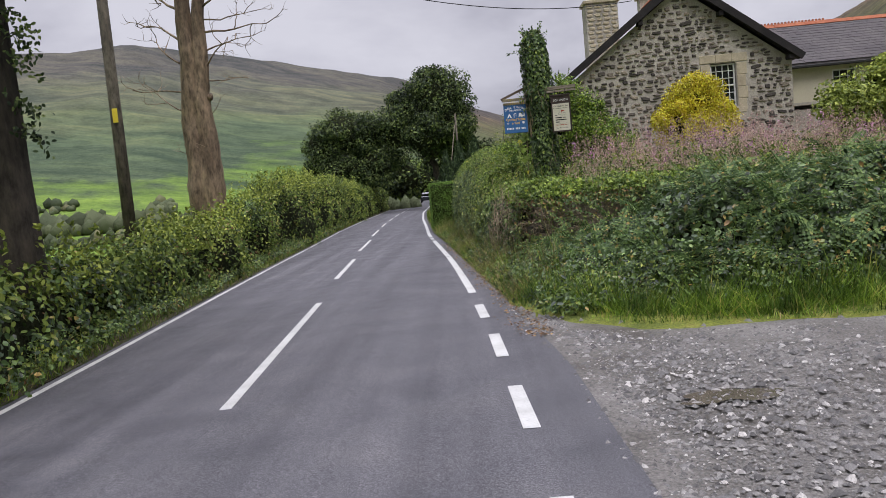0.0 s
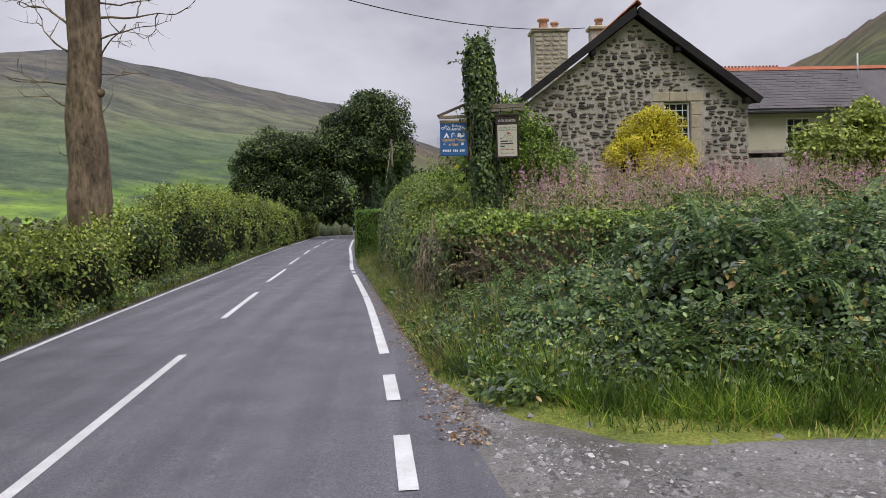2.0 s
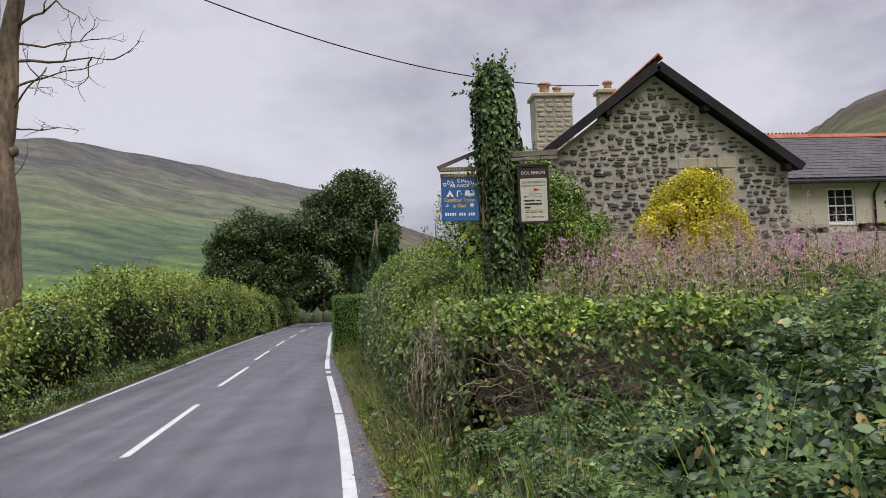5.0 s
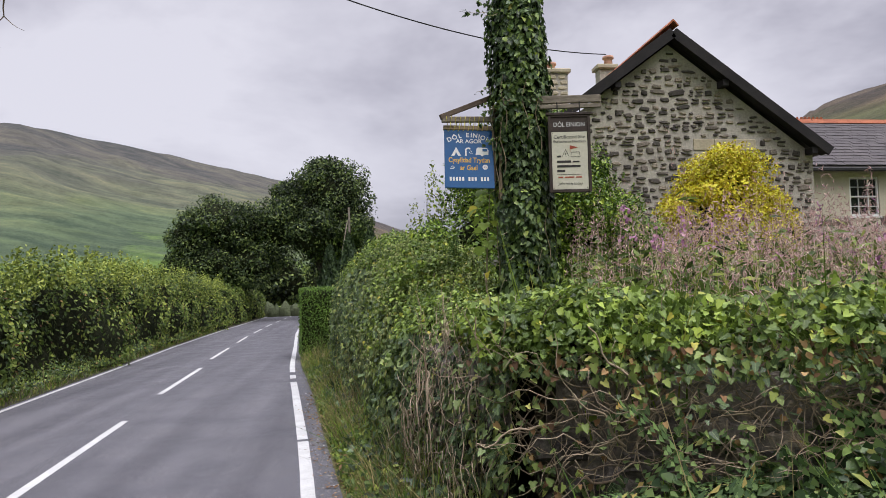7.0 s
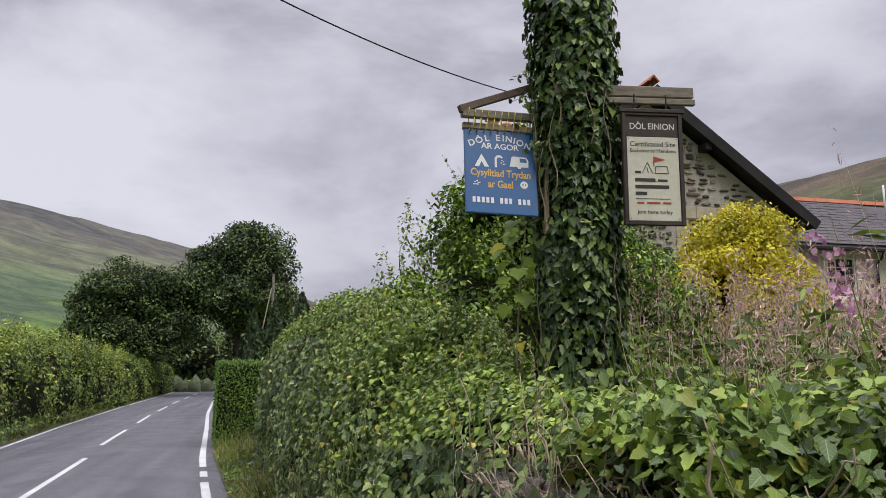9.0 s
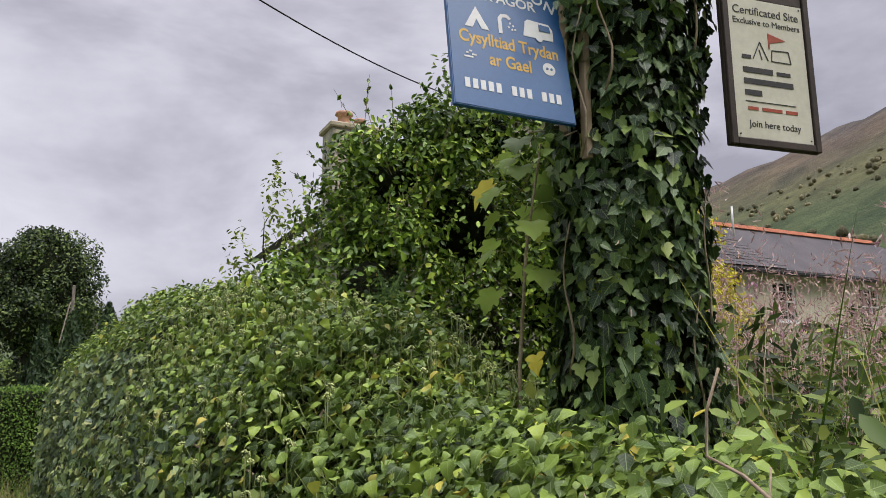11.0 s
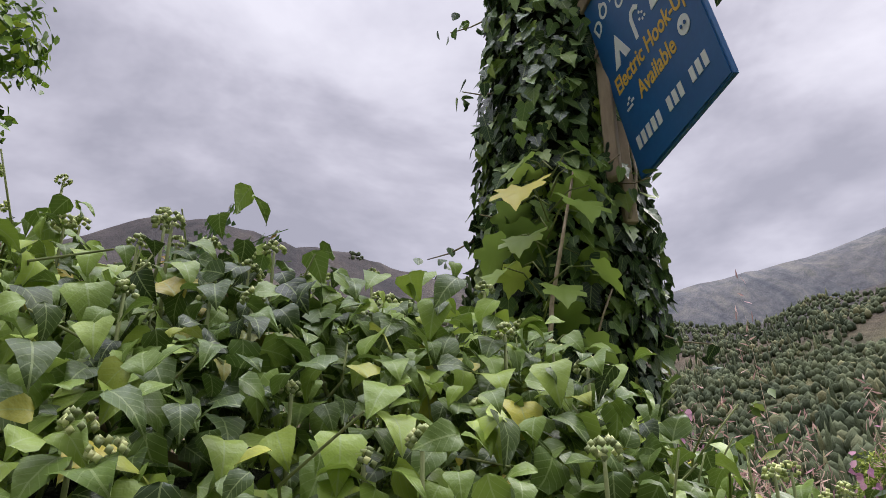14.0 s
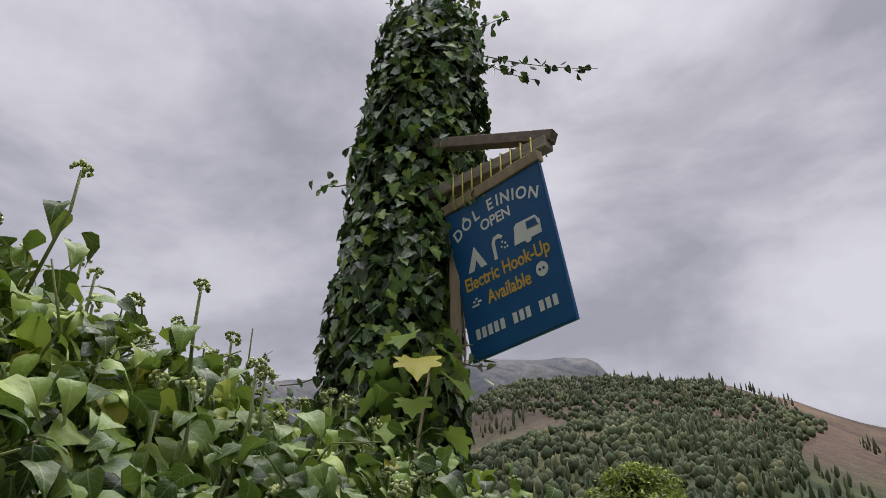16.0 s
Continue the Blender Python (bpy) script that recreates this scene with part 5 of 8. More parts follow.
tree("scrub_tree", "mid green trees beyond the garden", (33, 8, 0.5), [(0, 0, 4.2, 3.2, 3, 2.6), (-4, 1, 3.6, 3, 3, 2.4), (4, 1, 4.0, 3, 3, 2.4), (-1, -5, 3.6, 3, 3, 2.4), (3, -6, 3.4, 3, 3, 2.2)], 15000, 0.22, M["hedge"], 130, 0.25, core=0.66, clumps=14)

# far woods on the hills
rs = np.random.RandomState(140)


def crown_blob(taper, seed, fine=2):
    """A far crown as one lumpy round or tapering mass, one unit high."""
    bm = bmesh.new()
    bmesh.ops.create_icosphere(bm, subdivisions=fine, radius=0.5)
    v = []
    for q in bm.verts:
        k = 1 + 0.32 * noise.noise(q.co * 4.2 + Vector((seed, 0, 0)))
        w = 1 - taper * (q.co.z + 0.5)
        v.append((q.co.x * k * w, q.co.y * k * w, q.co.z * k + 0.46))
    bm.verts.index_update()
    f = [[q.index for q in p.verts] for p in bm.faces]
    bm.free()
    return np.array(v, float), np.array(f)


CROWNS, SPIRE = [crown_blob(0.25, s, 1) for s in (1, 5, 9)], crown_blob(0.85, 3, 1)


def woods(name, templ, az, r, h, wid, label, seed, mat="far_wood"):
    rs = np.random.RandomState(seed)
    n = len(az)
    z = hill_z(az, r)
    P = np.stack([r * np.sin(np.radians(az)), 20 + r * np.cos(np.radians(az)), z - 0.5], 1)
    tv, tf = templ
    a = rs.uniform(0, 6.28, n)
    c, s = np.cos(a)[:, None], np.sin(a)[:, None]
    sc = h * rs.uniform(0.5, 1.4, n)
    tvj = tv[None] * rs.uniform(0.9, 1.12, (n, len(tv), 3)) * rs.uniform(0.8, 1.25, (n, 1, 3))
    V = np.stack([(tvj[..., 0] * c - tvj[..., 1] * s) * (sc * wid)[:, None], (tvj[..., 0] * s + tvj[..., 1] * c) * (sc * wid)[:, None], tvj[..., 2] * sc[:, None]], -1) + P[:, None]
    me = mesh_of(name, V.reshape(-1, 3), (tf[None] + (np.arange(n) * len(tv))[:, None, None]).reshape(-1, 3))
    return tagged(part(name, me, M[mat], smooth=True), label, "woodland", kind="stuff")


n = 5200
az = rs.uniform(98, 168, n)
r = FOOT(az) + (FAR(az) - FOOT(az)) * rs.rand(n) ** 0.75 * 1.02
Pq = np.stack([r * np.sin(np.radians(az)), r * np.cos(np.radians(az)), 0 * r], 1)
k = wave(Pq, 0.03, 31) > -0.35 + 0.9 * np.clip((az - 152) / 14, 0, 1) + 0.9 * np.clip((118 - az) / 18, 0, 1) * (r > 300)
woods("conifer_wood", SPIRE, az[k], r[k], 5.6, 0.36, "dark conifer plantation covering the steep hillside", 141)
n = 14000
az = rs.uniform(96, 168, n)
r = FOOT(az) + (FAR(az) - FOOT(az)) * rs.rand(n) ** 0.8 * 1.02
Pq = np.stack([r * np.sin(np.radians(az)), r * np.cos(np.radians(az)), 0 * r], 1)
k = wave(Pq, 0.025, 37) > -0.7 + 1.5 * np.clip((az - 152) / 12, 0, 1) + 0.8 * np.clip((112 - az) / 14, 0, 1)
k &= r > 150
az, r = az[k], r[k]
for j, crown in enumerate(CROWNS):
    woods("mixed_wood", crown, az[j::3], r[j::3], 3.5, 0.95, "mixed broadleaf wood on the lower hillside", 142 + 10 * j)
n = 2600
az = rs.uniform(26, 112, n)
r = FOOT(az) * 1.1 + (FAR(az) - FOOT(az)) * 0.72 * rs.rand(n) ** 1.2
Pq = np.stack([r * np.sin(np.radians(az)), r * np.cos(np.radians(az)), 0 * r], 1)
k = wave(Pq, 0.03, 41) > -0.05 + 0.6 * (r - FOOT(az)) / (FAR(az) - FOOT(az))
woods("hill_scrub", CROWNS[0], az[k], r[k], 2.3, 1.1, "scattered green scrub on the lower hillside", 146, "far_scrub")
n = 3600
az = rs.uniform(-60, -2, n)
r = 150 + 260 * rs.rand(n)
Pq = np.stack([r * np.sin(np.radians(az)), r * np.cos(np.radians(az)), 0 * r], 1)
k = np.abs(wave(Pq, 0.035, 35)) < 0.13
woods("field_trees", CROWNS[1], az[k], r[k], 4.5, 1.2, "rounded hedgerow trees between valley fields", 144)
az = np.linspace(-50, -4, 330)
woods("field_hedge", CROWNS[2], az, 70 + 0.5 * np.abs(az) + 0 * az, 1.7, 0.9, "long low hedge across the valley field", 145)

# ---- the ivied garden wall ----
wall = thing("garden_wall", "old rubble stone garden wall buried under ivy", "wall", kind="structure")


def wall_fn(u, v):
    y = 16.0 + v * 13.3
    s = u * 3
    x = HEDGE_FACE(y) + 0.3 + np.clip(s - 1, 0, 1) * 0.55
    z = np.where(s < 1, s, np.where(s < 2, 1, 3 - s)) * 1.3
    P = np.stack([x, y, z], 1)
    return P + np.stack([wave(P, 5, 1) * 0.03, 0 * x, wave(P, 4, 2) * 0.04], 1)


part("masonry", grid_mesh("masonry", 16, 90, wall_fn), M["stone"], wall)


def stone_mesh(seed):
    """A flat-faced rubble stone one unit wide and high, facing -y."""
    rs = np.random.RandomState(seed)
    k = 8
    a = np.linspace(0, 2 * np.pi, k, endpoint=False) + rs.uniform(-0.2, 0.2, k)
    e = 0.55
    ox, oz = 0.5 * np.sign(np.cos(a)) * np.abs(np.cos(a)) ** e * rs.uniform(0.74, 1.1, k), 0.5 * np.sign(np.sin(a)) * np.abs(np.sin(a)) ** e * rs.uniform(0.72, 1.1, k)
    v = [(x, 0.5, z) for x, z in zip(ox, oz)] + [(x * 0.93, -0.35, z * 0.9) for x, z in zip(ox, oz)] + [(x * 0.7, -0.75 - 0.3 * rs.rand(), z * 0.66) for x, z in zip(ox, oz)]
    f = [(i, (i + 1) % k, k + (i + 1) % k, k + i) for i in range(k)] + [(k + i, k + (i + 1) % k, 2 * k + (i + 1) % k, 2 * k + i) for i in range(k)] + [tuple(range(2 * k, 3 * k))]
    me = bpy.data.meshes.new("stone")
    me.from_pydata(v, [], f)
    me.materials.append(M["stone"])
    me.update()
    return me


STONES = [stone_mesh(s) for s in range(14)]
rs = np.random.RandomState(200)
for i in range(150):
    y = rs.uniform(16.1, 17.9)
    o = new("stone", STONES[i % 14])
    o.parent = wall
    o.matrix_world = Matrix.Translation((HEDGE_FACE(y) + 0.29, y, rs.uniform(0.15, 1.25))) @ Euler((0, rs.uniform(-0.15, 0.15), radians(-98))).to_matrix().to_4x4() @ Matrix.Diagonal((rs.uniform(0.2, 0.4), 0.06, rs.uniform(0.12, 0.22), 1))

ivy = thing("ivy_hedge", "thick ivy smothering the roadside wall into a hedge", "ivy")
i_cx = lambda y: HEDGE_FACE(y) + HEDGE_HALF(y)
i_half = HEDGE_HALF
IE = 0.82
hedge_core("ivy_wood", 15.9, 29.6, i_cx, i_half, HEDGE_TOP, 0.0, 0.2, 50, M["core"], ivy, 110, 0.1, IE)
P, N = hedge_points(54000, 15.7, 29.7, i_cx, i_half, HEDGE_TOP, 0.0, 50, 0.1, 1.15, (-0.02, 0.8), IE)
rs = np.random.RandomState(51)
P = P + rs.normal(size=P.shape) * 0.05
# below this height leaves take the darker green, partly for the face's shade
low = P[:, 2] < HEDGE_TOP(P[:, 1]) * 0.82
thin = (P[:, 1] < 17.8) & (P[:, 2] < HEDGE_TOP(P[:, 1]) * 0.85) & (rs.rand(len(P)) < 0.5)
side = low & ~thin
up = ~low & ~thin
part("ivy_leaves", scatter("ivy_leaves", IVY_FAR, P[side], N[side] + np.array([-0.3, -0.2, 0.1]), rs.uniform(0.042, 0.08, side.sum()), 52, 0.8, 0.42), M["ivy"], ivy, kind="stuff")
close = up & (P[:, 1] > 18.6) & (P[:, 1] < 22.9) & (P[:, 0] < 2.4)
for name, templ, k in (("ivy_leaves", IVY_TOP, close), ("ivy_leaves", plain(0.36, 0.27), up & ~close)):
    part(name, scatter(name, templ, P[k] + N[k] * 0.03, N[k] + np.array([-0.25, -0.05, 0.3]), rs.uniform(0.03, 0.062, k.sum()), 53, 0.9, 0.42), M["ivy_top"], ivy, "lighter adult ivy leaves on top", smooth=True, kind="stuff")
# loose crown: leaves standing clear of the top, near the camera's side
P3, N3 = hedge_points(11000, 18.6, 22.9, i_cx, i_half, HEDGE_TOP, 0.0, 50, 0.1, 1.0, (0.12, 0.7), IE)
P3 = P3 + N3 * rs.uniform(-0.04, 0.06, len(P3))[:, None] + rs.normal(size=P3.shape) * 0.03
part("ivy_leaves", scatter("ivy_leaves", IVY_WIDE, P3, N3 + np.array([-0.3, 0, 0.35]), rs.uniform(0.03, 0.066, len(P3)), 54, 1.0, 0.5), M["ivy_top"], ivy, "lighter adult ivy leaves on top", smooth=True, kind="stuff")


# the return of the wall behind the bank: masonry, ivy wood and leaves
swap = lambda Q: Q[:, [1, 0, 2]]
t_half = lambda u: 0.62 + 0 * u
t_cx = lambda u: TURN_FACE(u) + t_half(u)


def turn_fn(u, v):
    x = 1.75 + v * 11.2
    s = u * 3
    y = TURN_FACE(x) + 0.24 + np.clip(s - 1, 0, 1) * 0.6
    z = np.where(s < 1, s, np.where(s < 2, 1, 3 - s)) * 1.25
    P = np.stack([x, y, z], 1)
    return P + np.stack([0 * x, wave(P, 5, 1) * 0.03, wave(P, 4, 2) * 0.04], 1)


part("masonry", grid_mesh("masonry", 16, 90, turn_fn), M["stone"], wall)
for i in range(150):
    u = 1.75 + 3.4 * rs.rand()
    o = new("stone", STONES[i % 14])
    o.parent = wall
    o.matrix_world = Matrix.Translation((u, TURN_FACE(u) + 0.22, rs.uniform(0.1, 1.0))) @ Euler((0, rs.uniform(-0.12, 0.12), radians(-9))).to_matrix().to_4x4() @ Matrix.Diagonal((rs.uniform(0.2, 0.42), 0.06, rs.uniform(0.12, 0.22), 1))
P, N = hedge_points(36000, 1.35, 12.8, t_cx, t_half, TURN_TOP, 0.0, 56, 0.12, 1.5, (0.02, 0.85), 0.6)
P, N = swap(P), swap(N)
P = P + rs.normal(size=P.shape) * 0.045
bare_face = (P[:, 2] < 0.6 + 0.6 * wave(P, 2.2, 57)) & (P[:, 0] < 4.2)
thin = (P[:, 2] < 1.25) & (rs.rand(len(P)) < 0.4 + 0.5 * (wave(P, 3.5, 58) > 0.1))
side = (P[:, 2] < TURN_TOP(P[:, 0]) * 0.93) & ~bare_face & ~thin
up = P[:, 2] >= TURN_TOP(P[:, 0]) * 0.93
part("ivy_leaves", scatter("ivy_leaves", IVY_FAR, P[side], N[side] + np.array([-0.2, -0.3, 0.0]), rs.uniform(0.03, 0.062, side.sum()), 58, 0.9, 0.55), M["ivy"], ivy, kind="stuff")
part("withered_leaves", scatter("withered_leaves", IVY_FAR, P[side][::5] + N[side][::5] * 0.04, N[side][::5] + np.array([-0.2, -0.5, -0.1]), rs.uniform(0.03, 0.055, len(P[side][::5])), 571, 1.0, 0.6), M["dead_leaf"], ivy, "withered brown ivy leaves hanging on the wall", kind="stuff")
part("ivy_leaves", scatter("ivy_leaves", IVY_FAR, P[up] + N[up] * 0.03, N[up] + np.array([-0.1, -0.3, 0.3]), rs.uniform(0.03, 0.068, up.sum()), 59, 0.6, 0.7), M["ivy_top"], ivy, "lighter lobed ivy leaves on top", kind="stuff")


def leaf_obj(mesh, parent, p, n, d, s, name="ivy_leaf"):
    n = Vector(n).normalized()
    d = Vector(d)
    d = (d - n * d.dot(n)).normalized()
    x = d.cross(n)
    o = new(name, mesh)
    o.parent = parent
    o.matrix_world = Matrix.Translation(p) @ Matrix((x, d, n)).transposed().to_4x4() @ Matrix.Diagonal((s, s, s, 1))
    return o


def blade_mesh(name, templ, mat, curl, seed):
    rs = np.random.RandomState(seed)
    v = templ[0].copy()
    v[:, 2] += -curl * (v[:, 1] - 0.4) ** 2 + rs.normal(size=len(v)) * 0.02
    me = mesh_of(name, v, templ[1], leaf_uv(templ))
    me.materials.append(mat)
    return me


TOPS = [blade_mesh("ivy_leaf", (IVY_TOP, IVY_WIDE)[i % 2], M["ivy_top"], 0.2 + 0.15 * i, i) for i in range(4)]
for me in TOPS:
    me.polygons.foreach_set("use_smooth", [True] * len(me.polygons))
SIDES = [blade_mesh("ivy_leaf", IVY, M["ivy_dark"], 0.2 + 0.1 * i, i) for i in range(4)]
rs = np.random.RandomState(55)
P4, N4 = hedge_points(300, 19.6, 22.4, i_cx, i_half, HEDGE_TOP, 0.0, 50, 0.1, 1.0, (0.2, 0.5), IE)
for i in range(300):
    nn = N4[i] + rs.normal(size=3) * 0.45 + np.array([0, 0, 0.35])
    leaf_obj(TOPS[i % 4], ivy, P4[i] + N4[i] * rs.uniform(0.02, 0.1), nn, rs.normal(size=3) - np.array([0, 0, 1.1]), rs.uniform(0.036, 0.056))

# woody stems trailing over the wall face
bm = bmesh.new()
for i in range(900):
    turned = i % 3 != 0
    y = rs.uniform(15.9, 17.8) if not turned else 1.5 + 4.2 * rs.rand() ** 1.2
    top, cx, half, e = (TURN_TOP, t_cx, t_half, 0.6) if turned else (HEDGE_TOP, i_cx, i_half, IE)
    s = rs.uniform(0.03, 0.34) * np.pi
    z = top(y) * np.sin(s) ** e
    x = cx(y) - np.cos(s) ** e * half(y) * rs.uniform(0.97, 1.08)
    pts = [np.array([x, y, z])]
    d = np.array([rs.normal() * 0.3, rs.normal() * 1.0, rs.normal() * 0.6 - 0.35])
    for q in range(rs.randint(5, 13)):
        d = d / np.linalg.norm(d) + rs.normal(size=3) * 0.42
        d[0] = d[0] * 0.4
        pts.append(pts[-1] + d / np.linalg.norm(d) * 0.06)
    if turned:
        pts = [p[[1, 0, 2]] for p in pts]
    r0 = rs.uniform(0.002, 0.0048) if i > 30 else 0.009
    tube(bm, pts, np.linspace(r0, r0 * 0.5, len(pts)), 5)
part("stem_tangle", bm, M["stem"], ivy, "bare pale woody ivy stems", smooth=True, kind="stuff")
def on_hedge(y, s, out):
    """A spot over the ivy hedge, out from its skin, and the outward direction there."""
    c, z = np.sign(np.cos(s)) * abs(np.cos(s)) ** IE, abs(np.sin(s)) ** IE
    d = np.array([-c, 0.0, 0.9 * z])
    d /= np.linalg.norm(d)
    return np.array([i_cx(y) - c * i_half(y), y, HEDGE_TOP(y) * z]) + d * out, d


bm = bmesh.new()
for i in range(620):
    p, d = on_hedge(rs.uniform(19.2, 22.8), rs.uniform(0.12, 0.65) * np.pi, 0.0)
    d = d * 0.8 + np.array([rs.normal() * 0.4, rs.normal() * 0.5, 0.45])
    pts = [p, p + d * 0.04, p + d * 0.08 + rs.normal(size=3) * 0.015, p + d * 0.11 + rs.normal(size=3) * 0.03]
    tube(bm, pts, [0.0028, 0.0025, 0.002, 0.0014], 5)
part("shoot_tangle", bm, M["green_stem"], ivy, "thin green flowering shoots", smooth=True, kind="stuff")

# ivy flower heads: stalk and a ball of small buds
bud_v = np.array([(0.5, 0, 0), (-0.5, 0, 0), (0, 0.5, 0), (0, -0.5, 0), (0, 0, 0.5), (0, 0, -0.5)], float)
bud_f = np.array([(0, 2, 4), (2, 1, 4), (1, 3, 4), (3, 0, 4), (2, 0, 5), (1, 2, 5), (3, 1, 5), (0, 3, 5)])


def umbel_mesh(seed):
    rs = np.random.RandomState(seed)
    d = rs.normal(size=(22, 3))
    d[:, 2] = np.abs(d[:, 2]) * 0.9 - 0.15
    d /= np.linalg.norm(d, axis=1, keepdims=True)
    V = np.concatenate([d[:, None] * 0.0145 + bud_v[None] * 0.0095, ])
    me = mesh_of("umbel", V.reshape(-1, 3), (bud_f[None] + (np.arange(22) * 6)[:, None, None]).reshape(-1, 3))
    me.materials.append(M["blossom"])
    return me


UMB = [umbel_mesh(i) for i in range(3)]
st_bm = bmesh.new()
heads = [(1.586, 20.93, 2.42), (1.24, 21.3, 2.46), (1.3, 21.55, 2.56), (1.3, 20.95, 2.28), (1.6, 20.6, 2.2), (1.45, 21.2, 2.42), (1.15, 21.1, 2.28), (1.5, 20.75, 2.22)]
for i in range(290):
    p, d = on_hedge(rs.uniform(19.6, 22.6), rs.uniform(0.1, 0.6) * np.pi, rs.uniform(0.09, 0.17))
    heads.append(tuple(p + np.array([0, 0, rs.uniform(0.0, 0.06)])))
for i, h in enumerate(heads):
    o = new("flower_head", UMB[i % 3])
    o.parent = ivy
    k = rs.uniform(0.85, 1.25)
    o.matrix_world = Matrix.Translation(h) @ Euler((rs.normal() * 0.3, rs.normal() * 0.3, rs.uniform(0, 6))).to_matrix().to_4x4() @ Matrix.Scale(k, 4)
    tube(st_bm, [np.array(h) - np.array([rs.normal() * 0.03, rs.normal() * 0.03, 0.26]), np.array(h) - np.array([0, 0, 0.08]), h], [0.0035, 0.003, 0.0024], 5)
part("stalk_tangle", st_bm, M["green_stem"], ivy, "pale green flower stalks", smooth=True, kind="stuff")
# upright leafy sprig above the hedge
for hx, hy, hz in heads[:8]:
    for q in range(13):
        a = q * 2.4
        c_, s_ = math.cos(a), math.sin(a)
        leaf_obj(TOPS[q % 4], ivy, (hx + 0.035 * c_, hy + 0.035 * s_, hz - 0.06 - 0.022 * q), (c_, s_, 0.7), (c_ * 0.8, s_ * 0.8, -1.0), 0.05 + 0.002 * q)
# more leafy flowering sprigs standing out of the hedge
sg_p, sg_n = [], []
for i in range(70):
    y = rs.uniform(19.9, 22.6)
    s = rs.uniform(0.2, 0.55) * np.pi
    o = np.array([i_cx(y) - np.sign(np.cos(s)) * abs(np.cos(s)) ** IE * i_half(y), y, HEDGE_TOP(y) * abs(np.sin(s)) ** IE])
    hh = rs.uniform(0.1, 0.26)
    tilt = rs.normal(size=2) * 0.25
    for q in range(9):
        a = q * 2.4
        sg_p.append(o + np.array([tilt[0] * hh * q / 9 + 0.032 * math.cos(a), tilt[1] * hh * q / 9 + 0.032 * math.sin(a), hh * (q + 1) / 9]))
        sg_n.append((math.cos(a) * 0.7, math.sin(a) * 0.7, 0.8))
part("sprig_leaves", scatter("sprig_leaves", IVY_TOP, np.array(sg_p), np.array(sg_n), rs.uniform(0.035, 0.06, len(sg_p)), 57, 1.0, 0.25), M["ivy_top"], ivy, "leafy flowering sprigs", smooth=True, kind="stuff")
# cut woody stubs in the hedge top
bm = bmesh.new()
for i in range(26):
    y = rs.uniform(19.6, 22.0)
    s = rs.uniform(0.22, 0.5) * np.pi
    p = np.array([i_cx(y) - np.cos(s) ** IE * i_half(y), y, HEDGE_TOP(y) * np.sin(s) ** IE])
    d = rs.normal(size=3) * np.array([0.5, 0.7, 0.3]) + np.array([-0.2, 0, 0.5])
    d /= np.linalg.norm(d)
    tube(bm, [p - d * 0.12, p + d * 0.03, p + d * rs.uniform(0.06, 0.13)], [0.007, 0.006, 0.0055], 6)
part("stub_tangle", bm, M["stem"], ivy, "cut woody ivy stubs", smooth=True, kind="stuff")


# ---- the bank of brambles and bracken ----
bank = thing("bramble_bank", "tangled bank of bramble, nettle and bracken before the garden", "undergrowth")


LUMP = lambda P: wave(P, 2.2, 61) * 0.18 + wave(P, 5.5, 67) * 0.15 + wave(P, 11, 68) * 0.08


def bank_fn(u, v):
    x, y = 0.95 + 12.2 * u, 9.7 + 6.0 * v
    P = np.stack([x, y, 0 * x], 1)
    h = mound(x, y)
    return np.stack([x, y, np.where(h < 0.1, -0.4, h - 0.3 + LUMP(P) * np.clip(h, 0, 1))], 1)


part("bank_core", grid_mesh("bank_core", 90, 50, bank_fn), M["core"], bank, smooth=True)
rs = np.random.RandomState(62)


def on_bank(n, x1=13.0, spread=1.5):
    x = 1.0 + (x1 - 1.0) * rs.rand(n) ** spread
    y = rs.uniform(9.9, 15.2, n)
    h = mound(x, y)
    k = (h > 0.12) & ~((x < 1.6) & (y > 13.6))
    x, y, h = x[k], y[k], h[k]
    gx, gy = (mound(x + 0.1, y) - h) / 0.1, (mound(x, y + 0.1) - h) / 0.1
    P = np.stack([x, y, h], 1)
    P[:, 2] += LUMP(P * np.array([1, 1, 0])) * np.clip(h, 0, 1)
    N = np.stack([-gx, -gy - 0.15, np.ones(len(x)) * 0.8], 1)
    return P, N / np.linalg.norm(N, axis=1, keepdims=True)


P, N = on_bank(56000, 13.0, 1.25)
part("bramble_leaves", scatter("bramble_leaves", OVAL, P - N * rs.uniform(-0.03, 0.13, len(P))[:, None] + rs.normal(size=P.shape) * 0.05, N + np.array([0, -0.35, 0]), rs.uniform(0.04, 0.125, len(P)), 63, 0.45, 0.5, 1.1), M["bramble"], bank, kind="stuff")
P, N = on_bank(7000)
part("ivy_leaves", scatter("ivy_leaves", IVY, P - N * rs.uniform(0, 0.15, len(P))[:, None], N, rs.uniform(0.04, 0.065, len(P)), 64, 0.5, 0.5), M["ivy"], bank, kind="stuff")
# trifoliate bramble sprays, the nearest as leaves of their own
BR = [blade_mesh("bramble_leaf", fan([(0, 0), (0.3, 0.2), (0.34, 0.5), (0.16, 0.8), (0, 1.0)], 0.22), M["bramble"], 0.3, i) for i in range(3)]
P, N = on_bank(400, 6.0, 1.0)
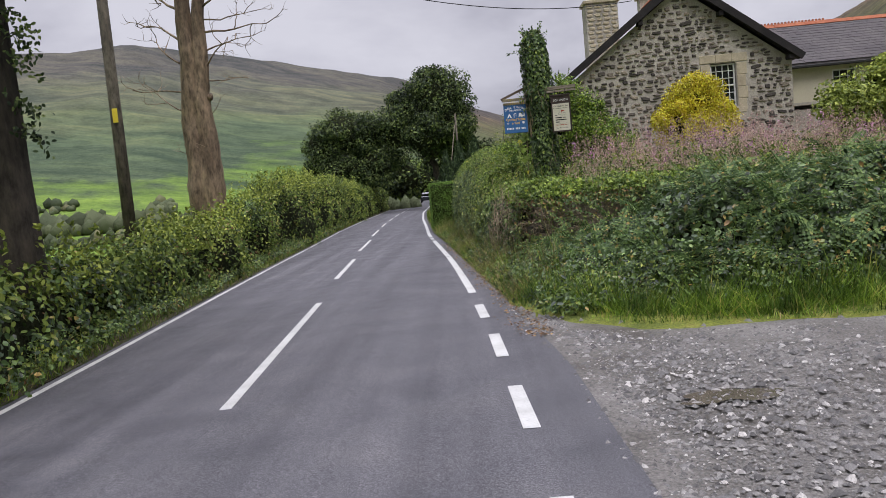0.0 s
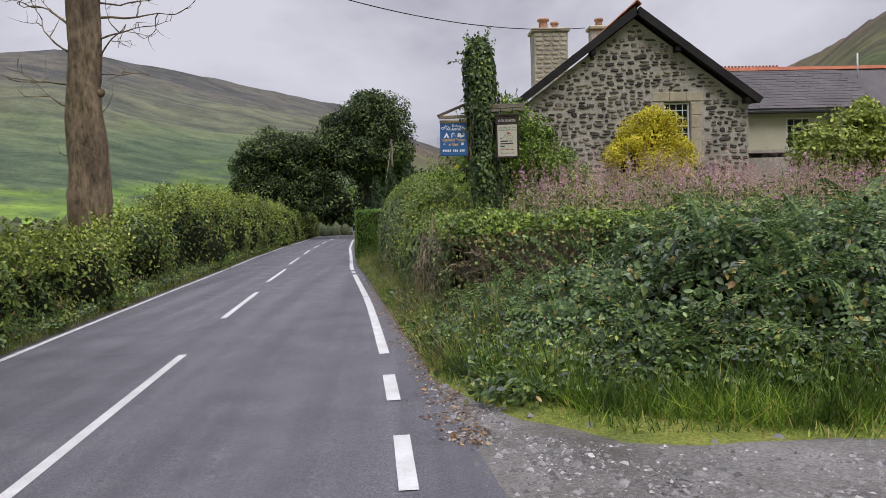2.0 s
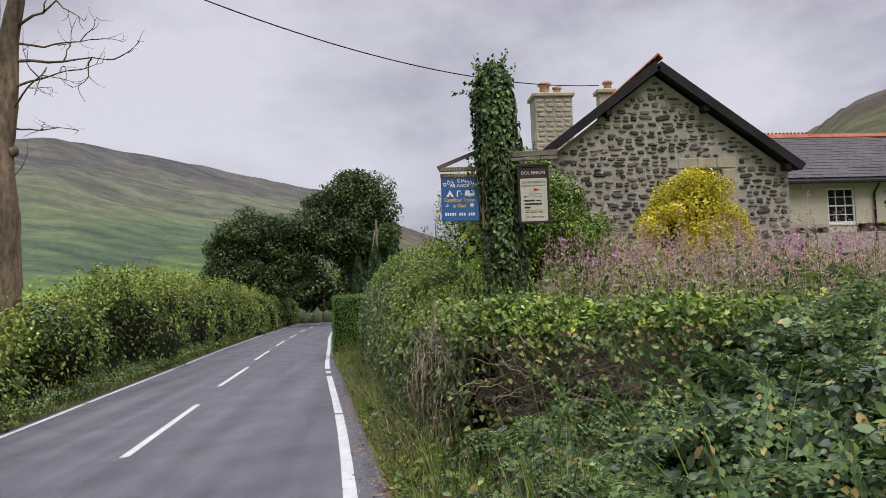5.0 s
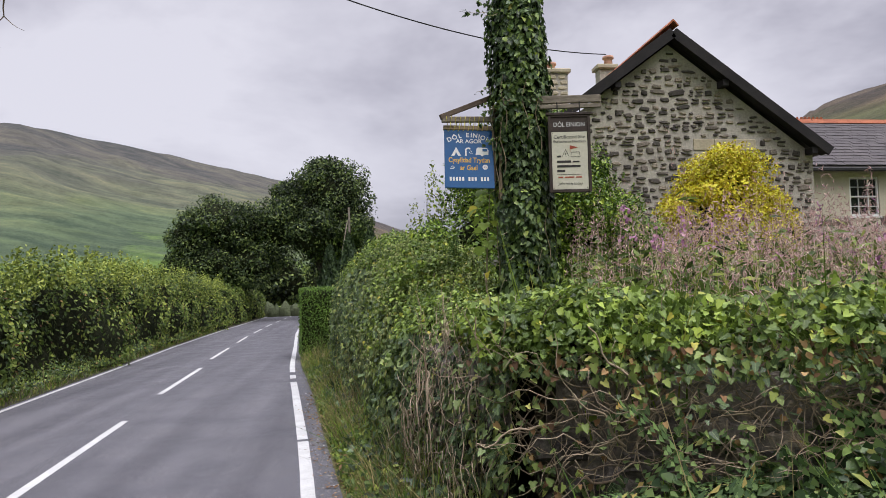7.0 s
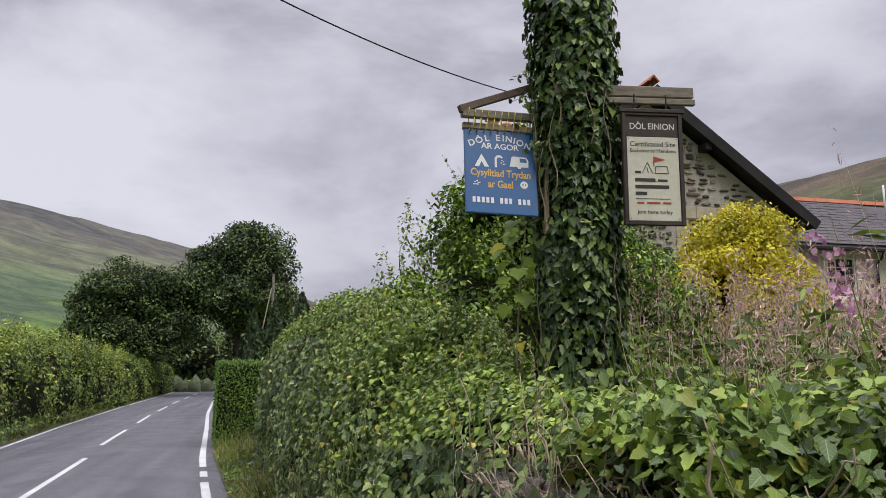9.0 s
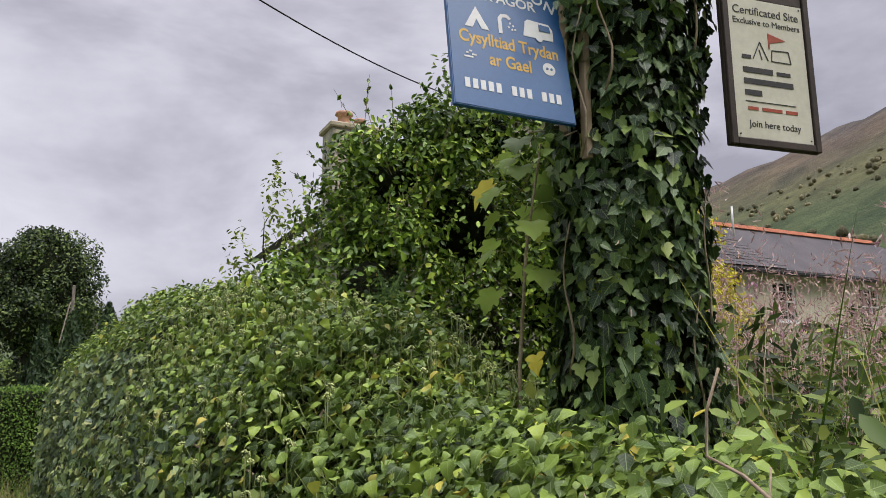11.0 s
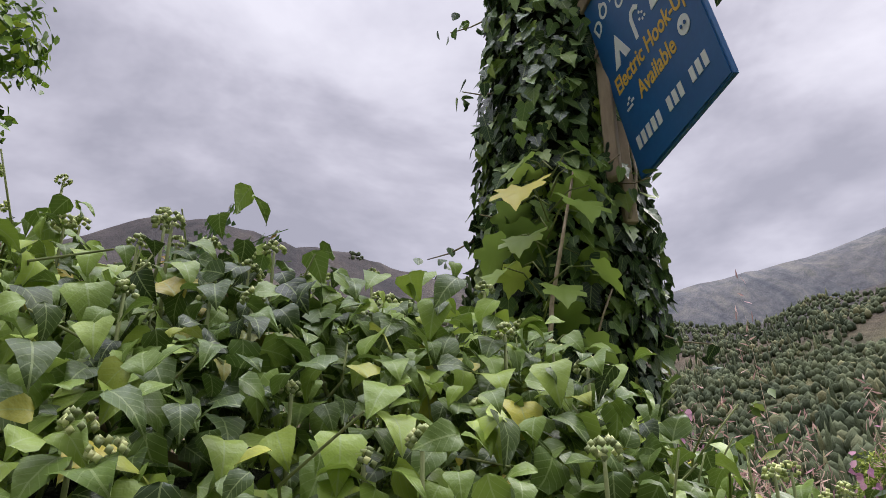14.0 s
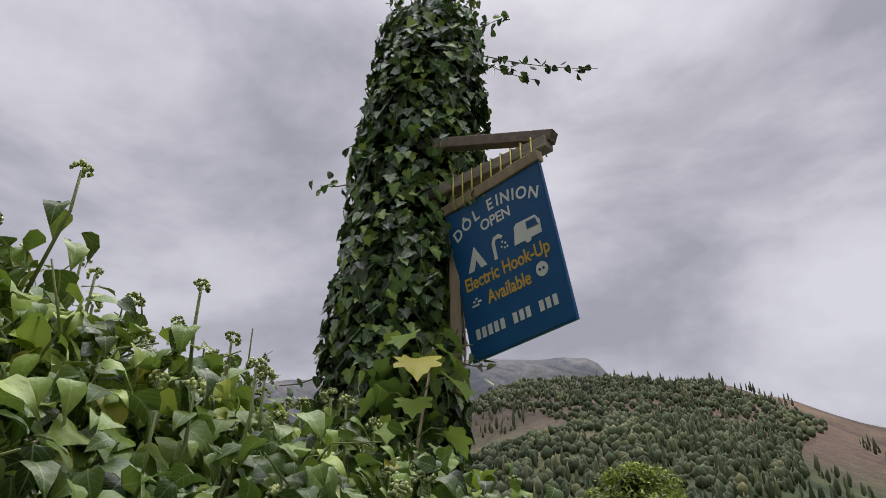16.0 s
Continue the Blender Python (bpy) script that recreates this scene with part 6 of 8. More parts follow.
for i in range(100):
    p, nn = P[i] + N[i] * rs.uniform(0.02, 0.12), N[i]
    a0 = rs.uniform(0, 6.28)
    for q in (-1.1, 0, 1.1):
        d = (math.cos(a0 + q), math.sin(a0 + q), -0.35)
        leaf_obj(BR[i % 3], bank, p + np.array(d) * 0.02, nn + rs.normal(size=3) * 0.25, d, rs.uniform(0.055, 0.08), "bramble_leaf")


def frond(rs, n=11):
    """A bracken frond along +y, arching: pinnae as slim toothed blades on both sides."""
    V, F = [], []
    L = 1.0
    for i in range(n):
        u = i / n
        y, z = u * L, 0.16 * math.sin(u * 2.2) - 0.24 * u * u
        w = 0.36 * (1 - u) ** 0.8 * (0.65 + 0.35 * min(1, u * 5))
        for sgn in (-1, 1):
            m_ = 3
            for j in range(m_):
                a, b = j / m_, (j + 1) / m_
                t0, t1 = 0.035 * (1 - a) ** 0.7, 0.012 * (1 - b)
                k = len(V)
                V += [(sgn * w * a, y + 0.12 * w * a, z - 0.06 * a), (sgn * w * (a + 0.1), y + 0.12 * w * a + t0 * 1.5, z - 0.06 * a), (sgn * w * (a + 0.14), y + 0.12 * w * a - t0 * 1.3, z - 0.06 * a), (sgn * w * b, y + 0.12 * w * b, z - 0.06 * b)]
                F += [(k, k + 1, k + 3), (k, k + 3, k + 2)]
    for i in range(n):
        u, v = i / n * L, (i + 1) / n * L
        za, zb = 0.16 * math.sin(u * 2.2) - 0.24 * u * u, 0.16 * math.sin(v * 2.2) - 0.24 * v * v
        k = len(V)
        V += [(-0.005, u, za), (0.005, u, za), (0.004, v, zb), (-0.004, v, zb)]
        F += [(k, k + 1, k + 2), (k, k + 2, k + 3)]
    return np.array(V, float), np.array(F)


FR = frond(rs)


def fronds(name, P, D, size, mat, parent, label=""):
    n = len(P)
    U = np.array([(0, 0, 1.0)]) + rs.normal(size=(n, 3)) * 0.25
    D = D / np.linalg.norm(D, axis=1, keepdims=True)
    X = np.cross(D, U)
    X /= np.linalg.norm(X, axis=1, keepdims=True)
    U = np.cross(X, D)
    tv, tf = FR
    V = P[:, None] + size[:, None, None] * (tv[None, :, 0:1] * X[:, None] + tv[None, :, 1:2] * D[:, None] + tv[None, :, 2:3] * U[:, None])
    return part(name, mesh_of(name, V.reshape(-1, 3), (tf[None] + (np.arange(n) * len(tv))[:, None, None]).reshape(-1, 3)), mat, parent, label, kind="stuff")


P, N = on_bank(1400, 13, 1.1)
k = P[:, 2] > 0.3
P, N = P[k], N[k]
a = rs.uniform(0, 6.28, len(P))
D = np.stack([np.cos(a) * 0.7, np.sin(a) * 0.7 - 0.45, rs.uniform(-0.25, 0.7, len(P))], 1)
fronds("bracken", P + np.array([0, -0.02, 0.03]), D, rs.uniform(0.32, 0.75, len(P)), M["bracken"], bank, "green bracken fronds")
# bare stalks and dead stems
bm = bmesh.new()
for i in range(60):
    p = P[i] + np.array([0, -0.03, 0])
    d = rs.normal(size=3) * np.array([0.6, 0.4, 0.5]) + np.array([0, -0.2, 0.3])
    tube(bm, [p - d * 0.1, p + d * 0.12, p + d * 0.3 + np.array([0, 0, -0.03])], [0.005, 0.004, 0.002], 5)
part("dead_growth", bm, M["stem"], bank, "bare dead bramble stems", smooth=True, kind="stuff")
# grass heads leaning out of the bank
P, N = on_bank(900, 12, 1.2)
k = P[:, 2] < 0.8
part("bank_grass", blades("bank_grass", P[k] - np.array([0, 0.05, 0.1]), 0.9, rs.uniform(0.2, 0.42, k.sum()), 0.011, 66), M["grass"], bank, kind="stuff")
# small fern on the ivy hedge
fern = thing("fern", "small fern growing out of the ivied wall top", "fern", at=(1.8, 20.72, 2.22))
fronds("frond", np.zeros((4, 3)), np.array([(0.1, -0.55, 0.8), (-0.25, -0.3, 0.9), (0.3, 0.1, 0.85), (-0.1, -0.75, 0.6)]), np.array([0.34, 0.3, 0.26, 0.28]), M["bracken"], fern)
for o in fern.children:
    o["kind"] = "part"

# ---- rosebay willowherb gone to seed ----
wh = thing("willowherb", "tall stand of pink rosebay willowherb going to seed", "wildflowers", kind="stuff")
rs = np.random.RandomState(300)
n = 1900
x = 2.5 + 11.5 * rs.rand(n) ** 0.9
y = rs.uniform(15.5, 22.5, n)
k = ~((x < 2.9) & (y < 17.5)) & ~((x < 4.8) & (y > 21.0)) & ~((x < 3.2) & (y > 18.6))
x, y = x[k], y[k]
gz = garden(x, y)
tz = np.interp(y, [14.5, 15.2, 16.5, 18, 20.5, 23], [1.8, 1.9, 2.08, 2.32, 2.64, 2.78]) + rs.normal(size=len(x)) * 0.22 + 0.22 * wave(np.stack([x, y, 0 * x], 1), 1.3, 304)
tz[x < 3.4] -= 0.15
bm_v, bm_f = [], []
hp, hn, lp, ln, fp, fn_ = [], [], [], [], [], []
for i in range(len(x)):
    h = tz[i] - gz[i]
    lean = rs.normal(size=2) * 0.09
    k = len(bm_v)
    for q in range(3):
        a = q * 2.094
        bm_v.append((x[i] + 0.006 * math.cos(a), y[i] + 0.006 * math.sin(a), gz[i]))
    bm_v.append((x[i] + lean[0] * h, y[i] + lean[1] * h, tz[i]))
    bm_f += [(k, k + 1, k + 3), (k + 1, k + 2, k + 3), (k + 2, k, k + 3)]
    mag = rs.rand() < 0.05
    for q in range(32):
        u = 0.58 + 0.42 * rs.rand()
        rad = 0.11 * (1.05 - u) / 0.47 + 0.015
        a = rs.uniform(0, 6.28)
        p = (x[i] + lean[0] * h * u + rad * math.cos(a), y[i] + lean[1] * h * u + rad * math.sin(a), gz[i] + h * u + 0.03)
        if mag and u > 0.78:
            fp.append(p), fn_.append((math.cos(a), math.sin(a), 0.3))
        else:
            hp.append(p), hn.append((math.cos(a), math.sin(a), 0.3))
    for q in range(18):
        u = 0.25 + 0.5 * rs.rand()
        a = rs.uniform(0, 6.28)
        lp.append((x[i] + lean[0] * h * u + 0.06 * math.cos(a), y[i] + lean[1] * h * u + 0.06 * math.sin(a), gz[i] + h * u))
        ln.append((math.cos(a), math.sin(a), 1.2))
part("stems", mesh_of("stems", bm_v, bm_f), M["stem"], wh)
part("seed_heads", scatter("seed_heads", SLIM, np.array(hp), np.array(hn), 0.06, 301, -0.5, 0.6, 0.6), M["pink"], wh, "faded pink seed pods and down")
part("blossom", scatter("blossom", OVAL, np.array(fp), np.array(fn_), 0.042, 302, 0, 0.6, 1.6), M["magenta"], wh, "magenta flowers still open")
part("leaves", scatter("leaves", SLIM, np.array(lp), np.array(ln), 0.16, 303, 0.1, 0.4), M["hedge"], wh)
# greenery under and between the stalks
rs = np.random.RandomState(305)
n = 16000
x = 1.9 + 12.5 * rs.rand(n)
y = rs.uniform(15.3, 24, n)
k = (np.hypot(x - 2.48, y - 19.6) > 0.6) | (y > 99)
x, y = x[k], y[k]
z = garden(x, y) + rs.rand(len(x)) ** 0.7 * np.interp(y, [14, 16, 24], [0.7, 0.8, 1.1])
gu = thing("garden_undergrowth", "rank green undergrowth filling the garden", "undergrowth", kind="stuff")
part("leaves", scatter("leaves", OVAL, np.stack([x, y, z], 1), np.stack([0 * x, -0.4 + 0 * x, 1 + 0 * x], 1), rs.uniform(0.06, 0.13, len(x)), 306, 0.2, 0.6), M["hedge"], gu)
part("grass", blades("grass", np.stack([x, y, garden(x, y)], 1)[::3], 0.3, 0.9, 0.012, 307), M["grass"], gu)

# ---- the ivy-clad post with its two signs ----
PX, PY = 2.5, 19.6
post = thing("ivied_post", "old timber post wrapped in a thick column of ivy", "post", at=(PX, PY, 0.7))
rs = np.random.RandomState(400)
bm = bmesh.new()
tube(bm, [(0.04, 0.16, -0.2), (-0.02, -0.08, 2.0), (-0.1, -0.22, 3.9)], [0.15, 0.14, 0.12], 12)
part("timber", bm, M["pole_wood"], post, smooth=True)


def lean(P):
    """The ivy column leans a little towards the oncoming lane; P local, z from the foot."""
    q = P[:, 2] - 1.3
    return P + np.stack([-0.042 * q, -0.085 * q, 0 * q], 1)


def post_r(z):
    return np.interp(z, [0.9, 1.6, 2.2, 3.2, 4.1, 4.7, 5.0, 5.16], [0.37, 0.34, 0.29, 0.275, 0.29, 0.285, 0.25, 0.1])


def post_fn(u, v):
    a, z = u * 2 * np.pi, 0.9 + v * 4.22
    r = post_r(z) * 0.86
    P = np.stack([r * np.cos(a), r * np.sin(a), z - 0.7], 1)
    return lean(P + np.stack([np.cos(a), np.sin(a), 0 * a], 1) * (wave(P, 5, 71) * 0.03)[:, None])


# near-black sleeve under the leaves, painted as the shade between them
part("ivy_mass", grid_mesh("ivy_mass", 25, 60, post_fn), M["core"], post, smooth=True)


def post_points(n, z0, z1, out, seed):
    rs = np.random.RandomState(seed)
    z = rs.uniform(z0, z1, n)
    a = rs.uniform(0, 2 * np.pi, n)
    P = np.stack([np.cos(a), np.sin(a), 0 * a], 1)
    Q = np.stack([np.cos(a), np.sin(a), z], 1)
    r = post_r(z) + wave(Q, 4, 71) * 0.035 + out * (rs.rand(n) - 0.55)
    return lean(P * r[:, None] + np.stack([0 * z, 0 * z, z - 0.7], 1)), P


P, N = post_points(11500, 0.95, 5.2, 0.12, 401)
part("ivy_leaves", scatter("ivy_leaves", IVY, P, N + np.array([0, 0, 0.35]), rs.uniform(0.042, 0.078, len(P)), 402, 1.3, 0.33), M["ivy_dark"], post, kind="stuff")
P, N = post_points(420, 2.0, 4.8, 0.08, 403)
for i in range(300):
    leaf_obj(SIDES[i % 4], post, Vector(P[i] + N[i] * 0.015) + Vector((PX, PY, 0.7)), N[i] + rs.normal(size=3) * 0.25 + np.array([0, 0, 0.35]), rs.normal(size=3) * 0.5 - np.array([0, 0, 1.2]), rs.uniform(0.06, 0.095))
# bright scattered leaves and one yellowed
P, N = post_points(330, 1.2, 4.95, 0.05, 404)
part("pale_leaves", scatter("pale_leaves", IVY, P + N * 0.02, N, 0.075, 405, 1.2, 0.35), M["ivy_top"], post, "fresh pale ivy leaves", kind="stuff")
yl = blade_mesh("yellow_leaf", IVY, M["yellow_leaf"], 0.3, 3)
leaf_obj(yl, post, (2.31 - 0.26, 19.69 - 0.02, 1.99), (-0.8, -0.4, 0.4), (0.2, -0.2, -1), 0.1, "yellow_leaf")
leaf_obj(yl, post, (2.21, 19.56, 4.45), (-0.6, 0.7, 0.3), (0.2, 0.2, -1), 0.09, "yellow_leaf")
# tuft of thin shoots on the top, and trailing sprays
bm = bmesh.new()
tp, tn = [], []
for i in range(34):
    a = rs.uniform(0, 6.28)
    d = np.array([math.cos(a) * rs.uniform(0.2, 0.9), math.sin(a) * rs.uniform(0.2, 0.9), rs.uniform(0.6, 1.2)])
    L = rs.uniform(0.15, 0.4)
    o = np.array([0.1 * math.cos(a) - 0.12, 0.1 * math.sin(a) - 0.26, 4.28])
    tube(bm, [o, o + d * L * 0.5, o + d * L + np.array([0, 0, -0.04])], [0.005, 0.004, 0.002], 5)
    for q in range(14):
        tp.append(o + d * L * (0.2 + 0.8 * rs.rand()) + rs.normal(size=3) * 0.03)
        tn.append(rs.normal(size=3) + np.array([0, 0, 0.3]))
for ox, oy, dx, dy, L, dz in ((-0.1, -0.35, -0.12, -0.05, 0.62, 0.95), (-0.1, -0.3, 0.05, 0.0, 0.5, 1.0), (-0.25, -0.4, -0.74, -0.58, 0.8, -0.5), (-0.25, -0.4, -0.6, -0.65, 0.5, -0.75), (-0.22, -0.3, -0.9, -0.3, 0.42, 0.1)):
    o = np.array([ox, oy + 0.06, 4.2])
    pts = [o + np.array([dx, dy, dz * (1 - 0.4 * u)]) * L * u for u in np.linspace(0, 1, 7)]
    tube(bm, pts, np.linspace(0.004, 0.0015, 7), 5)
    for q in range(26):
        u = rs.rand()
        tp.append(o + np.array([dx, dy, dz * (1 - 0.4 * u)]) * L * u + rs.normal(size=3) * 0.018)
        tn.append(rs.normal(size=3))
for i in range(16):
    a, z = rs.uniform(1.2, 4.2), rs.uniform(1.4, 3.4)
    o = lean(np.array([[math.cos(a) * 0.31, math.sin(a) * 0.31, z]]))[0]
    d = np.array([math.cos(a), math.sin(a), -0.5])
    pts = [o, o + d * 0.1, o + d * 0.18 + np.array([0, 0, 0.02])]
    tube(bm, pts, [0.004, 0.003, 0.002], 5)
    for q in range(9):
        tp.append(o + d * 0.2 * rs.rand() + rs.normal(size=3) * 0.025)
        tn.append(rs.normal(size=3) + d)
part("twig_tuft", bm, M["stem"], post, "thin ivy shoots sticking out", smooth=True, kind="stuff")
part("twig_leaves", scatter("twig_leaves", IVY_OLD, np.array(tp), np.array(tn), 0.05, 406, 0.2, 0.5), M["ivy_dark"], post, kind="stuff")
bm = bmesh.new()
for i in range(10):
    a = rs.uniform(2.4, 5.6)
    z = rs.uniform(0.8, 3.0)
    pts = lean(np.array([[math.cos(a + 0.1 * math.sin(q)) * 0.335, math.sin(a + 0.1 * math.sin(q)) * 0.335, z + 0.09 * q] for q in range(8)]))
    tube(bm, pts, np.linspace(0.006, 0.003, 8), 5)
part("stem_tangle", bm, M["stem"], post, "pale climbing stems on the ivy column", smooth=True, kind="stuff")


def letters(body, size, mat, parent, at, name="lettering", align="CENTER", label="", turn=0.0, squash=1.0, bold=0.0):
    """Raised lettering from the built-in font, facing -y, on the given spot of its board."""
    cu = bpy.data.curves.new("text", "FONT")
    cu.body, cu.size, cu.extrude, cu.align_x, cu.offset = body, size, 0.0012, align, bold
    ob = new("text", cu)
    bpy.context.view_layer.update()
    me = bpy.data.meshes.new_from_object(ob.evaluated_get(bpy.context.evaluated_depsgraph_get()))
    bpy.data.objects.remove(ob)
    me.transform(Matrix.Translation(at) @ Euler((radians(90), 0, 0)).to_matrix().to_4x4() @ Euler((0, 0, turn)).to_matrix().to_4x4() @ Matrix.Diagonal((squash, 1, 1, 1)))
    return part(name, me, mat, parent, label)


def plate(poly, y, mat, parent, name, label="", depth=0.002):
    """A flat painted shape on a board, from its (x, z) outline."""
    bm = bmesh.new()
    f = bm.faces.new([bm.verts.new((x, y, z)) for x, z in poly])
    g = bmesh.ops.extrude_face_region(bm, geom=[f])
    bmesh.ops.translate(bm, vec=(0, -depth, 0), verts=[v for v in g["geom"] if isinstance(v, bmesh.types.BMVert)])
    bmesh.ops.recalc_face_normals(bm, faces=bm.faces)
    return part(name, bm, mat, parent, label)


def ring(cx, cz, r, n=20, sx=1.0, a0=0.0, a1=math.tau):
    return [(cx + sx * r * math.cos(a0 + (a1 - a0) * i / n), cz + r * math.sin(a0 + (a1 - a0) * i / n)) for i in range(n if a1 - a0 > 6.2 else n + 1)]


def sign_face(board, parent_y, lines, W, H):
    """One painted face of the blue board. Local: x right, z up, faces -y; origin at the board's middle."""
    y = parent_y
    top, amber_1, amber_2 = lines
    word = "D\u00d4L EINION"
    adv = [0.45 if ch in "I " else 1.0 for ch in word]
    for i, ch in enumerate(word):
        if ch == " ":
            continue
        u = (sum(adv[:i]) + adv[i] / 2) / sum(adv) * 1.08 - 0.54
        letters(ch, 0.072, M["white_sign"], board, (u * 0.44, y, H * 0.5 - 0.09 - 0.24 * u * u), turn=-u * 0.85, bold=0.0014)
    letters(top, 0.066, M["white_sign"], board, (0.0, y, H * 0.5 - 0.162), bold=0.0012)
    # tent, shower and caravan
    plate([(-0.2, 0.03), (-0.145, 0.135), (-0.09, 0.03), (-0.125, 0.03), (-0.145, 0.075), (-0.165, 0.03)], y, M["white_sign"], board, "tent_symbol")
    pipe = [(-0.045, 0.03), (-0.045, 0.105), (-0.03, 0.128), (0.0, 0.132), (0.02, 0.115)]
    inner = [(0.008, 0.105), (-0.004, 0.115), (-0.022, 0.112), (-0.028, 0.098), (-0.028, 0.03)]
    plate(pipe + inner, y, M["white_sign"], board, "shower_symbol")
    for k, (dx, dz) in enumerate(((0.012, 0.09), (0.026, 0.08), (0.004, 0.07), (0.02, 0.06), (0.034, 0.062))):
        plate(ring(dx, dz, 0.005, 6), y, M["white_sign"], board, "shower_drop")
    plate([(0.07, 0.045), (0.215, 0.045), (0.218, 0.1), (0.2, 0.128), (0.1, 0.132), (0.085, 0.12), (0.08, 0.09)], y, M["white_sign"], board, "caravan_symbol")
    plate([(0.15, 0.085), (0.205, 0.085), (0.2, 0.115), (0.15, 0.117)], y - 0.003, M["blue"], board, "caravan_window")
    plate(ring(0.145, 0.045, 0.017, 14), y - 0.003, M["white_sign"], board, "caravan_wheel")
    letters(amber_1, 0.082, M["amber"], board, (0.0, y, -0.045), squash=0.8, bold=0.0014)
    letters(amber_2, 0.082, M["amber"], board, (-0.005, y, -0.135), squash=0.8, bold=0.0014)
    plate(ring(0.175, -0.1, 0.03, 18), y, M["white_sign"], board, "socket_symbol")
    for dx in (-0.01, 0.01):
        plate(ring(0.175 + dx, -0.1, 0.006, 8), y - 0.003, M["blue"], board, "socket_hole")
    for k, (dx, dz, w) in enumerate(((-0.2, -0.1, 0.012), (-0.195, -0.118, 0.04), (-0.185, -0.09, 0.012), (-0.17, -0.105, 0.02))):
        plate([(dx - w / 2, dz - 0.004), (dx + w / 2, dz - 0.004), (dx + w / 2, dz + 0.004), (dx - w / 2, dz + 0.004)], y, M["white_sign"], board, "plug_symbol")
    # the line of figures, kept as bars
    for k in range(13):
        if k not in (5, 9):
            x0 = -0.222 + k * 0.0345
            plate([(x0, -0.262), (x0 + 0.022, -0.262), (x0 + 0.022, -0.218), (x0, -0.218)], y, M["white_sign"], board, "figure_bar")


SW, SH = 0.55, 0.69
blue = thing("hanging_sign", "blue campsite sign hanging from a timber arm", "sign", at=(0, 0, 0))
blue.matrix_world = pose(1.832, 19.47, 3.245, -11, 1.2, -2)
bm = boxed(-SW / 2, SW / 2, -0.009, 0.009, -SH / 2, SH / 2, bev=0.002)
board = part("board", bm, M["blue"], blue)
part("top_rail", boxed(-SW / 2 - 0.008, SW / 2 + 0.008, -0.022, 0.022, SH / 2 - 0.005, SH / 2 + 0.045, bev=0.004), M["batten"], blue, "weathered wooden top rail")
front = part("welsh_face", boxed(-SW / 2 + 0.006, SW / 2 - 0.006, -0.0115, -0.0092, -SH / 2 + 0.006, SH / 2 - 0.006), M["blue"], blue)
sign_face(front, -0.0117, ("AR AGOR", "Cysylltiad Trydan", "ar Gael"), SW, SH)
back = part("english_face", boxed(-SW / 2 + 0.006, SW / 2 - 0.006, -0.0115, -0.0092, -SH / 2 + 0.006, SH / 2 - 0.006), M["blue"], blue)
sign_face(back, -0.0117, ("OPEN", "Electric Hook-Up", "Available"), SW, SH)
back.rotation_euler = (0, 0, math.pi)

bracket = thing("sign_bracket", "weathered timber arms carrying both hanging signs", "bracket", at=(PX, PY, 3.6))


def local_bar(name, a, b, w, h, mat, label=""):
    o = Vector((PX, PY, 3.6))
    return part(name, bar(Vector(a) - o, Vector(b) - o, w, h), mat, bracket, label)


local_bar("hanging_beam", (1.54, 19.5, 3.69), (2.6, 19.58, 3.72), 0.06, 0.06, M["beam"])
local_bar("brace", (1.52, 19.49, 3.715), (2.35, 19.6, 4.06), 0.05, 0.055, M["brace"], "brown diagonal brace")
local_bar("cross_arm", (2.18, 19.22, 3.83), (3.24, 19.12, 3.85), 0.045, 0.08, M["beam"])
local_bar("cross_arm", (2.5, 19.17, 3.755), (3.24, 19.1, 3.77), 0.04, 0.045, M["beam"])
local_bar("batten", (2.13, 19.47, 3.85), (2.11, 19.49, 2.9), 0.045, 0.035, M["batten"], "tan upright batten on the post")
local_bar("batten", (2.18, 19.42, 3.75), (2.17, 19.42, 2.78), 0.045, 0.03, M["batten"], "tan upright batten on the post")
# yellow cord wound round the beam and the sign's top rail
o = np.array([PX, PY, 3.6])
for i in range(9):
    bm = bmesh.new()
    x0 = 1.58 + i * 0.053
    yb = 19.5 + (x0 - 1.5) * 0.07
    loop = [(x0, yb - 0.035, 3.655), (x0 + 0.012, yb - 0.037, 3.725), (x0 + 0.024, yb + 0.036, 3.728), (x0 + 0.026, yb + 0.036, 3.63), (x0 + 0.03, yb + 0.02, 3.565), (x0 + 0.045, yb - 0.03, 3.575), (x0 + 0.053, yb - 0.035, 3.655)]
    tube(bm, [np.array(p) - o for p in loop], [0.004] * len(loop), 5)
    part("cord_loop", bm, M["cord"], bracket, "yellow binding cord", smooth=True)

# the framed ivory sign
white = thing("framed_sign", "ivory campsite sign in a dark brown frame", "sign")
white.matrix_world = pose(2.865, 19.08, 3.23, 0, 0, -8)
W2, H2 = 0.45, 0.835
part("backing", boxed(-W2 / 2, W2 / 2, -0.012, 0.012, -H2 / 2, H2 / 2, bev=0.003), M["brown_wood"], white)
for x0, x1, z0, z1 in ((-W2 / 2, -W2 / 2 + 0.03, -H2 / 2, H2 / 2), (W2 / 2 - 0.03, W2 / 2, -H2 / 2, H2 / 2), (-W2 / 2 + 0.031, W2 / 2 - 0.031, -H2 / 2, -H2 / 2 + 0.03), (-W2 / 2 + 0.031, W2 / 2 - 0.031, H2 / 2 - 0.02, H2 / 2)):
    part("frame_rail", boxed(x0, x1, -0.028, -0.0125, z0, z1, bev=0.003), M["brown_wood"], white)
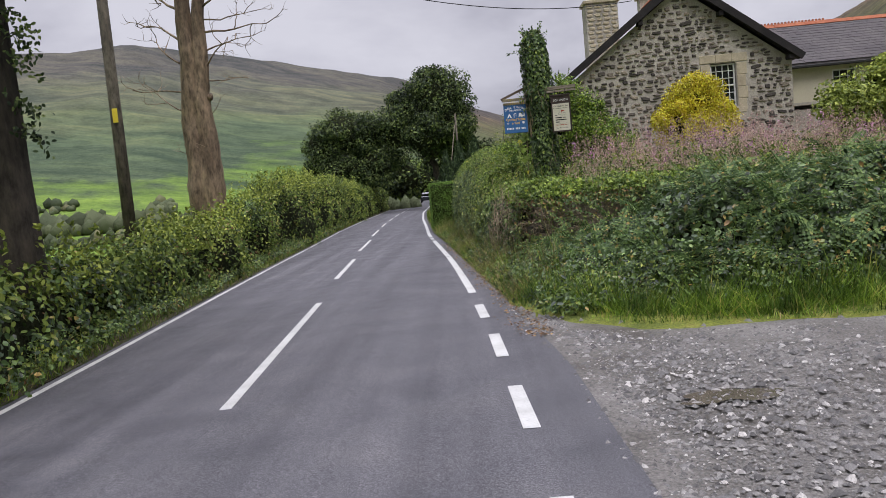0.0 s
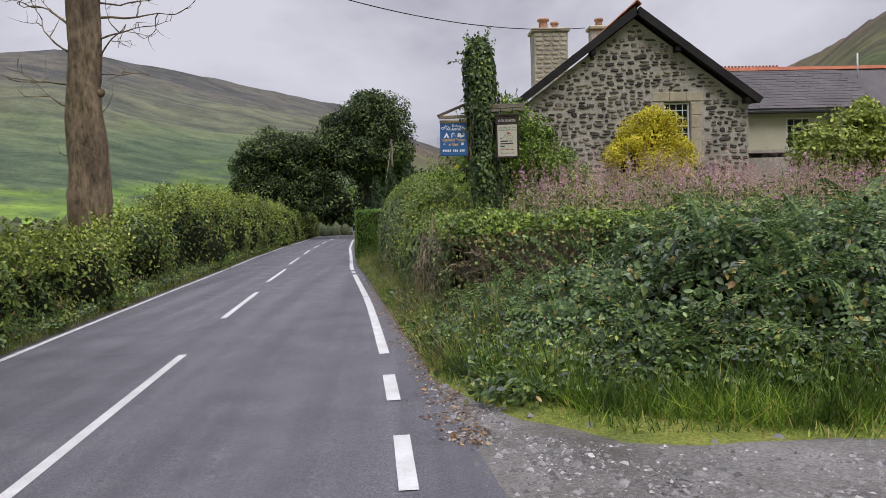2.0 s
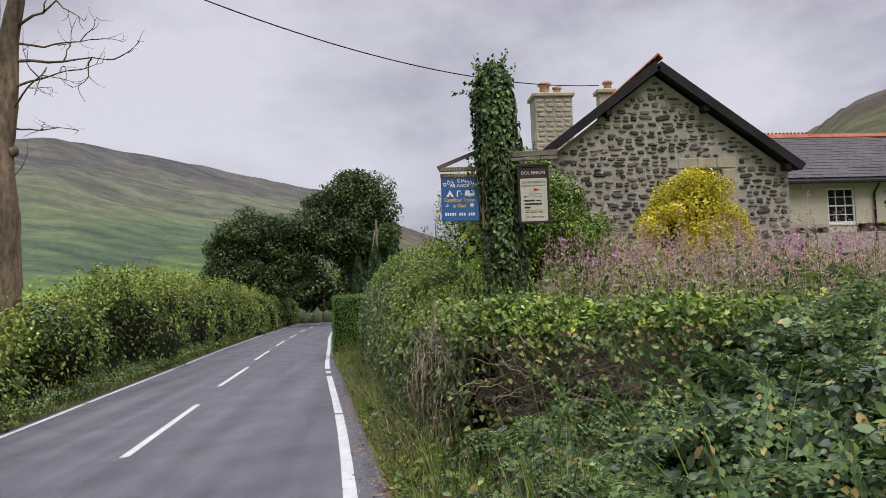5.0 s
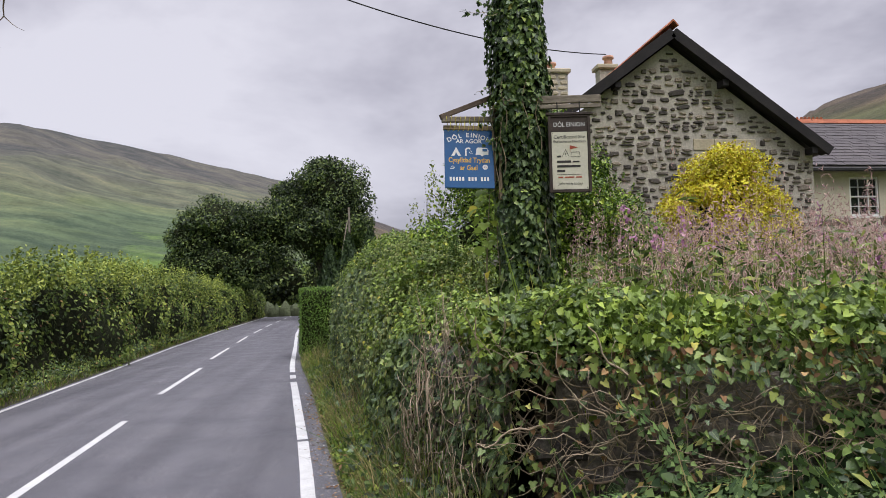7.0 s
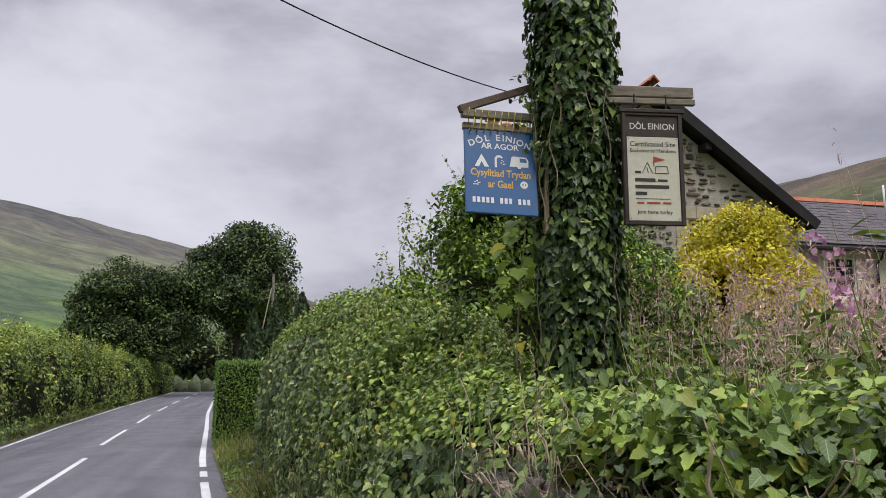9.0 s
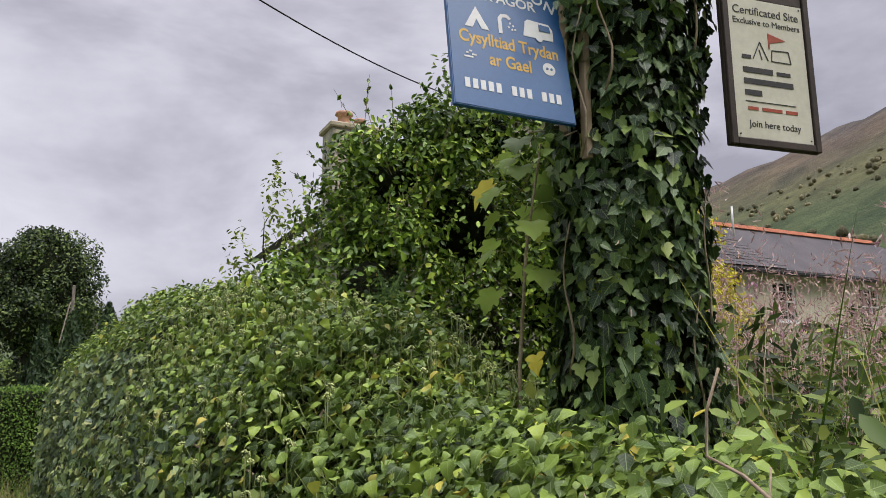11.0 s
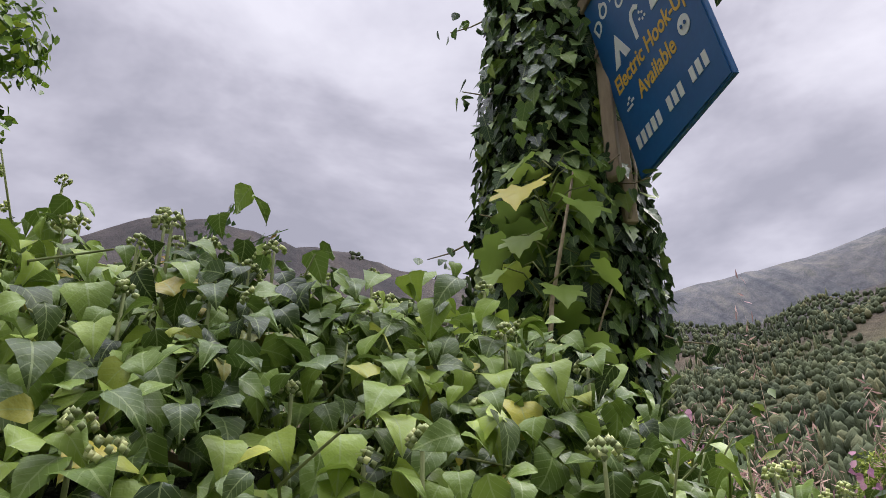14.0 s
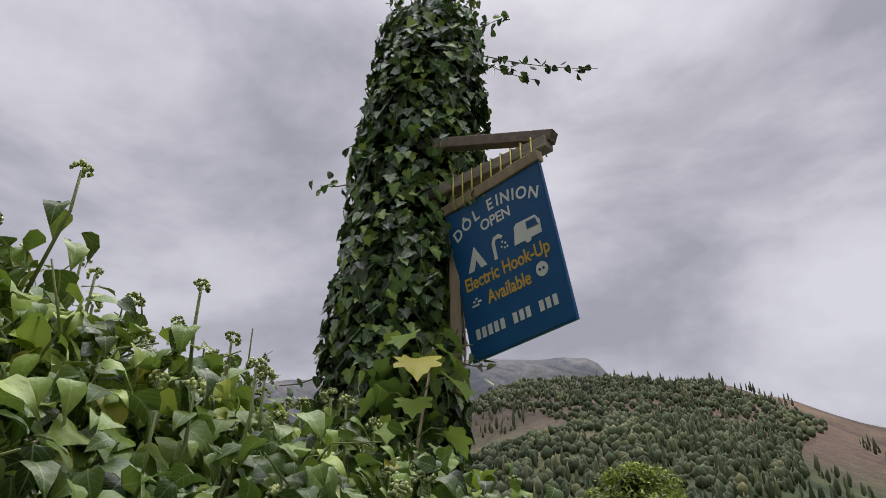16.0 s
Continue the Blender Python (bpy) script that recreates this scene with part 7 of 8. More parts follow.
part("frame_cap", boxed(-W2 / 2 - 0.02, W2 / 2 + 0.02, -0.035, 0.03, H2 / 2 + 0.001, H2 / 2 + 0.03, bev=0.004), M["brown_wood"], white)
header = part("name_panel", boxed(-W2 / 2 + 0.032, W2 / 2 - 0.032, -0.018, -0.0125, 0.24, H2 / 2 - 0.022), M["brown_wood"], white, "dark name panel")
letters("D\u00d4L EINION", 0.066, M["white_sign"], header, (0, -0.0185, 0.294), squash=0.9)
face = part("face", boxed(-W2 / 2 + 0.034, W2 / 2 - 0.034, -0.019, -0.0125, -H2 / 2 + 0.034, 0.236), M["cream_sign"], white, "ivory printed face")
fy = -0.0195
letters("Certificated Site", 0.052, M["ink"], face, (0, fy, 0.165))
letters("Exclusive to Members", 0.039, M["ink"], face, (0, fy, 0.12))
plate([(0.0, 0.02), (0.006, 0.02), (0.006, 0.085), (0.09, 0.068), (0.006, 0.05), (0.006, 0.02)][:1] + [(0.006, 0.02), (0.006, 0.046), (0.09, 0.066), (0.0, 0.09)], fy, M["red"], face, "pennant_symbol")
for seg in (((-0.085, -0.035), (-0.045, 0.045)), ((-0.045, 0.045), (-0.008, -0.035)), ((-0.05, 0.01), (-0.04, -0.035)), ((0.01, -0.035), (0.11, -0.035)), ((0.01, -0.035), (0.015, 0.012)), ((0.015, 0.015), (0.1, 0.018)), ((0.1, 0.018), (0.11, -0.035))):
    (xa, za), (xb, zb) = seg
    d = Vector((xb - xa, zb - za)).normalized() * 0.002
    plate([(xa - d.y, za + d.x), (xb - d.y, zb + d.x), (xb + d.y, zb - d.x), (xa + d.y, za - d.x)], fy, M["ink"], face, "line_symbol")
# the organisation's name and motto as plain bars
for x0, x1, z0, z1, mt in ((-0.14, -0.095, -0.036, -0.02, "ink"), (-0.14, 0.01, -0.098, -0.074, "ink"), (0.03, 0.1, -0.096, -0.08, "ink"), (-0.14, 0.11, -0.148, -0.124, "ink"), (-0.14, -0.055, -0.198, -0.174, "ink"), (-0.14, 0.115, -0.226, -0.223, "ink"), (-0.13, -0.08, -0.262, -0.248, "red"), (-0.06, 0.04, -0.262, -0.248, "red"), (0.06, 0.12, -0.262, -0.248, "red")):
    plate([(x0, z0), (x1, z0), (x1, z1), (x0, z1)], fy, M[mt], face, "name_bar")
letters("Join here today", 0.042, M["ink"], face, (0, fy, -0.335))
for sx in (-1, 1):
    for sz in (0.222, -0.37):
        plate(ring(sx * 0.178, sz, 0.004, 8), fy, M["ink"], face, "screw")
for sx in (-0.12, 0.12):
    bm = bmesh.new()
    tube(bm, [(sx, 0, H2 / 2 + 0.02), (sx, 0, H2 / 2 + 0.15)], [0.006, 0.006], 6)
    part("hanger", bm, M["black"], white, "iron hanger")

# sycamore sapling beside the post
syc = thing("sycamore_sapling", "young sycamore sapling with large pale leaves", "sapling", at=(2.06, 19.84, 0.85))
bm = bmesh.new()
stem_pts = [(0, 0, 0), (0.0, 0.0, 0.6), (0.0, -0.03, 1.1), (0.01, -0.09, 1.6), (0.03, -0.2, 2.05)]
tube(bm, stem_pts, [0.012, 0.011, 0.009, 0.007, 0.004], 7)
pet = bmesh.new()
SY = [blade_mesh("sycamore_leaf", MAPLE, M["sycamore"], 0.35, i) for i in range(4)]
rs = np.random.RandomState(420)
for i in range(22):
    z = 1.3 + 0.76 * (i / 22) ** 0.7
    a = i * 2.4 + rs.normal() * 0.3
    L = rs.uniform(0.07, 0.17)
    o_ = np.array([0.01, -0.09 * max(0, z - 0.8) ** 1.4, z])
    e_ = o_ + np.array([math.cos(a) * L, math.sin(a) * L, 0.06])
    tube(pet, [o_, (o_ + e_) / 2 + np.array([0, 0, 0.03]), e_], [0.003, 0.0025, 0.002], 5)
    leaf_obj(SY[i % 4], syc, Vector(e_) + Vector((2.06, 19.84, 0.85)), (math.cos(a) * 0.8, math.sin(a) * 0.8, 0.7), (math.cos(a) * 0.8, math.sin(a) * 0.8, -0.9), rs.uniform(0.1, 0.155), "sycamore_leaf")
part("stem", bm, M["stem"], syc, smooth=True)
part("leaf_stalk_spray", pet, M["green_stem"], syc, smooth=True, kind="stuff")

# ---- telegraph pole, cable, bare tree ----
pole = thing("utility_pole", "weathered wooden utility pole with a yellow tag", "pole", at=(-8.12, 20.35, -0.6))
bm = bmesh.new()
tube(bm, [(0, 0, 0), (0, 0, 5.0), (0, 0, 10.5)], [0.165, 0.145, 0.12], 14)
part("shaft", bm, M["pole_wood"], pole, smooth=True)
part("tag", boxed(-0.02, 0.11, -0.178, -0.158, 4.75, 5.1, bev=0.004), M["tag"], pole, "yellow warning tag")
cable = thing("overhead_cable", "thin black overhead cable sagging to the house", "cable", at=(-8.12, 20.35, 9.65))
ca, cb = np.array([0, 0, 0.0]), np.array([15.62, 10.65, -1.45])
bm = bmesh.new()
tube(bm, [ca + (cb - ca) * u + np.array([0, 0, -4.75 * u * (1 - u)]) for u in np.linspace(0, 1, 41)], [0.014] * 41, 6)
part("wire", bm, M["black"], cable, smooth=True)
far_pole = thing("far_utility_pole", "grey braced utility pole by the distant trees", "pole", at=(0.45, 57.3, 0))
bm = bmesh.new()
tube(bm, [(0, 0, 0), (0, 0, 7.1)], [0.1, 0.07], 10)
part("shaft", bm, M["pole_wood"], far_pole, smooth=True)
bm = bmesh.new()
tube(bm, [(-1.2, 0, 0), (-0.1, 0, 6.3)], [0.03, 0.03], 6)
part("stay", bm, M["beam"], far_pole, smooth=True)

bare = thing("bare_tree", "dead bare tree with two thick brown stems", "tree", at=(-7.8, 25.7, -0.4))
bm = bmesh.new()


def limb(pts, radii, seg=16):
    """A thick stem with knots and hollows between its given rings."""
    z = np.array([p[2] for p in pts])
    zz = np.linspace(z[0], z[-1], 64)
    k0 = len(bm.verts)
    cx, cy, rr = (np.interp(zz, z, [p[i] for p in pts]) for i in (0, 1)), None, np.interp(zz, z, radii)
    cx, cy = list(cx)
    tube(bm, np.stack([cx + 0.03 * np.sin(zz * 2.1), cy, zz], 1), rr, seg)
    bm.verts.ensure_lookup_table()
    for v in bm.verts[k0:]:
        c = Vector((float(np.interp(v.co.z, zz, cx)), float(np.interp(v.co.z, zz, cy)), v.co.z))
        q = v.co * 1.0
        v.co = c + (v.co - c) * (1 + 0.2 * noise.noise(Vector((q.x * 3.4, q.y * 3.4, q.z * 0.9))) + 0.1 * noise.noise(Vector((q.x * 9, q.y * 9, q.z * 3.5))))


limb([(-0.14, 0, 0), (-0.12, 0, 1.6), (-0.16, 0, 3.2), (-0.18, 0.02, 5.0), (-0.12, 0, 6.6), (-0.1, 0.0, 8.2), (-0.16, 0.05, 10), (-0.1, 0, 11.8)], [0.58, 0.46, 0.42, 0.37, 0.32, 0.27, 0.2, 0.07])
limb([(0.24, -0.05, 0), (0.2, -0.05, 1.6), (0.16, -0.04, 3.0), (0.16, 0, 4.6), (0.14, 0, 5.8), (0.26, 0, 7.4), (0.42, 0.05, 9.0), (0.6, 0, 11.0)], [0.5, 0.41, 0.39, 0.34, 0.3, 0.25, 0.18, 0.06])
part("trunk", bm, M["bark"], bare, smooth=True)
bm = bmesh.new()
rs = np.random.RandomState(500)


def twig(a, d, L, r, depth):
    pts, p = [np.array(a, float)], np.array(a, float)
    d = np.array(d, float)
    for q in range(6):
        d = d / np.linalg.norm(d) + rs.normal(size=3) * 0.22 + np.array([0, 0, 0.05])
        p = p + d / np.linalg.norm(d) * L / 6
        pts.append(p)
        if depth and q in (2, 4, 5):
            twig(p, d + rs.normal(size=3) * 0.9, L * 0.5, r * 0.5, depth - 1)
    tube(bm, pts, np.linspace(r, r * 0.3, 7), 5)


for a, d, L, r in (((0.3, 0, 7.1), (1, -0.2, 0.3), 2.3, 0.035), ((0.35, 0, 6.3), (1, 0.2, 0.1), 1.7, 0.025), ((-0.4, 0, 6.0), (-1, -0.2, 0.15), 2.4, 0.03), ((-0.4, 0, 5.4), (-1, 0.1, 0.2), 2.2, 0.03), ((-0.3, 0, 7.6), (-0.8, 0, 0.8), 2.2, 0.045), ((-0.3, 0, 8.6), (-0.7, 0.3, 0.8), 2.2, 0.05), ((0.5, 0, 8.6), (0.8, 0, 0.8), 2.0, 0.04), ((0.5, 0, 9.6), (0.6, -0.3, 0.9), 1.8, 0.04), ((0.38, 0, 3.6), (0.3, -0.3, 1.0), 1.5, 0.014), ((0.4, 0, 3.4), (0.4, -0.1, 1.0), 1.3, 0.012), ((-0.45, 0, 4.0), (-0.6, -0.3, 0.6), 0.9, 0.012), ((0.42, 0, 5.2), (1, -0.3, 0.1), 0.9, 0.012), ((0.5, 0, 7.8), (1, 0, 0.5), 2.6, 0.04), ((0.4, 0, 6.7), (1, -0.4, 0.5), 2.0, 0.03), ((-0.4, 0, 6.9), (-1, 0.2, 0.4), 2.2, 0.035), ((0.5, 0, 8.2), (1, 0.3, 0.2), 2.2, 0.03)):
    bm = bmesh.new()
    twig(a, d, L * 0.72, r, 2)
    part("branch", bm, M["bark"], bare, "bare leafless branch", smooth=True)
for bx2, bz2, s2 in ((0.45, 5.75, 0.12), (0.42, 3.2, 0.09), (-0.45, 4.3, 0.1), (0.44, 1.9, 0.1)):
    bm = bmesh.new()
    r = bmesh.ops.create_icosphere(bm, subdivisions=2, radius=s2)
    for v in r["verts"]:
        v.co = v.co * (1 + 0.3 * noise.noise(v.co * 14)) + Vector((bx2, -0.05, bz2))
    part("burr", bm, M["bark"], bare, "swollen burr on the bark", smooth=True)

near = tree("roadside_beech", "thick dark trunk at the lane side with hanging leaves", (-6.0, 11.7, -0.3), [(0.3, 0.1, 8.5, 2.6, 2.6, 2.0), (-0.4, 0, 7.4, 2, 2, 1.4)], 4000, 0.1, M["oak"], 510, 0.44, bend=0.01)
# extra crown out of view, added to shade the hedge and verge below
P, N = blob_points(13000, [(0.4, -2.6, 8.8, 3.0, 3.0, 1.6), (-2.6, -1.4, 8.4, 2.8, 2.8, 1.6), (0.0, -6.0, 8.6, 3.2, 3.2, 1.6), (-3.0, -4.8, 8.0, 2.8, 2.8, 1.6), (1.2, 0.6, 9.0, 2.4, 2.4, 1.4)], 514, 0.8)
part("crown", scatter("crown", OVAL, P, N + np.array([0, 0, 0.6]), 0.24, 515, 0.2, 0.5), M["oak"], near, "unseen canopy added to shade the verge", kind="stuff")
rs = np.random.RandomState(512)
sp = []
for z0 in (3.3, 3.7, 4.3, 4.6, 4.9, 5.4):
    for i in range(60):
        u = rs.rand()
        sp.append((0.3 + 0.4 * u + rs.normal() * 0.04, -0.1 + rs.normal() * 0.12, z0 + 0.1 - 0.3 * u * u + rs.normal() * 0.07))
part("low_spray", scatter("low_spray", OVAL, np.array(sp), np.array([(0.3, -0.8, 0.4)] * len(sp)), 0.085, 513, 0.6, 0.5), M["oak"], near, "drooping dark leaf sprays", kind="stuff")

# small dark car far down the lane
car = thing("car", "small dark car far away on the lane", "car", at=(-4.9, 118, -0.05))
bm = boxed(-0.85, 0.85, -2.0, 2.0, 0.3, 0.95, bev=0.12)
body = part("body", bm, M["car_paint"], car)
bm = boxed(-0.72, 0.72, -1.5, 1.0, 0.95, 1.5, bev=0.2)
part("cabin", bm, M["glass"], car)
for sx in (-0.75, 0.75):
    for sy in (-1.3, 1.3):
        bm = bmesh.new()
        tube(bm, [(sx - 0.1, sy, 0.31), (sx + 0.1, sy, 0.31)], [0.31, 0.31], 16)
        part("wheel", bm, M["black"], car)

# ---- the stone house ----
house = thing("stone_house", "rubble stone house with slate roof and cream wing", "house", at=(0, 0, 0))
GX, GY, APEX, SLOPE = 9.27, 31.0, 8.5, 0.738
HX0, HX1, GZ = 5.15, 13.39, 0.8


def roof_line(x):
    return APEX - SLOPE * abs(x - GX)


def wall_panel(name, pts, y0, y1, mat, label=""):
    """A wall between y0 and y1 whose face is the (x, z) outline, with any holes cut as separate outlines around it."""
    bm = bmesh.new()
    f = bm.faces.new([bm.verts.new((x, y0, z)) for x, z in pts])
    g = bmesh.ops.extrude_face_region(bm, geom=[f])
    bmesh.ops.translate(bm, vec=(0, y1 - y0, 0), verts=[v for v in g["geom"] if isinstance(v, bmesh.types.BMVert)])
    bmesh.ops.recalc_face_normals(bm, faces=bm.faces)
    return part(name, bm, mat, house, label)


WX0, WX1, WZ0, WZ1 = 10.3, 11.28, 3.85, 5.54
gable = wall_panel("gable_wall", [(HX0, GZ), (WX0, GZ), (WX0, roof_line(WX0)), (GX, APEX), (HX0, roof_line(HX0))], GY, GY + 0.5, M["mortar"], "pale mortared rubble gable wall")
wall_panel("gable_wall", [(WX1, GZ), (HX1, GZ), (HX1, roof_line(HX1)), (WX1, roof_line(WX1))], GY, GY + 0.5, M["mortar"])
wall_panel("gable_wall", [(WX0, GZ), (WX1, GZ), (WX1, WZ0), (WX0, WZ0)], GY, GY + 0.5, M["mortar"])
wall_panel("gable_wall", [(WX0, WZ1), (WX1, WZ1), (WX1, roof_line(WX1)), (WX0, roof_line(WX0))], GY, GY + 0.5, M["mortar"])
for x0 in (HX0, HX1 - 0.5):
    part("side_wall", boxed(x0, x0 + 0.5, GY + 0.501, 36.2, GZ, 5.42), M["mortar"], house)
wall_panel("rear_wall", [(HX0, GZ), (HX1, GZ), (HX1, roof_line(HX1)), (GX, APEX), (HX0, roof_line(HX0))], 36.2, 36.6, M["mortar"])
# dressed stone round the gable window
for x0, x1, z0, z1 in ((9.93, 10.28, 3.7, 5.52), (11.3, 11.68, 3.7, 5.52), (9.9, 11.72, 5.56, 5.87), (10.0, 11.6, 3.62, 3.83)):
    for k in range(4 if z1 - z0 > 1 else 3):
        if z1 - z0 > 1:
            h0, h1 = z0 + (z1 - z0) * k / 4, z0 + (z1 - z0) * (k + 1) / 4 - 0.012
            part("quoin_block", boxed(x0, x1 if k % 2 else x1 - (0.06 if x0 > 11 else 0), GY - 0.025, GY + 0.2, h0, h1, bev=0.012), M["dressed"], house)
        else:
            a, bb = x0 + (x1 - x0) * k / 3, x0 + (x1 - x0) * (k + 1) / 3 - 0.01
            part("lintel_block", boxed(a, bb, GY - 0.03, GY + 0.2, z0, z1, bev=0.012), M["dressed"], house)


def sash(x0, x1, z0, z1, y, cols, rows):
    win = part("window", boxed(x0 + 0.04, x1 - 0.04, y + 0.06, y + 0.075, z0 + 0.04, z1 - 0.04), M["glass"], house, "white sash window with small panes")
    for a, bb, c0, c1 in ((x0, x0 + 0.06, z0, z1), (x1 - 0.06, x1, z0, z1), (x0 + 0.061, x1 - 0.061, z0, z0 + 0.07), (x0 + 0.061, x1 - 0.061, z1 - 0.06, z1), (x0 + 0.061, x1 - 0.061, (z0 + z1) / 2 - 0.025, (z0 + z1) / 2 + 0.025)):
        part("window_frame", boxed(a, bb, y, y + 0.058, c0, c1, bev=0.006), M["white_paint"], win)
    for i in range(1, cols):
        xx = x0 + (x1 - x0) * i / cols
        part("glazing_bar", boxed(xx - 0.012, xx + 0.012, y + 0.02, y + 0.056, z0 + 0.07, z1 - 0.06), M["white_paint"], win)
    for j in range(1, rows):
        if j * 2 != rows:
            zz = z0 + (z1 - z0) * j / rows
            part("glazing_bar", boxed(x0 + 0.06, x1 - 0.06, y + 0.022, y + 0.054, zz - 0.012, zz + 0.012), M["white_paint"], win)
    part("window_sill", boxed(x0 - 0.06, x1 + 0.06, y - 0.06, y + 0.1, z0 - 0.07, z0 - 0.002, bev=0.01), M["white_paint"], win)
    return win


sash(WX0 + 0.02, WX1 - 0.02, WZ0 + 0.02, WZ1 - 0.02, GY + 0.1, 4, 6)

# roof of the main block: two slate slopes, black verges, terracotta ridge
TH = math.atan(SLOPE)
for sgn in (-1, 1):
    bm = bmesh.new()
    ex = 4.4 if sgn > 0 else 4.72
    a = Vector((GX, 0, APEX + 0.2))
    e = Vector((GX + sgn * ex, 0, APEX + 0.2 - SLOPE * ex))
    off = Vector((sgn * math.sin(TH), 0, math.cos(TH))) * 0.14
    vs = [bm.verts.new((p.x, y, p.z)) for y in (30.62, 36.75) for p in (a, e, e + off, a + off * 1.0)]
    for q in ((0, 1, 2, 3), (7, 6, 5, 4), (0, 4, 5, 1), (1, 5, 6, 2), (2, 6, 7, 3), (3, 7, 4, 0)):
        bm.faces.new([vs[i] for i in q])
    bmesh.ops.recalc_face_normals(bm, faces=bm.faces)
    part("roof", bm, M["slate"], house, "grey slate roof slope")
    # bargeboard
    bm = bmesh.new()
    up = Vector((sgn * math.sin(TH), 0, math.cos(TH)))
    lo0, lo1 = a - up * 0.11 + Vector((0, 0, -0.02)), e - up * 0.11
    vs = [bm.verts.new((p.x, y, p.z)) for y in (30.56, 30.617) for p in (lo0, lo1, e + off * 1.06, a + off * 1.06)]
    for q in ((0, 1, 2, 3), (7, 6, 5, 4), (0, 4, 5, 1), (1, 5, 6, 2), (2, 6, 7, 3), (3, 7, 4, 0)):
        bm.faces.new([vs[i] for i in q])
    bmesh.ops.recalc_face_normals(bm, faces=bm.faces)
    part("bargeboard", bm, M["verge_board"], house, "black bargeboard along the gable")
    # purlin ends and soffit
    bm = bmesh.new()
    so = a - up * 0.05
    s1 = e - up * 0.05
    vs = [bm.verts.new((p.x, y, p.z)) for y in (30.62, 30.995) for p in (so, s1, s1 + up * 0.04, so + up * 0.04)]
    for q in ((0, 1, 2, 3), (7, 6, 5, 4), (0, 4, 5, 1), (1, 5, 6, 2), (2, 6, 7, 3), (3, 7, 4, 0)):
        bm.faces.new([vs[i] for i in q])
    bmesh.ops.recalc_face_normals(bm, faces=bm.faces)
    part("soffit", bm, M["verge_board"], house)
    for uu in (0.36, 0.93):
        p = a + (e - a) * uu - up * 0.2
        part("purlin_end", boxed(p.x - 0.09, p.x + 0.09, 30.63, 30.99, p.z - 0.1, p.z + 0.08, bev=0.01), M["verge_board"], house)
rt = bmesh.new()
vs = [(-0.16, -0.1), (-0.02, 0.06), (0.02, 0.06), (0.16, -0.1), (0.13, -0.12), (0, 0.02), (-0.13, -0.12)]
f = rt.faces.new([rt.verts.new((x, 0, z)) for x, z in vs])
g = bmesh.ops.extrude_face_region(rt, geom=[f])
bmesh.ops.translate(rt, vec=(0, 0.44, 0), verts=[v for v in g["geom"] if isinstance(v, bmesh.types.BMVert)])
bmesh.ops.recalc_face_normals(rt, faces=rt.faces)
ridge_me = bpy.data.meshes.new("ridge_tile")
rt.to_mesh(ridge_me)
rt.free()
ridge_me.materials.append(M["terracotta"])
for i in range(13):
    o = new("ridge_tile", ridge_me)
    o.parent = house
    o.matrix_world = pose(GX, 30.56 + i * 0.45, APEX + 0.5)


def stack(x0, x1, y0, y1, z0, z1, pots, mat):
    st = part("chimney", boxed(x0, x1, y0, y1, z0, z1, bev=0.02), mat, house, "square stone chimney stack")
    part("chimney_cap", boxed(x0 - 0.1, x1 + 0.1, y0 - 0.1, y1 + 0.1, z1 + 0.001, z1 + 0.16, bev=0.03), M["dressed"], st)
    for px, r, h in pots:
        bm = bmesh.new()
        tube(bm, [(px, (y0 + y1) / 2, z1 + 0.16), (px, (y0 + y1) / 2, z1 + 0.3), (px, (y0 + y1) / 2, z1 + h), (px, (y0 + y1) / 2, z1 + h + 0.03), (px, (y0 + y1) / 2, z1 + h + 0.12)], [r * 0.95, r * 0.85, r * 0.8, r * 1.15, r * 1.1], 14)
        part("chimney_pot", bm, M["pot"], st, "terracotta chimney pot", smooth=True)
    return st


ch = stack(6.98, 8.5, 38.0, 39.0, 0.9, 9.75, ((7.5, 0.24, 0.55), (8.02, 0.17, 0.4)), M["mortar"])
stack(9.05, 9.6, 36.1, 36.55, 6.5, 9.35, ((9.45, 0.17, 0.38),), M["mortar"])
part("rear_block", boxed(6.2, 12.5, 36.62, 41, 0.8, 6.2), M["mortar"], house)

# cream wing to the side
WY, WR, WE, WEND = 33.0, 36.0, 5.33, 28.3


def wing_piece(name, x0, x1, z0, z1, mat, y=WY):
    return part(name, boxed(x0, x1, y, y + 0.4, z0, z1), mat, house)


wins = ((15.85, 16.84), (19.1, 20.1), (23.0, 24.0))
xs = 13.42
for a, bb in wins:
    wing_piece("wing_wall", xs, a - 0.001, 3.9, WE, M["render"])
    wing_piece("wing_wall", a, bb, 5.12, WE, M["render"])
    wing_piece("wing_wall", a, bb, 3.6, 3.9, M["render"])
    sash(a + 0.005, bb - 0.005, 3.905, 5.115, WY + 0.03, 3, 4)
    xs = bb + 0.001
wing_piece("wing_wall", xs, WEND, 3.9, WE, M["render"])
wing_piece("wing_plinth", 13.42, WEND, 0.8, 3.598, M["mortar"], WY - 0.03)
wing_piece("wing_ledge", 13.42, 15.8, 3.78, 3.895, M["mortar"], WY - 0.04)
part("wing_end_wall", boxed(WEND - 0.4, WEND, WY + 0.401, 39, 0.8, WE + 0.9), M["mortar"], house)
part("wing_rear_wall", boxed(13.42, WEND - 0.41, 38.6, 39, 0.8, WE), M["mortar"], house)
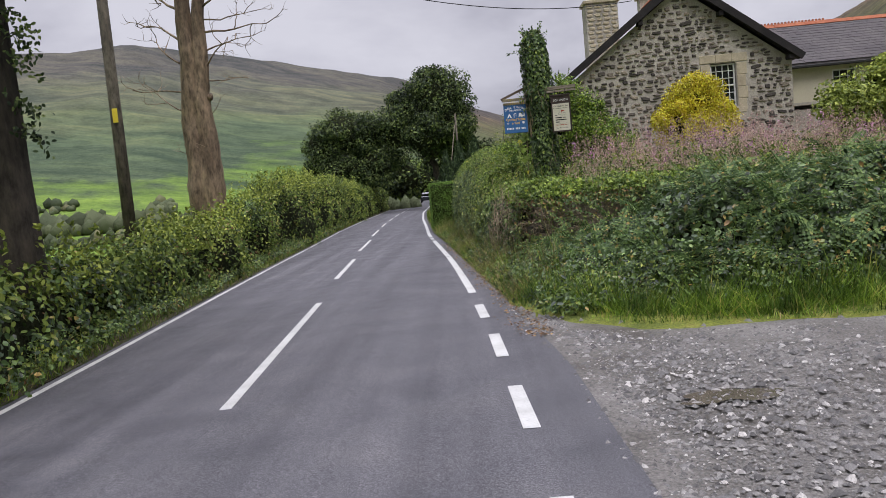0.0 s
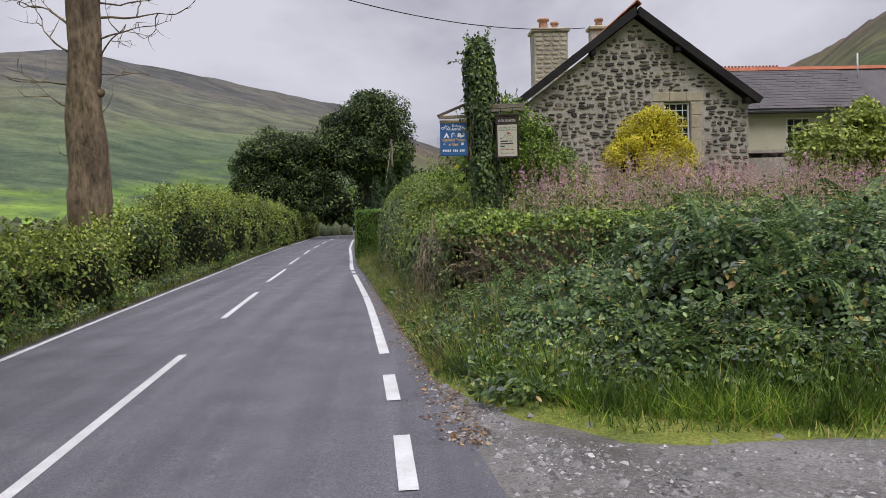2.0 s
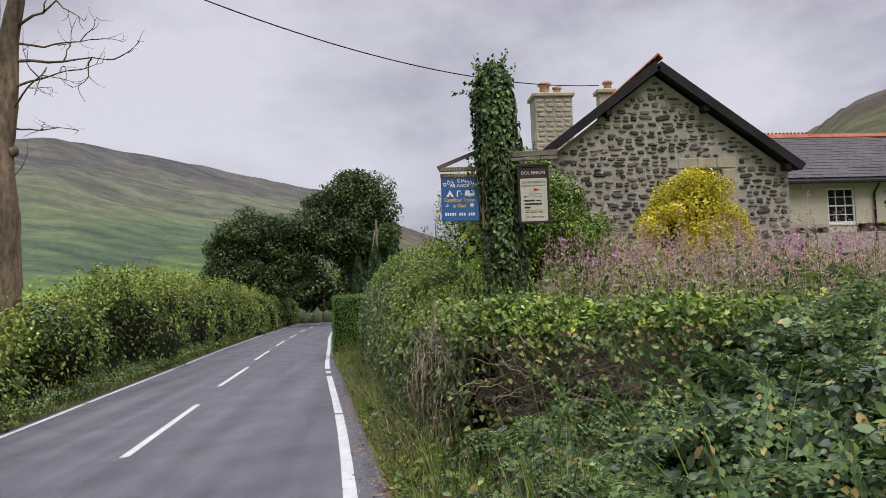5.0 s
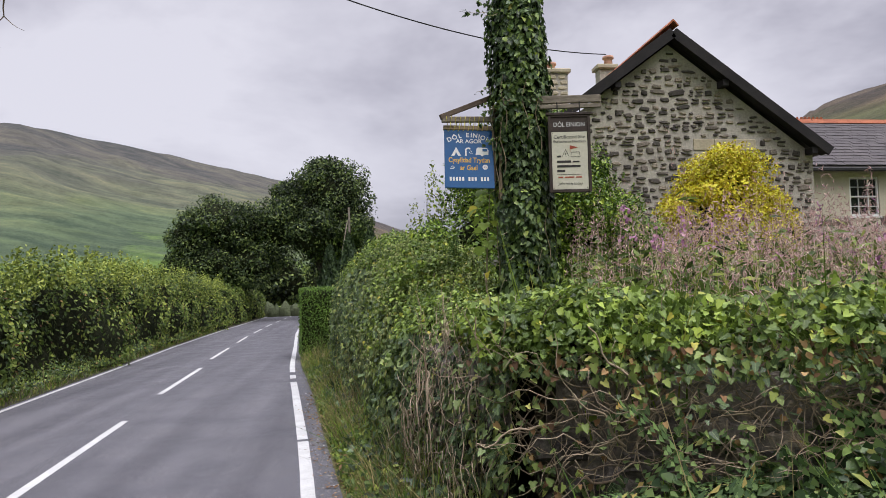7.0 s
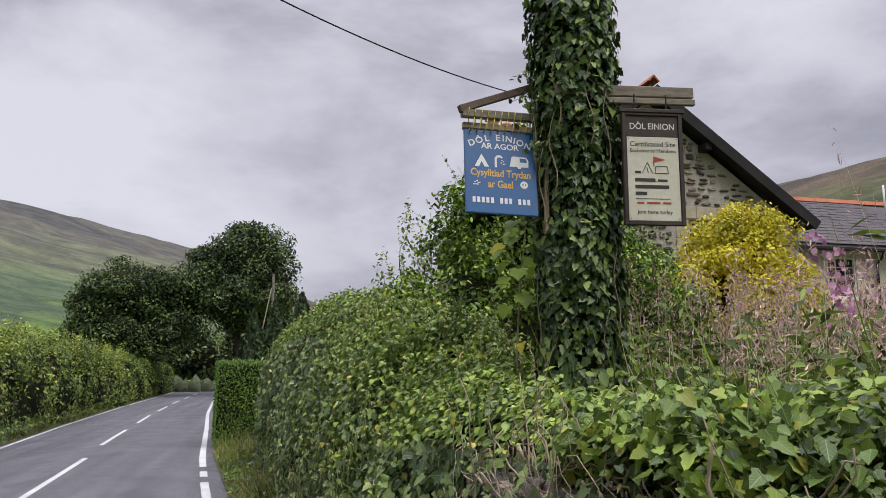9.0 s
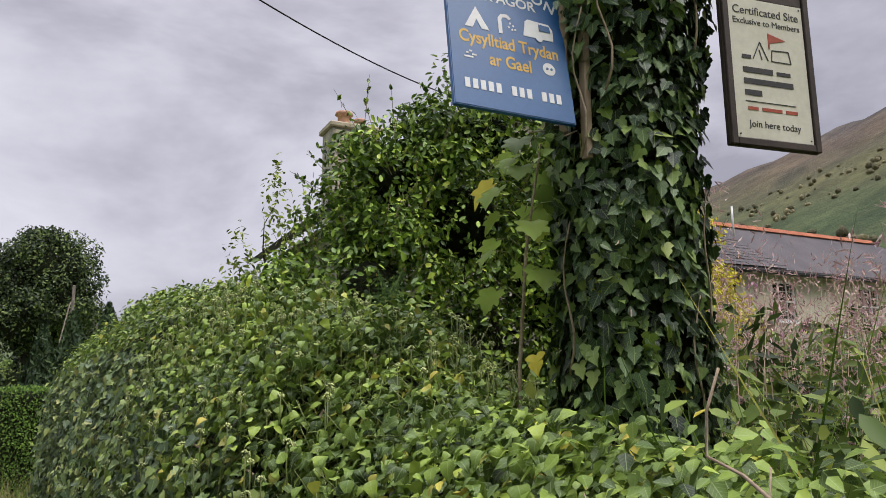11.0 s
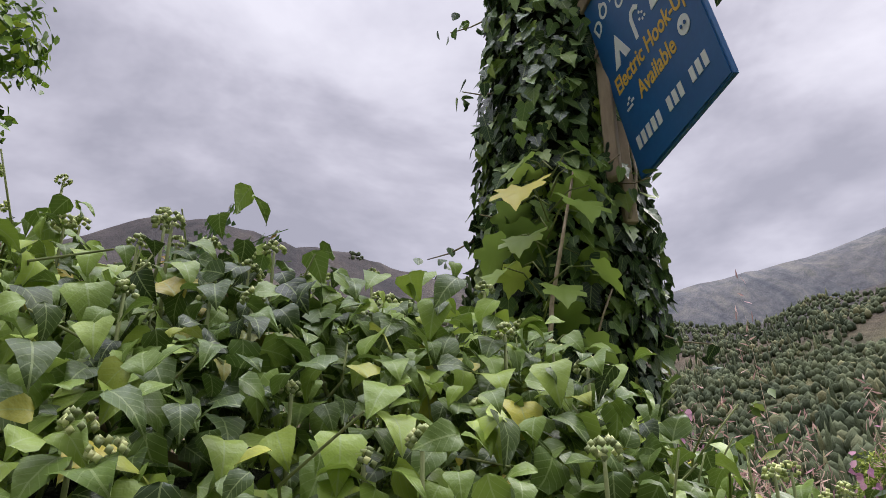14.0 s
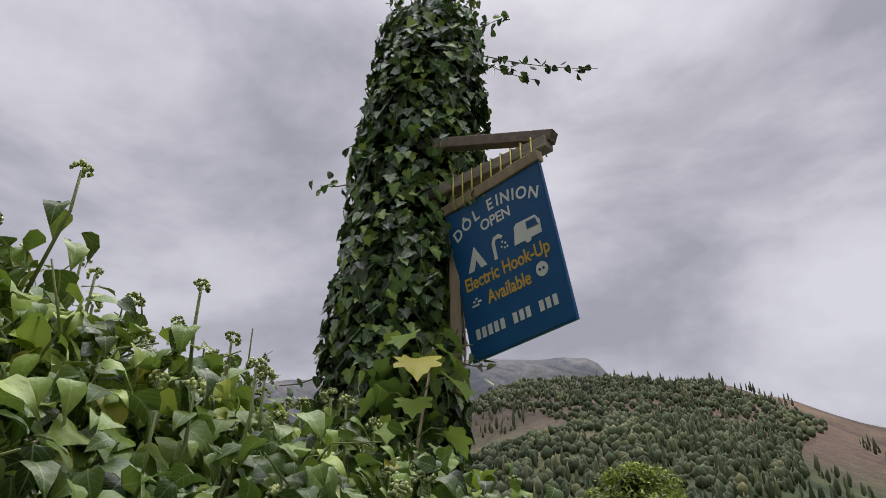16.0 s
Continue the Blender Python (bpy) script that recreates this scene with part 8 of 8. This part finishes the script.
for y0, z0, y1, z1 in ((32.7, WE - 0.02, WR, 7.4), (39.3, WE - 0.02, WR, 7.4)):
    bm = bmesh.new()
    x1_ = WEND + 0.25
    vs = [bm.verts.new(p) for p in ((13.45, y0, z0), (x1_, y0, z0), (x1_, y1, z1), (13.45, y1, z1), (13.45, y0, z0 + 0.1), (x1_, y0, z0 + 0.1), (x1_, y1, z1 + 0.1), (13.45, y1, z1 + 0.1))]
    for q in ((0, 1, 2, 3), (7, 6, 5, 4), (0, 4, 5, 1), (1, 5, 6, 2), (2, 6, 7, 3), (3, 7, 4, 0)):
        bm.faces.new([vs[i] for i in q])
    bmesh.ops.recalc_face_normals(bm, faces=bm.faces)
    part("wing_roof", bm, M["slate"], house, "purple-grey slate wing roof")
for i in range(33):
    o = new("ridge_tile", ridge_me)
    o.parent = house
    o.matrix_world = pose(13.5 + i * 0.45 + 0.0, WR, 7.57, 0, 0, -90)
crest = bmesh.new()
bmesh.ops.create_cone(crest, segments=10, radius1=0.05, radius2=0.05, depth=0.03, cap_ends=True, matrix=Euler((radians(90), 0, 0)).to_matrix().to_4x4())
crest_me = bpy.data.meshes.new("ridge_crest")
crest.to_mesh(crest_me)
crest.free()
crest_me.materials.append(M["terracotta"])
for i in range(24):
    o = new("ridge_crest", crest_me)
    o.parent = house
    o.matrix_world = pose(13.575 + i * 0.15, WR, 7.66)
part("gutter", boxed(13.5, WEND + 0.2, 32.56, 32.69, WE - 0.09, WE + 0.02, bev=0.02), M["black"], house, "black rain gutter")
bm = bmesh.new()
tube(bm, [(17.5, 32.62, WE - 0.09), (17.5, 32.75, WE - 0.25), (17.5, 32.93, WE - 0.4), (17.5, 32.93, 0.9)], [0.04] * 4, 8)
part("downpipe", bm, M["black"], house, "black rainwater pipe", smooth=True)
bm = bmesh.new()
tube(bm, [(20.1, 35.2, 6.8), (20.1, 35.2, 7.5), (20.1, 35.2, 8.0)], [0.04, 0.032, 0.032], 8)
part("flue", bm, M["white_paint"], house, "pale metal flue on the roof", smooth=True)
# dark bushes at the wing's foot
tree("garden_tree", "dark low hedge at the foot of the wing", (19.5, 29.5, 1.0), [(0, 0, 1.2, 1.6, 0.9, 1.0), (2.5, 0, 1.3, 1.6, 0.9, 1.1), (-2.4, 0.3, 1.0, 1.4, 0.8, 0.8)], 7000, 0.1, M["shrub"], 530, 0.06, category="shrub", core=0.7)

# ---- rubble of the gable, stone by stone ----
rs = np.random.RandomState(600)
cells = []
z0 = 2.1
while z0 < 8.35:
    rise = rs.uniform(0.11, 0.24)
    x0 = HX0 + rs.uniform(0.02, 0.2)
    while x0 < HX1 - 0.1:
        w = min(rs.uniform(0.14, 0.34) * (1.6 if rs.rand() < 0.18 else 1.0), HX1 - 0.03 - x0)
        hh = rise * rs.uniform(0.5, 1.05)
        pieces = [(x0 + w / 2, z0 + rise / 2 + rs.normal() * 0.035, w, hh)]
        if rise > 0.19 and rs.rand() < 0.3:
            pieces = [(x0 + w / 2, z0 + rise * 0.25, w, rise * 0.36), (x0 + w / 2 + 0.02, z0 + rise * 0.72, w * 0.9, rise * 0.4)]
        for cx_, cz_, w_, h_ in pieces:
            edge = roof_line(cx_ + math.copysign(w_ / 2, cx_ - GX)) - 0.03
            at_window = 9.9 - w_ / 2 < cx_ < 11.72 + w_ / 2 and 3.5 < cz_ < 5.9 + h_ / 2
            if cz_ + h_ / 2 < edge and not at_window and rs.rand() > 0.05:
                cells.append((cx_, cz_, w_, h_))
        x0 += w + rs.uniform(0.02, 0.075)
    z0 += rise + rs.uniform(0.005, 0.03)
order = sorted(range(len(cells)), key=lambda i: -cells[i][1])
rest_v, rest_f = [], []
for rank, i in enumerate(order):
    cx_, cz_, w, hh = cells[i]
    tilt = rs.normal() * 0.09
    mtx = Matrix.Translation((cx_, GY, cz_)) @ Euler((0, tilt, 0)).to_matrix().to_4x4() @ Matrix.Diagonal((w, 0.05, hh, 1))
    if rank < 300:
        o = new("stone", STONES[i % 14])
        o.parent = gable
        o.matrix_world = mtx
    else:
        k = len(rest_v)
        me = STONES[i % 14]
        rest_v += [tuple(mtx @ v.co) for v in me.vertices]
        for p in me.polygons:
            q = list(p.vertices)
            rest_f.append(tuple(k + j for j in q))
if rest_f:
    me = bpy.data.meshes.new("stones")
    me.from_pydata(rest_v, [], rest_f)
    me.update()
    part("rubble", me, M["stone"], gable, "dark rubble stones low on the gable", kind="stuff")
# chimney stones
PALE = [me.copy() for me in STONES]
for me in PALE:
    me.materials.clear()
    me.materials.append(M["dressed"])
for i in range(64):
    row = i // 4
    zz = 9.6 - row * 0.2
    if zz < 7.6:
        break
    o = new("stone", PALE[i % 14])
    o.parent = ch
    o.matrix_world = Matrix.Translation((7.17 + (i % 4) * 0.37 + (0.06 if row % 2 else 0), 38.0, zz)) @ Matrix.Diagonal((0.33, 0.04, 0.17, 1))
# wing roof slates in courses: thin overlapping plates, nearest stretch one by one
sl = bmesh.new()
box(sl, -0.145, 0.145, 0, 0.36, 0, 0.012)
slate_me = bpy.data.meshes.new("slate")
sl.to_mesh(slate_me)
sl.free()
slate_me.materials.append(M["slate"])
pitch = math.degrees(math.atan2(7.4 - WE, WR - 32.7))
roof_parent = [o for o in house.children if o.name.startswith("wing_roof")][0]
for row in range(15):
    u = row / 15
    for col in range(20):
        o = new("slate", slate_me)
        o.parent = roof_parent
        o.matrix_world = pose(13.62 + col * 0.3 + (0.15 if row % 2 else 0), 32.68 + u * (WR - 32.75), WE + 0.105 + u * (7.38 - WE) + 0.012 * rs.rand(), pitch - 2.2 + rs.normal() * 0.4, 0, rs.normal() * 0.4)
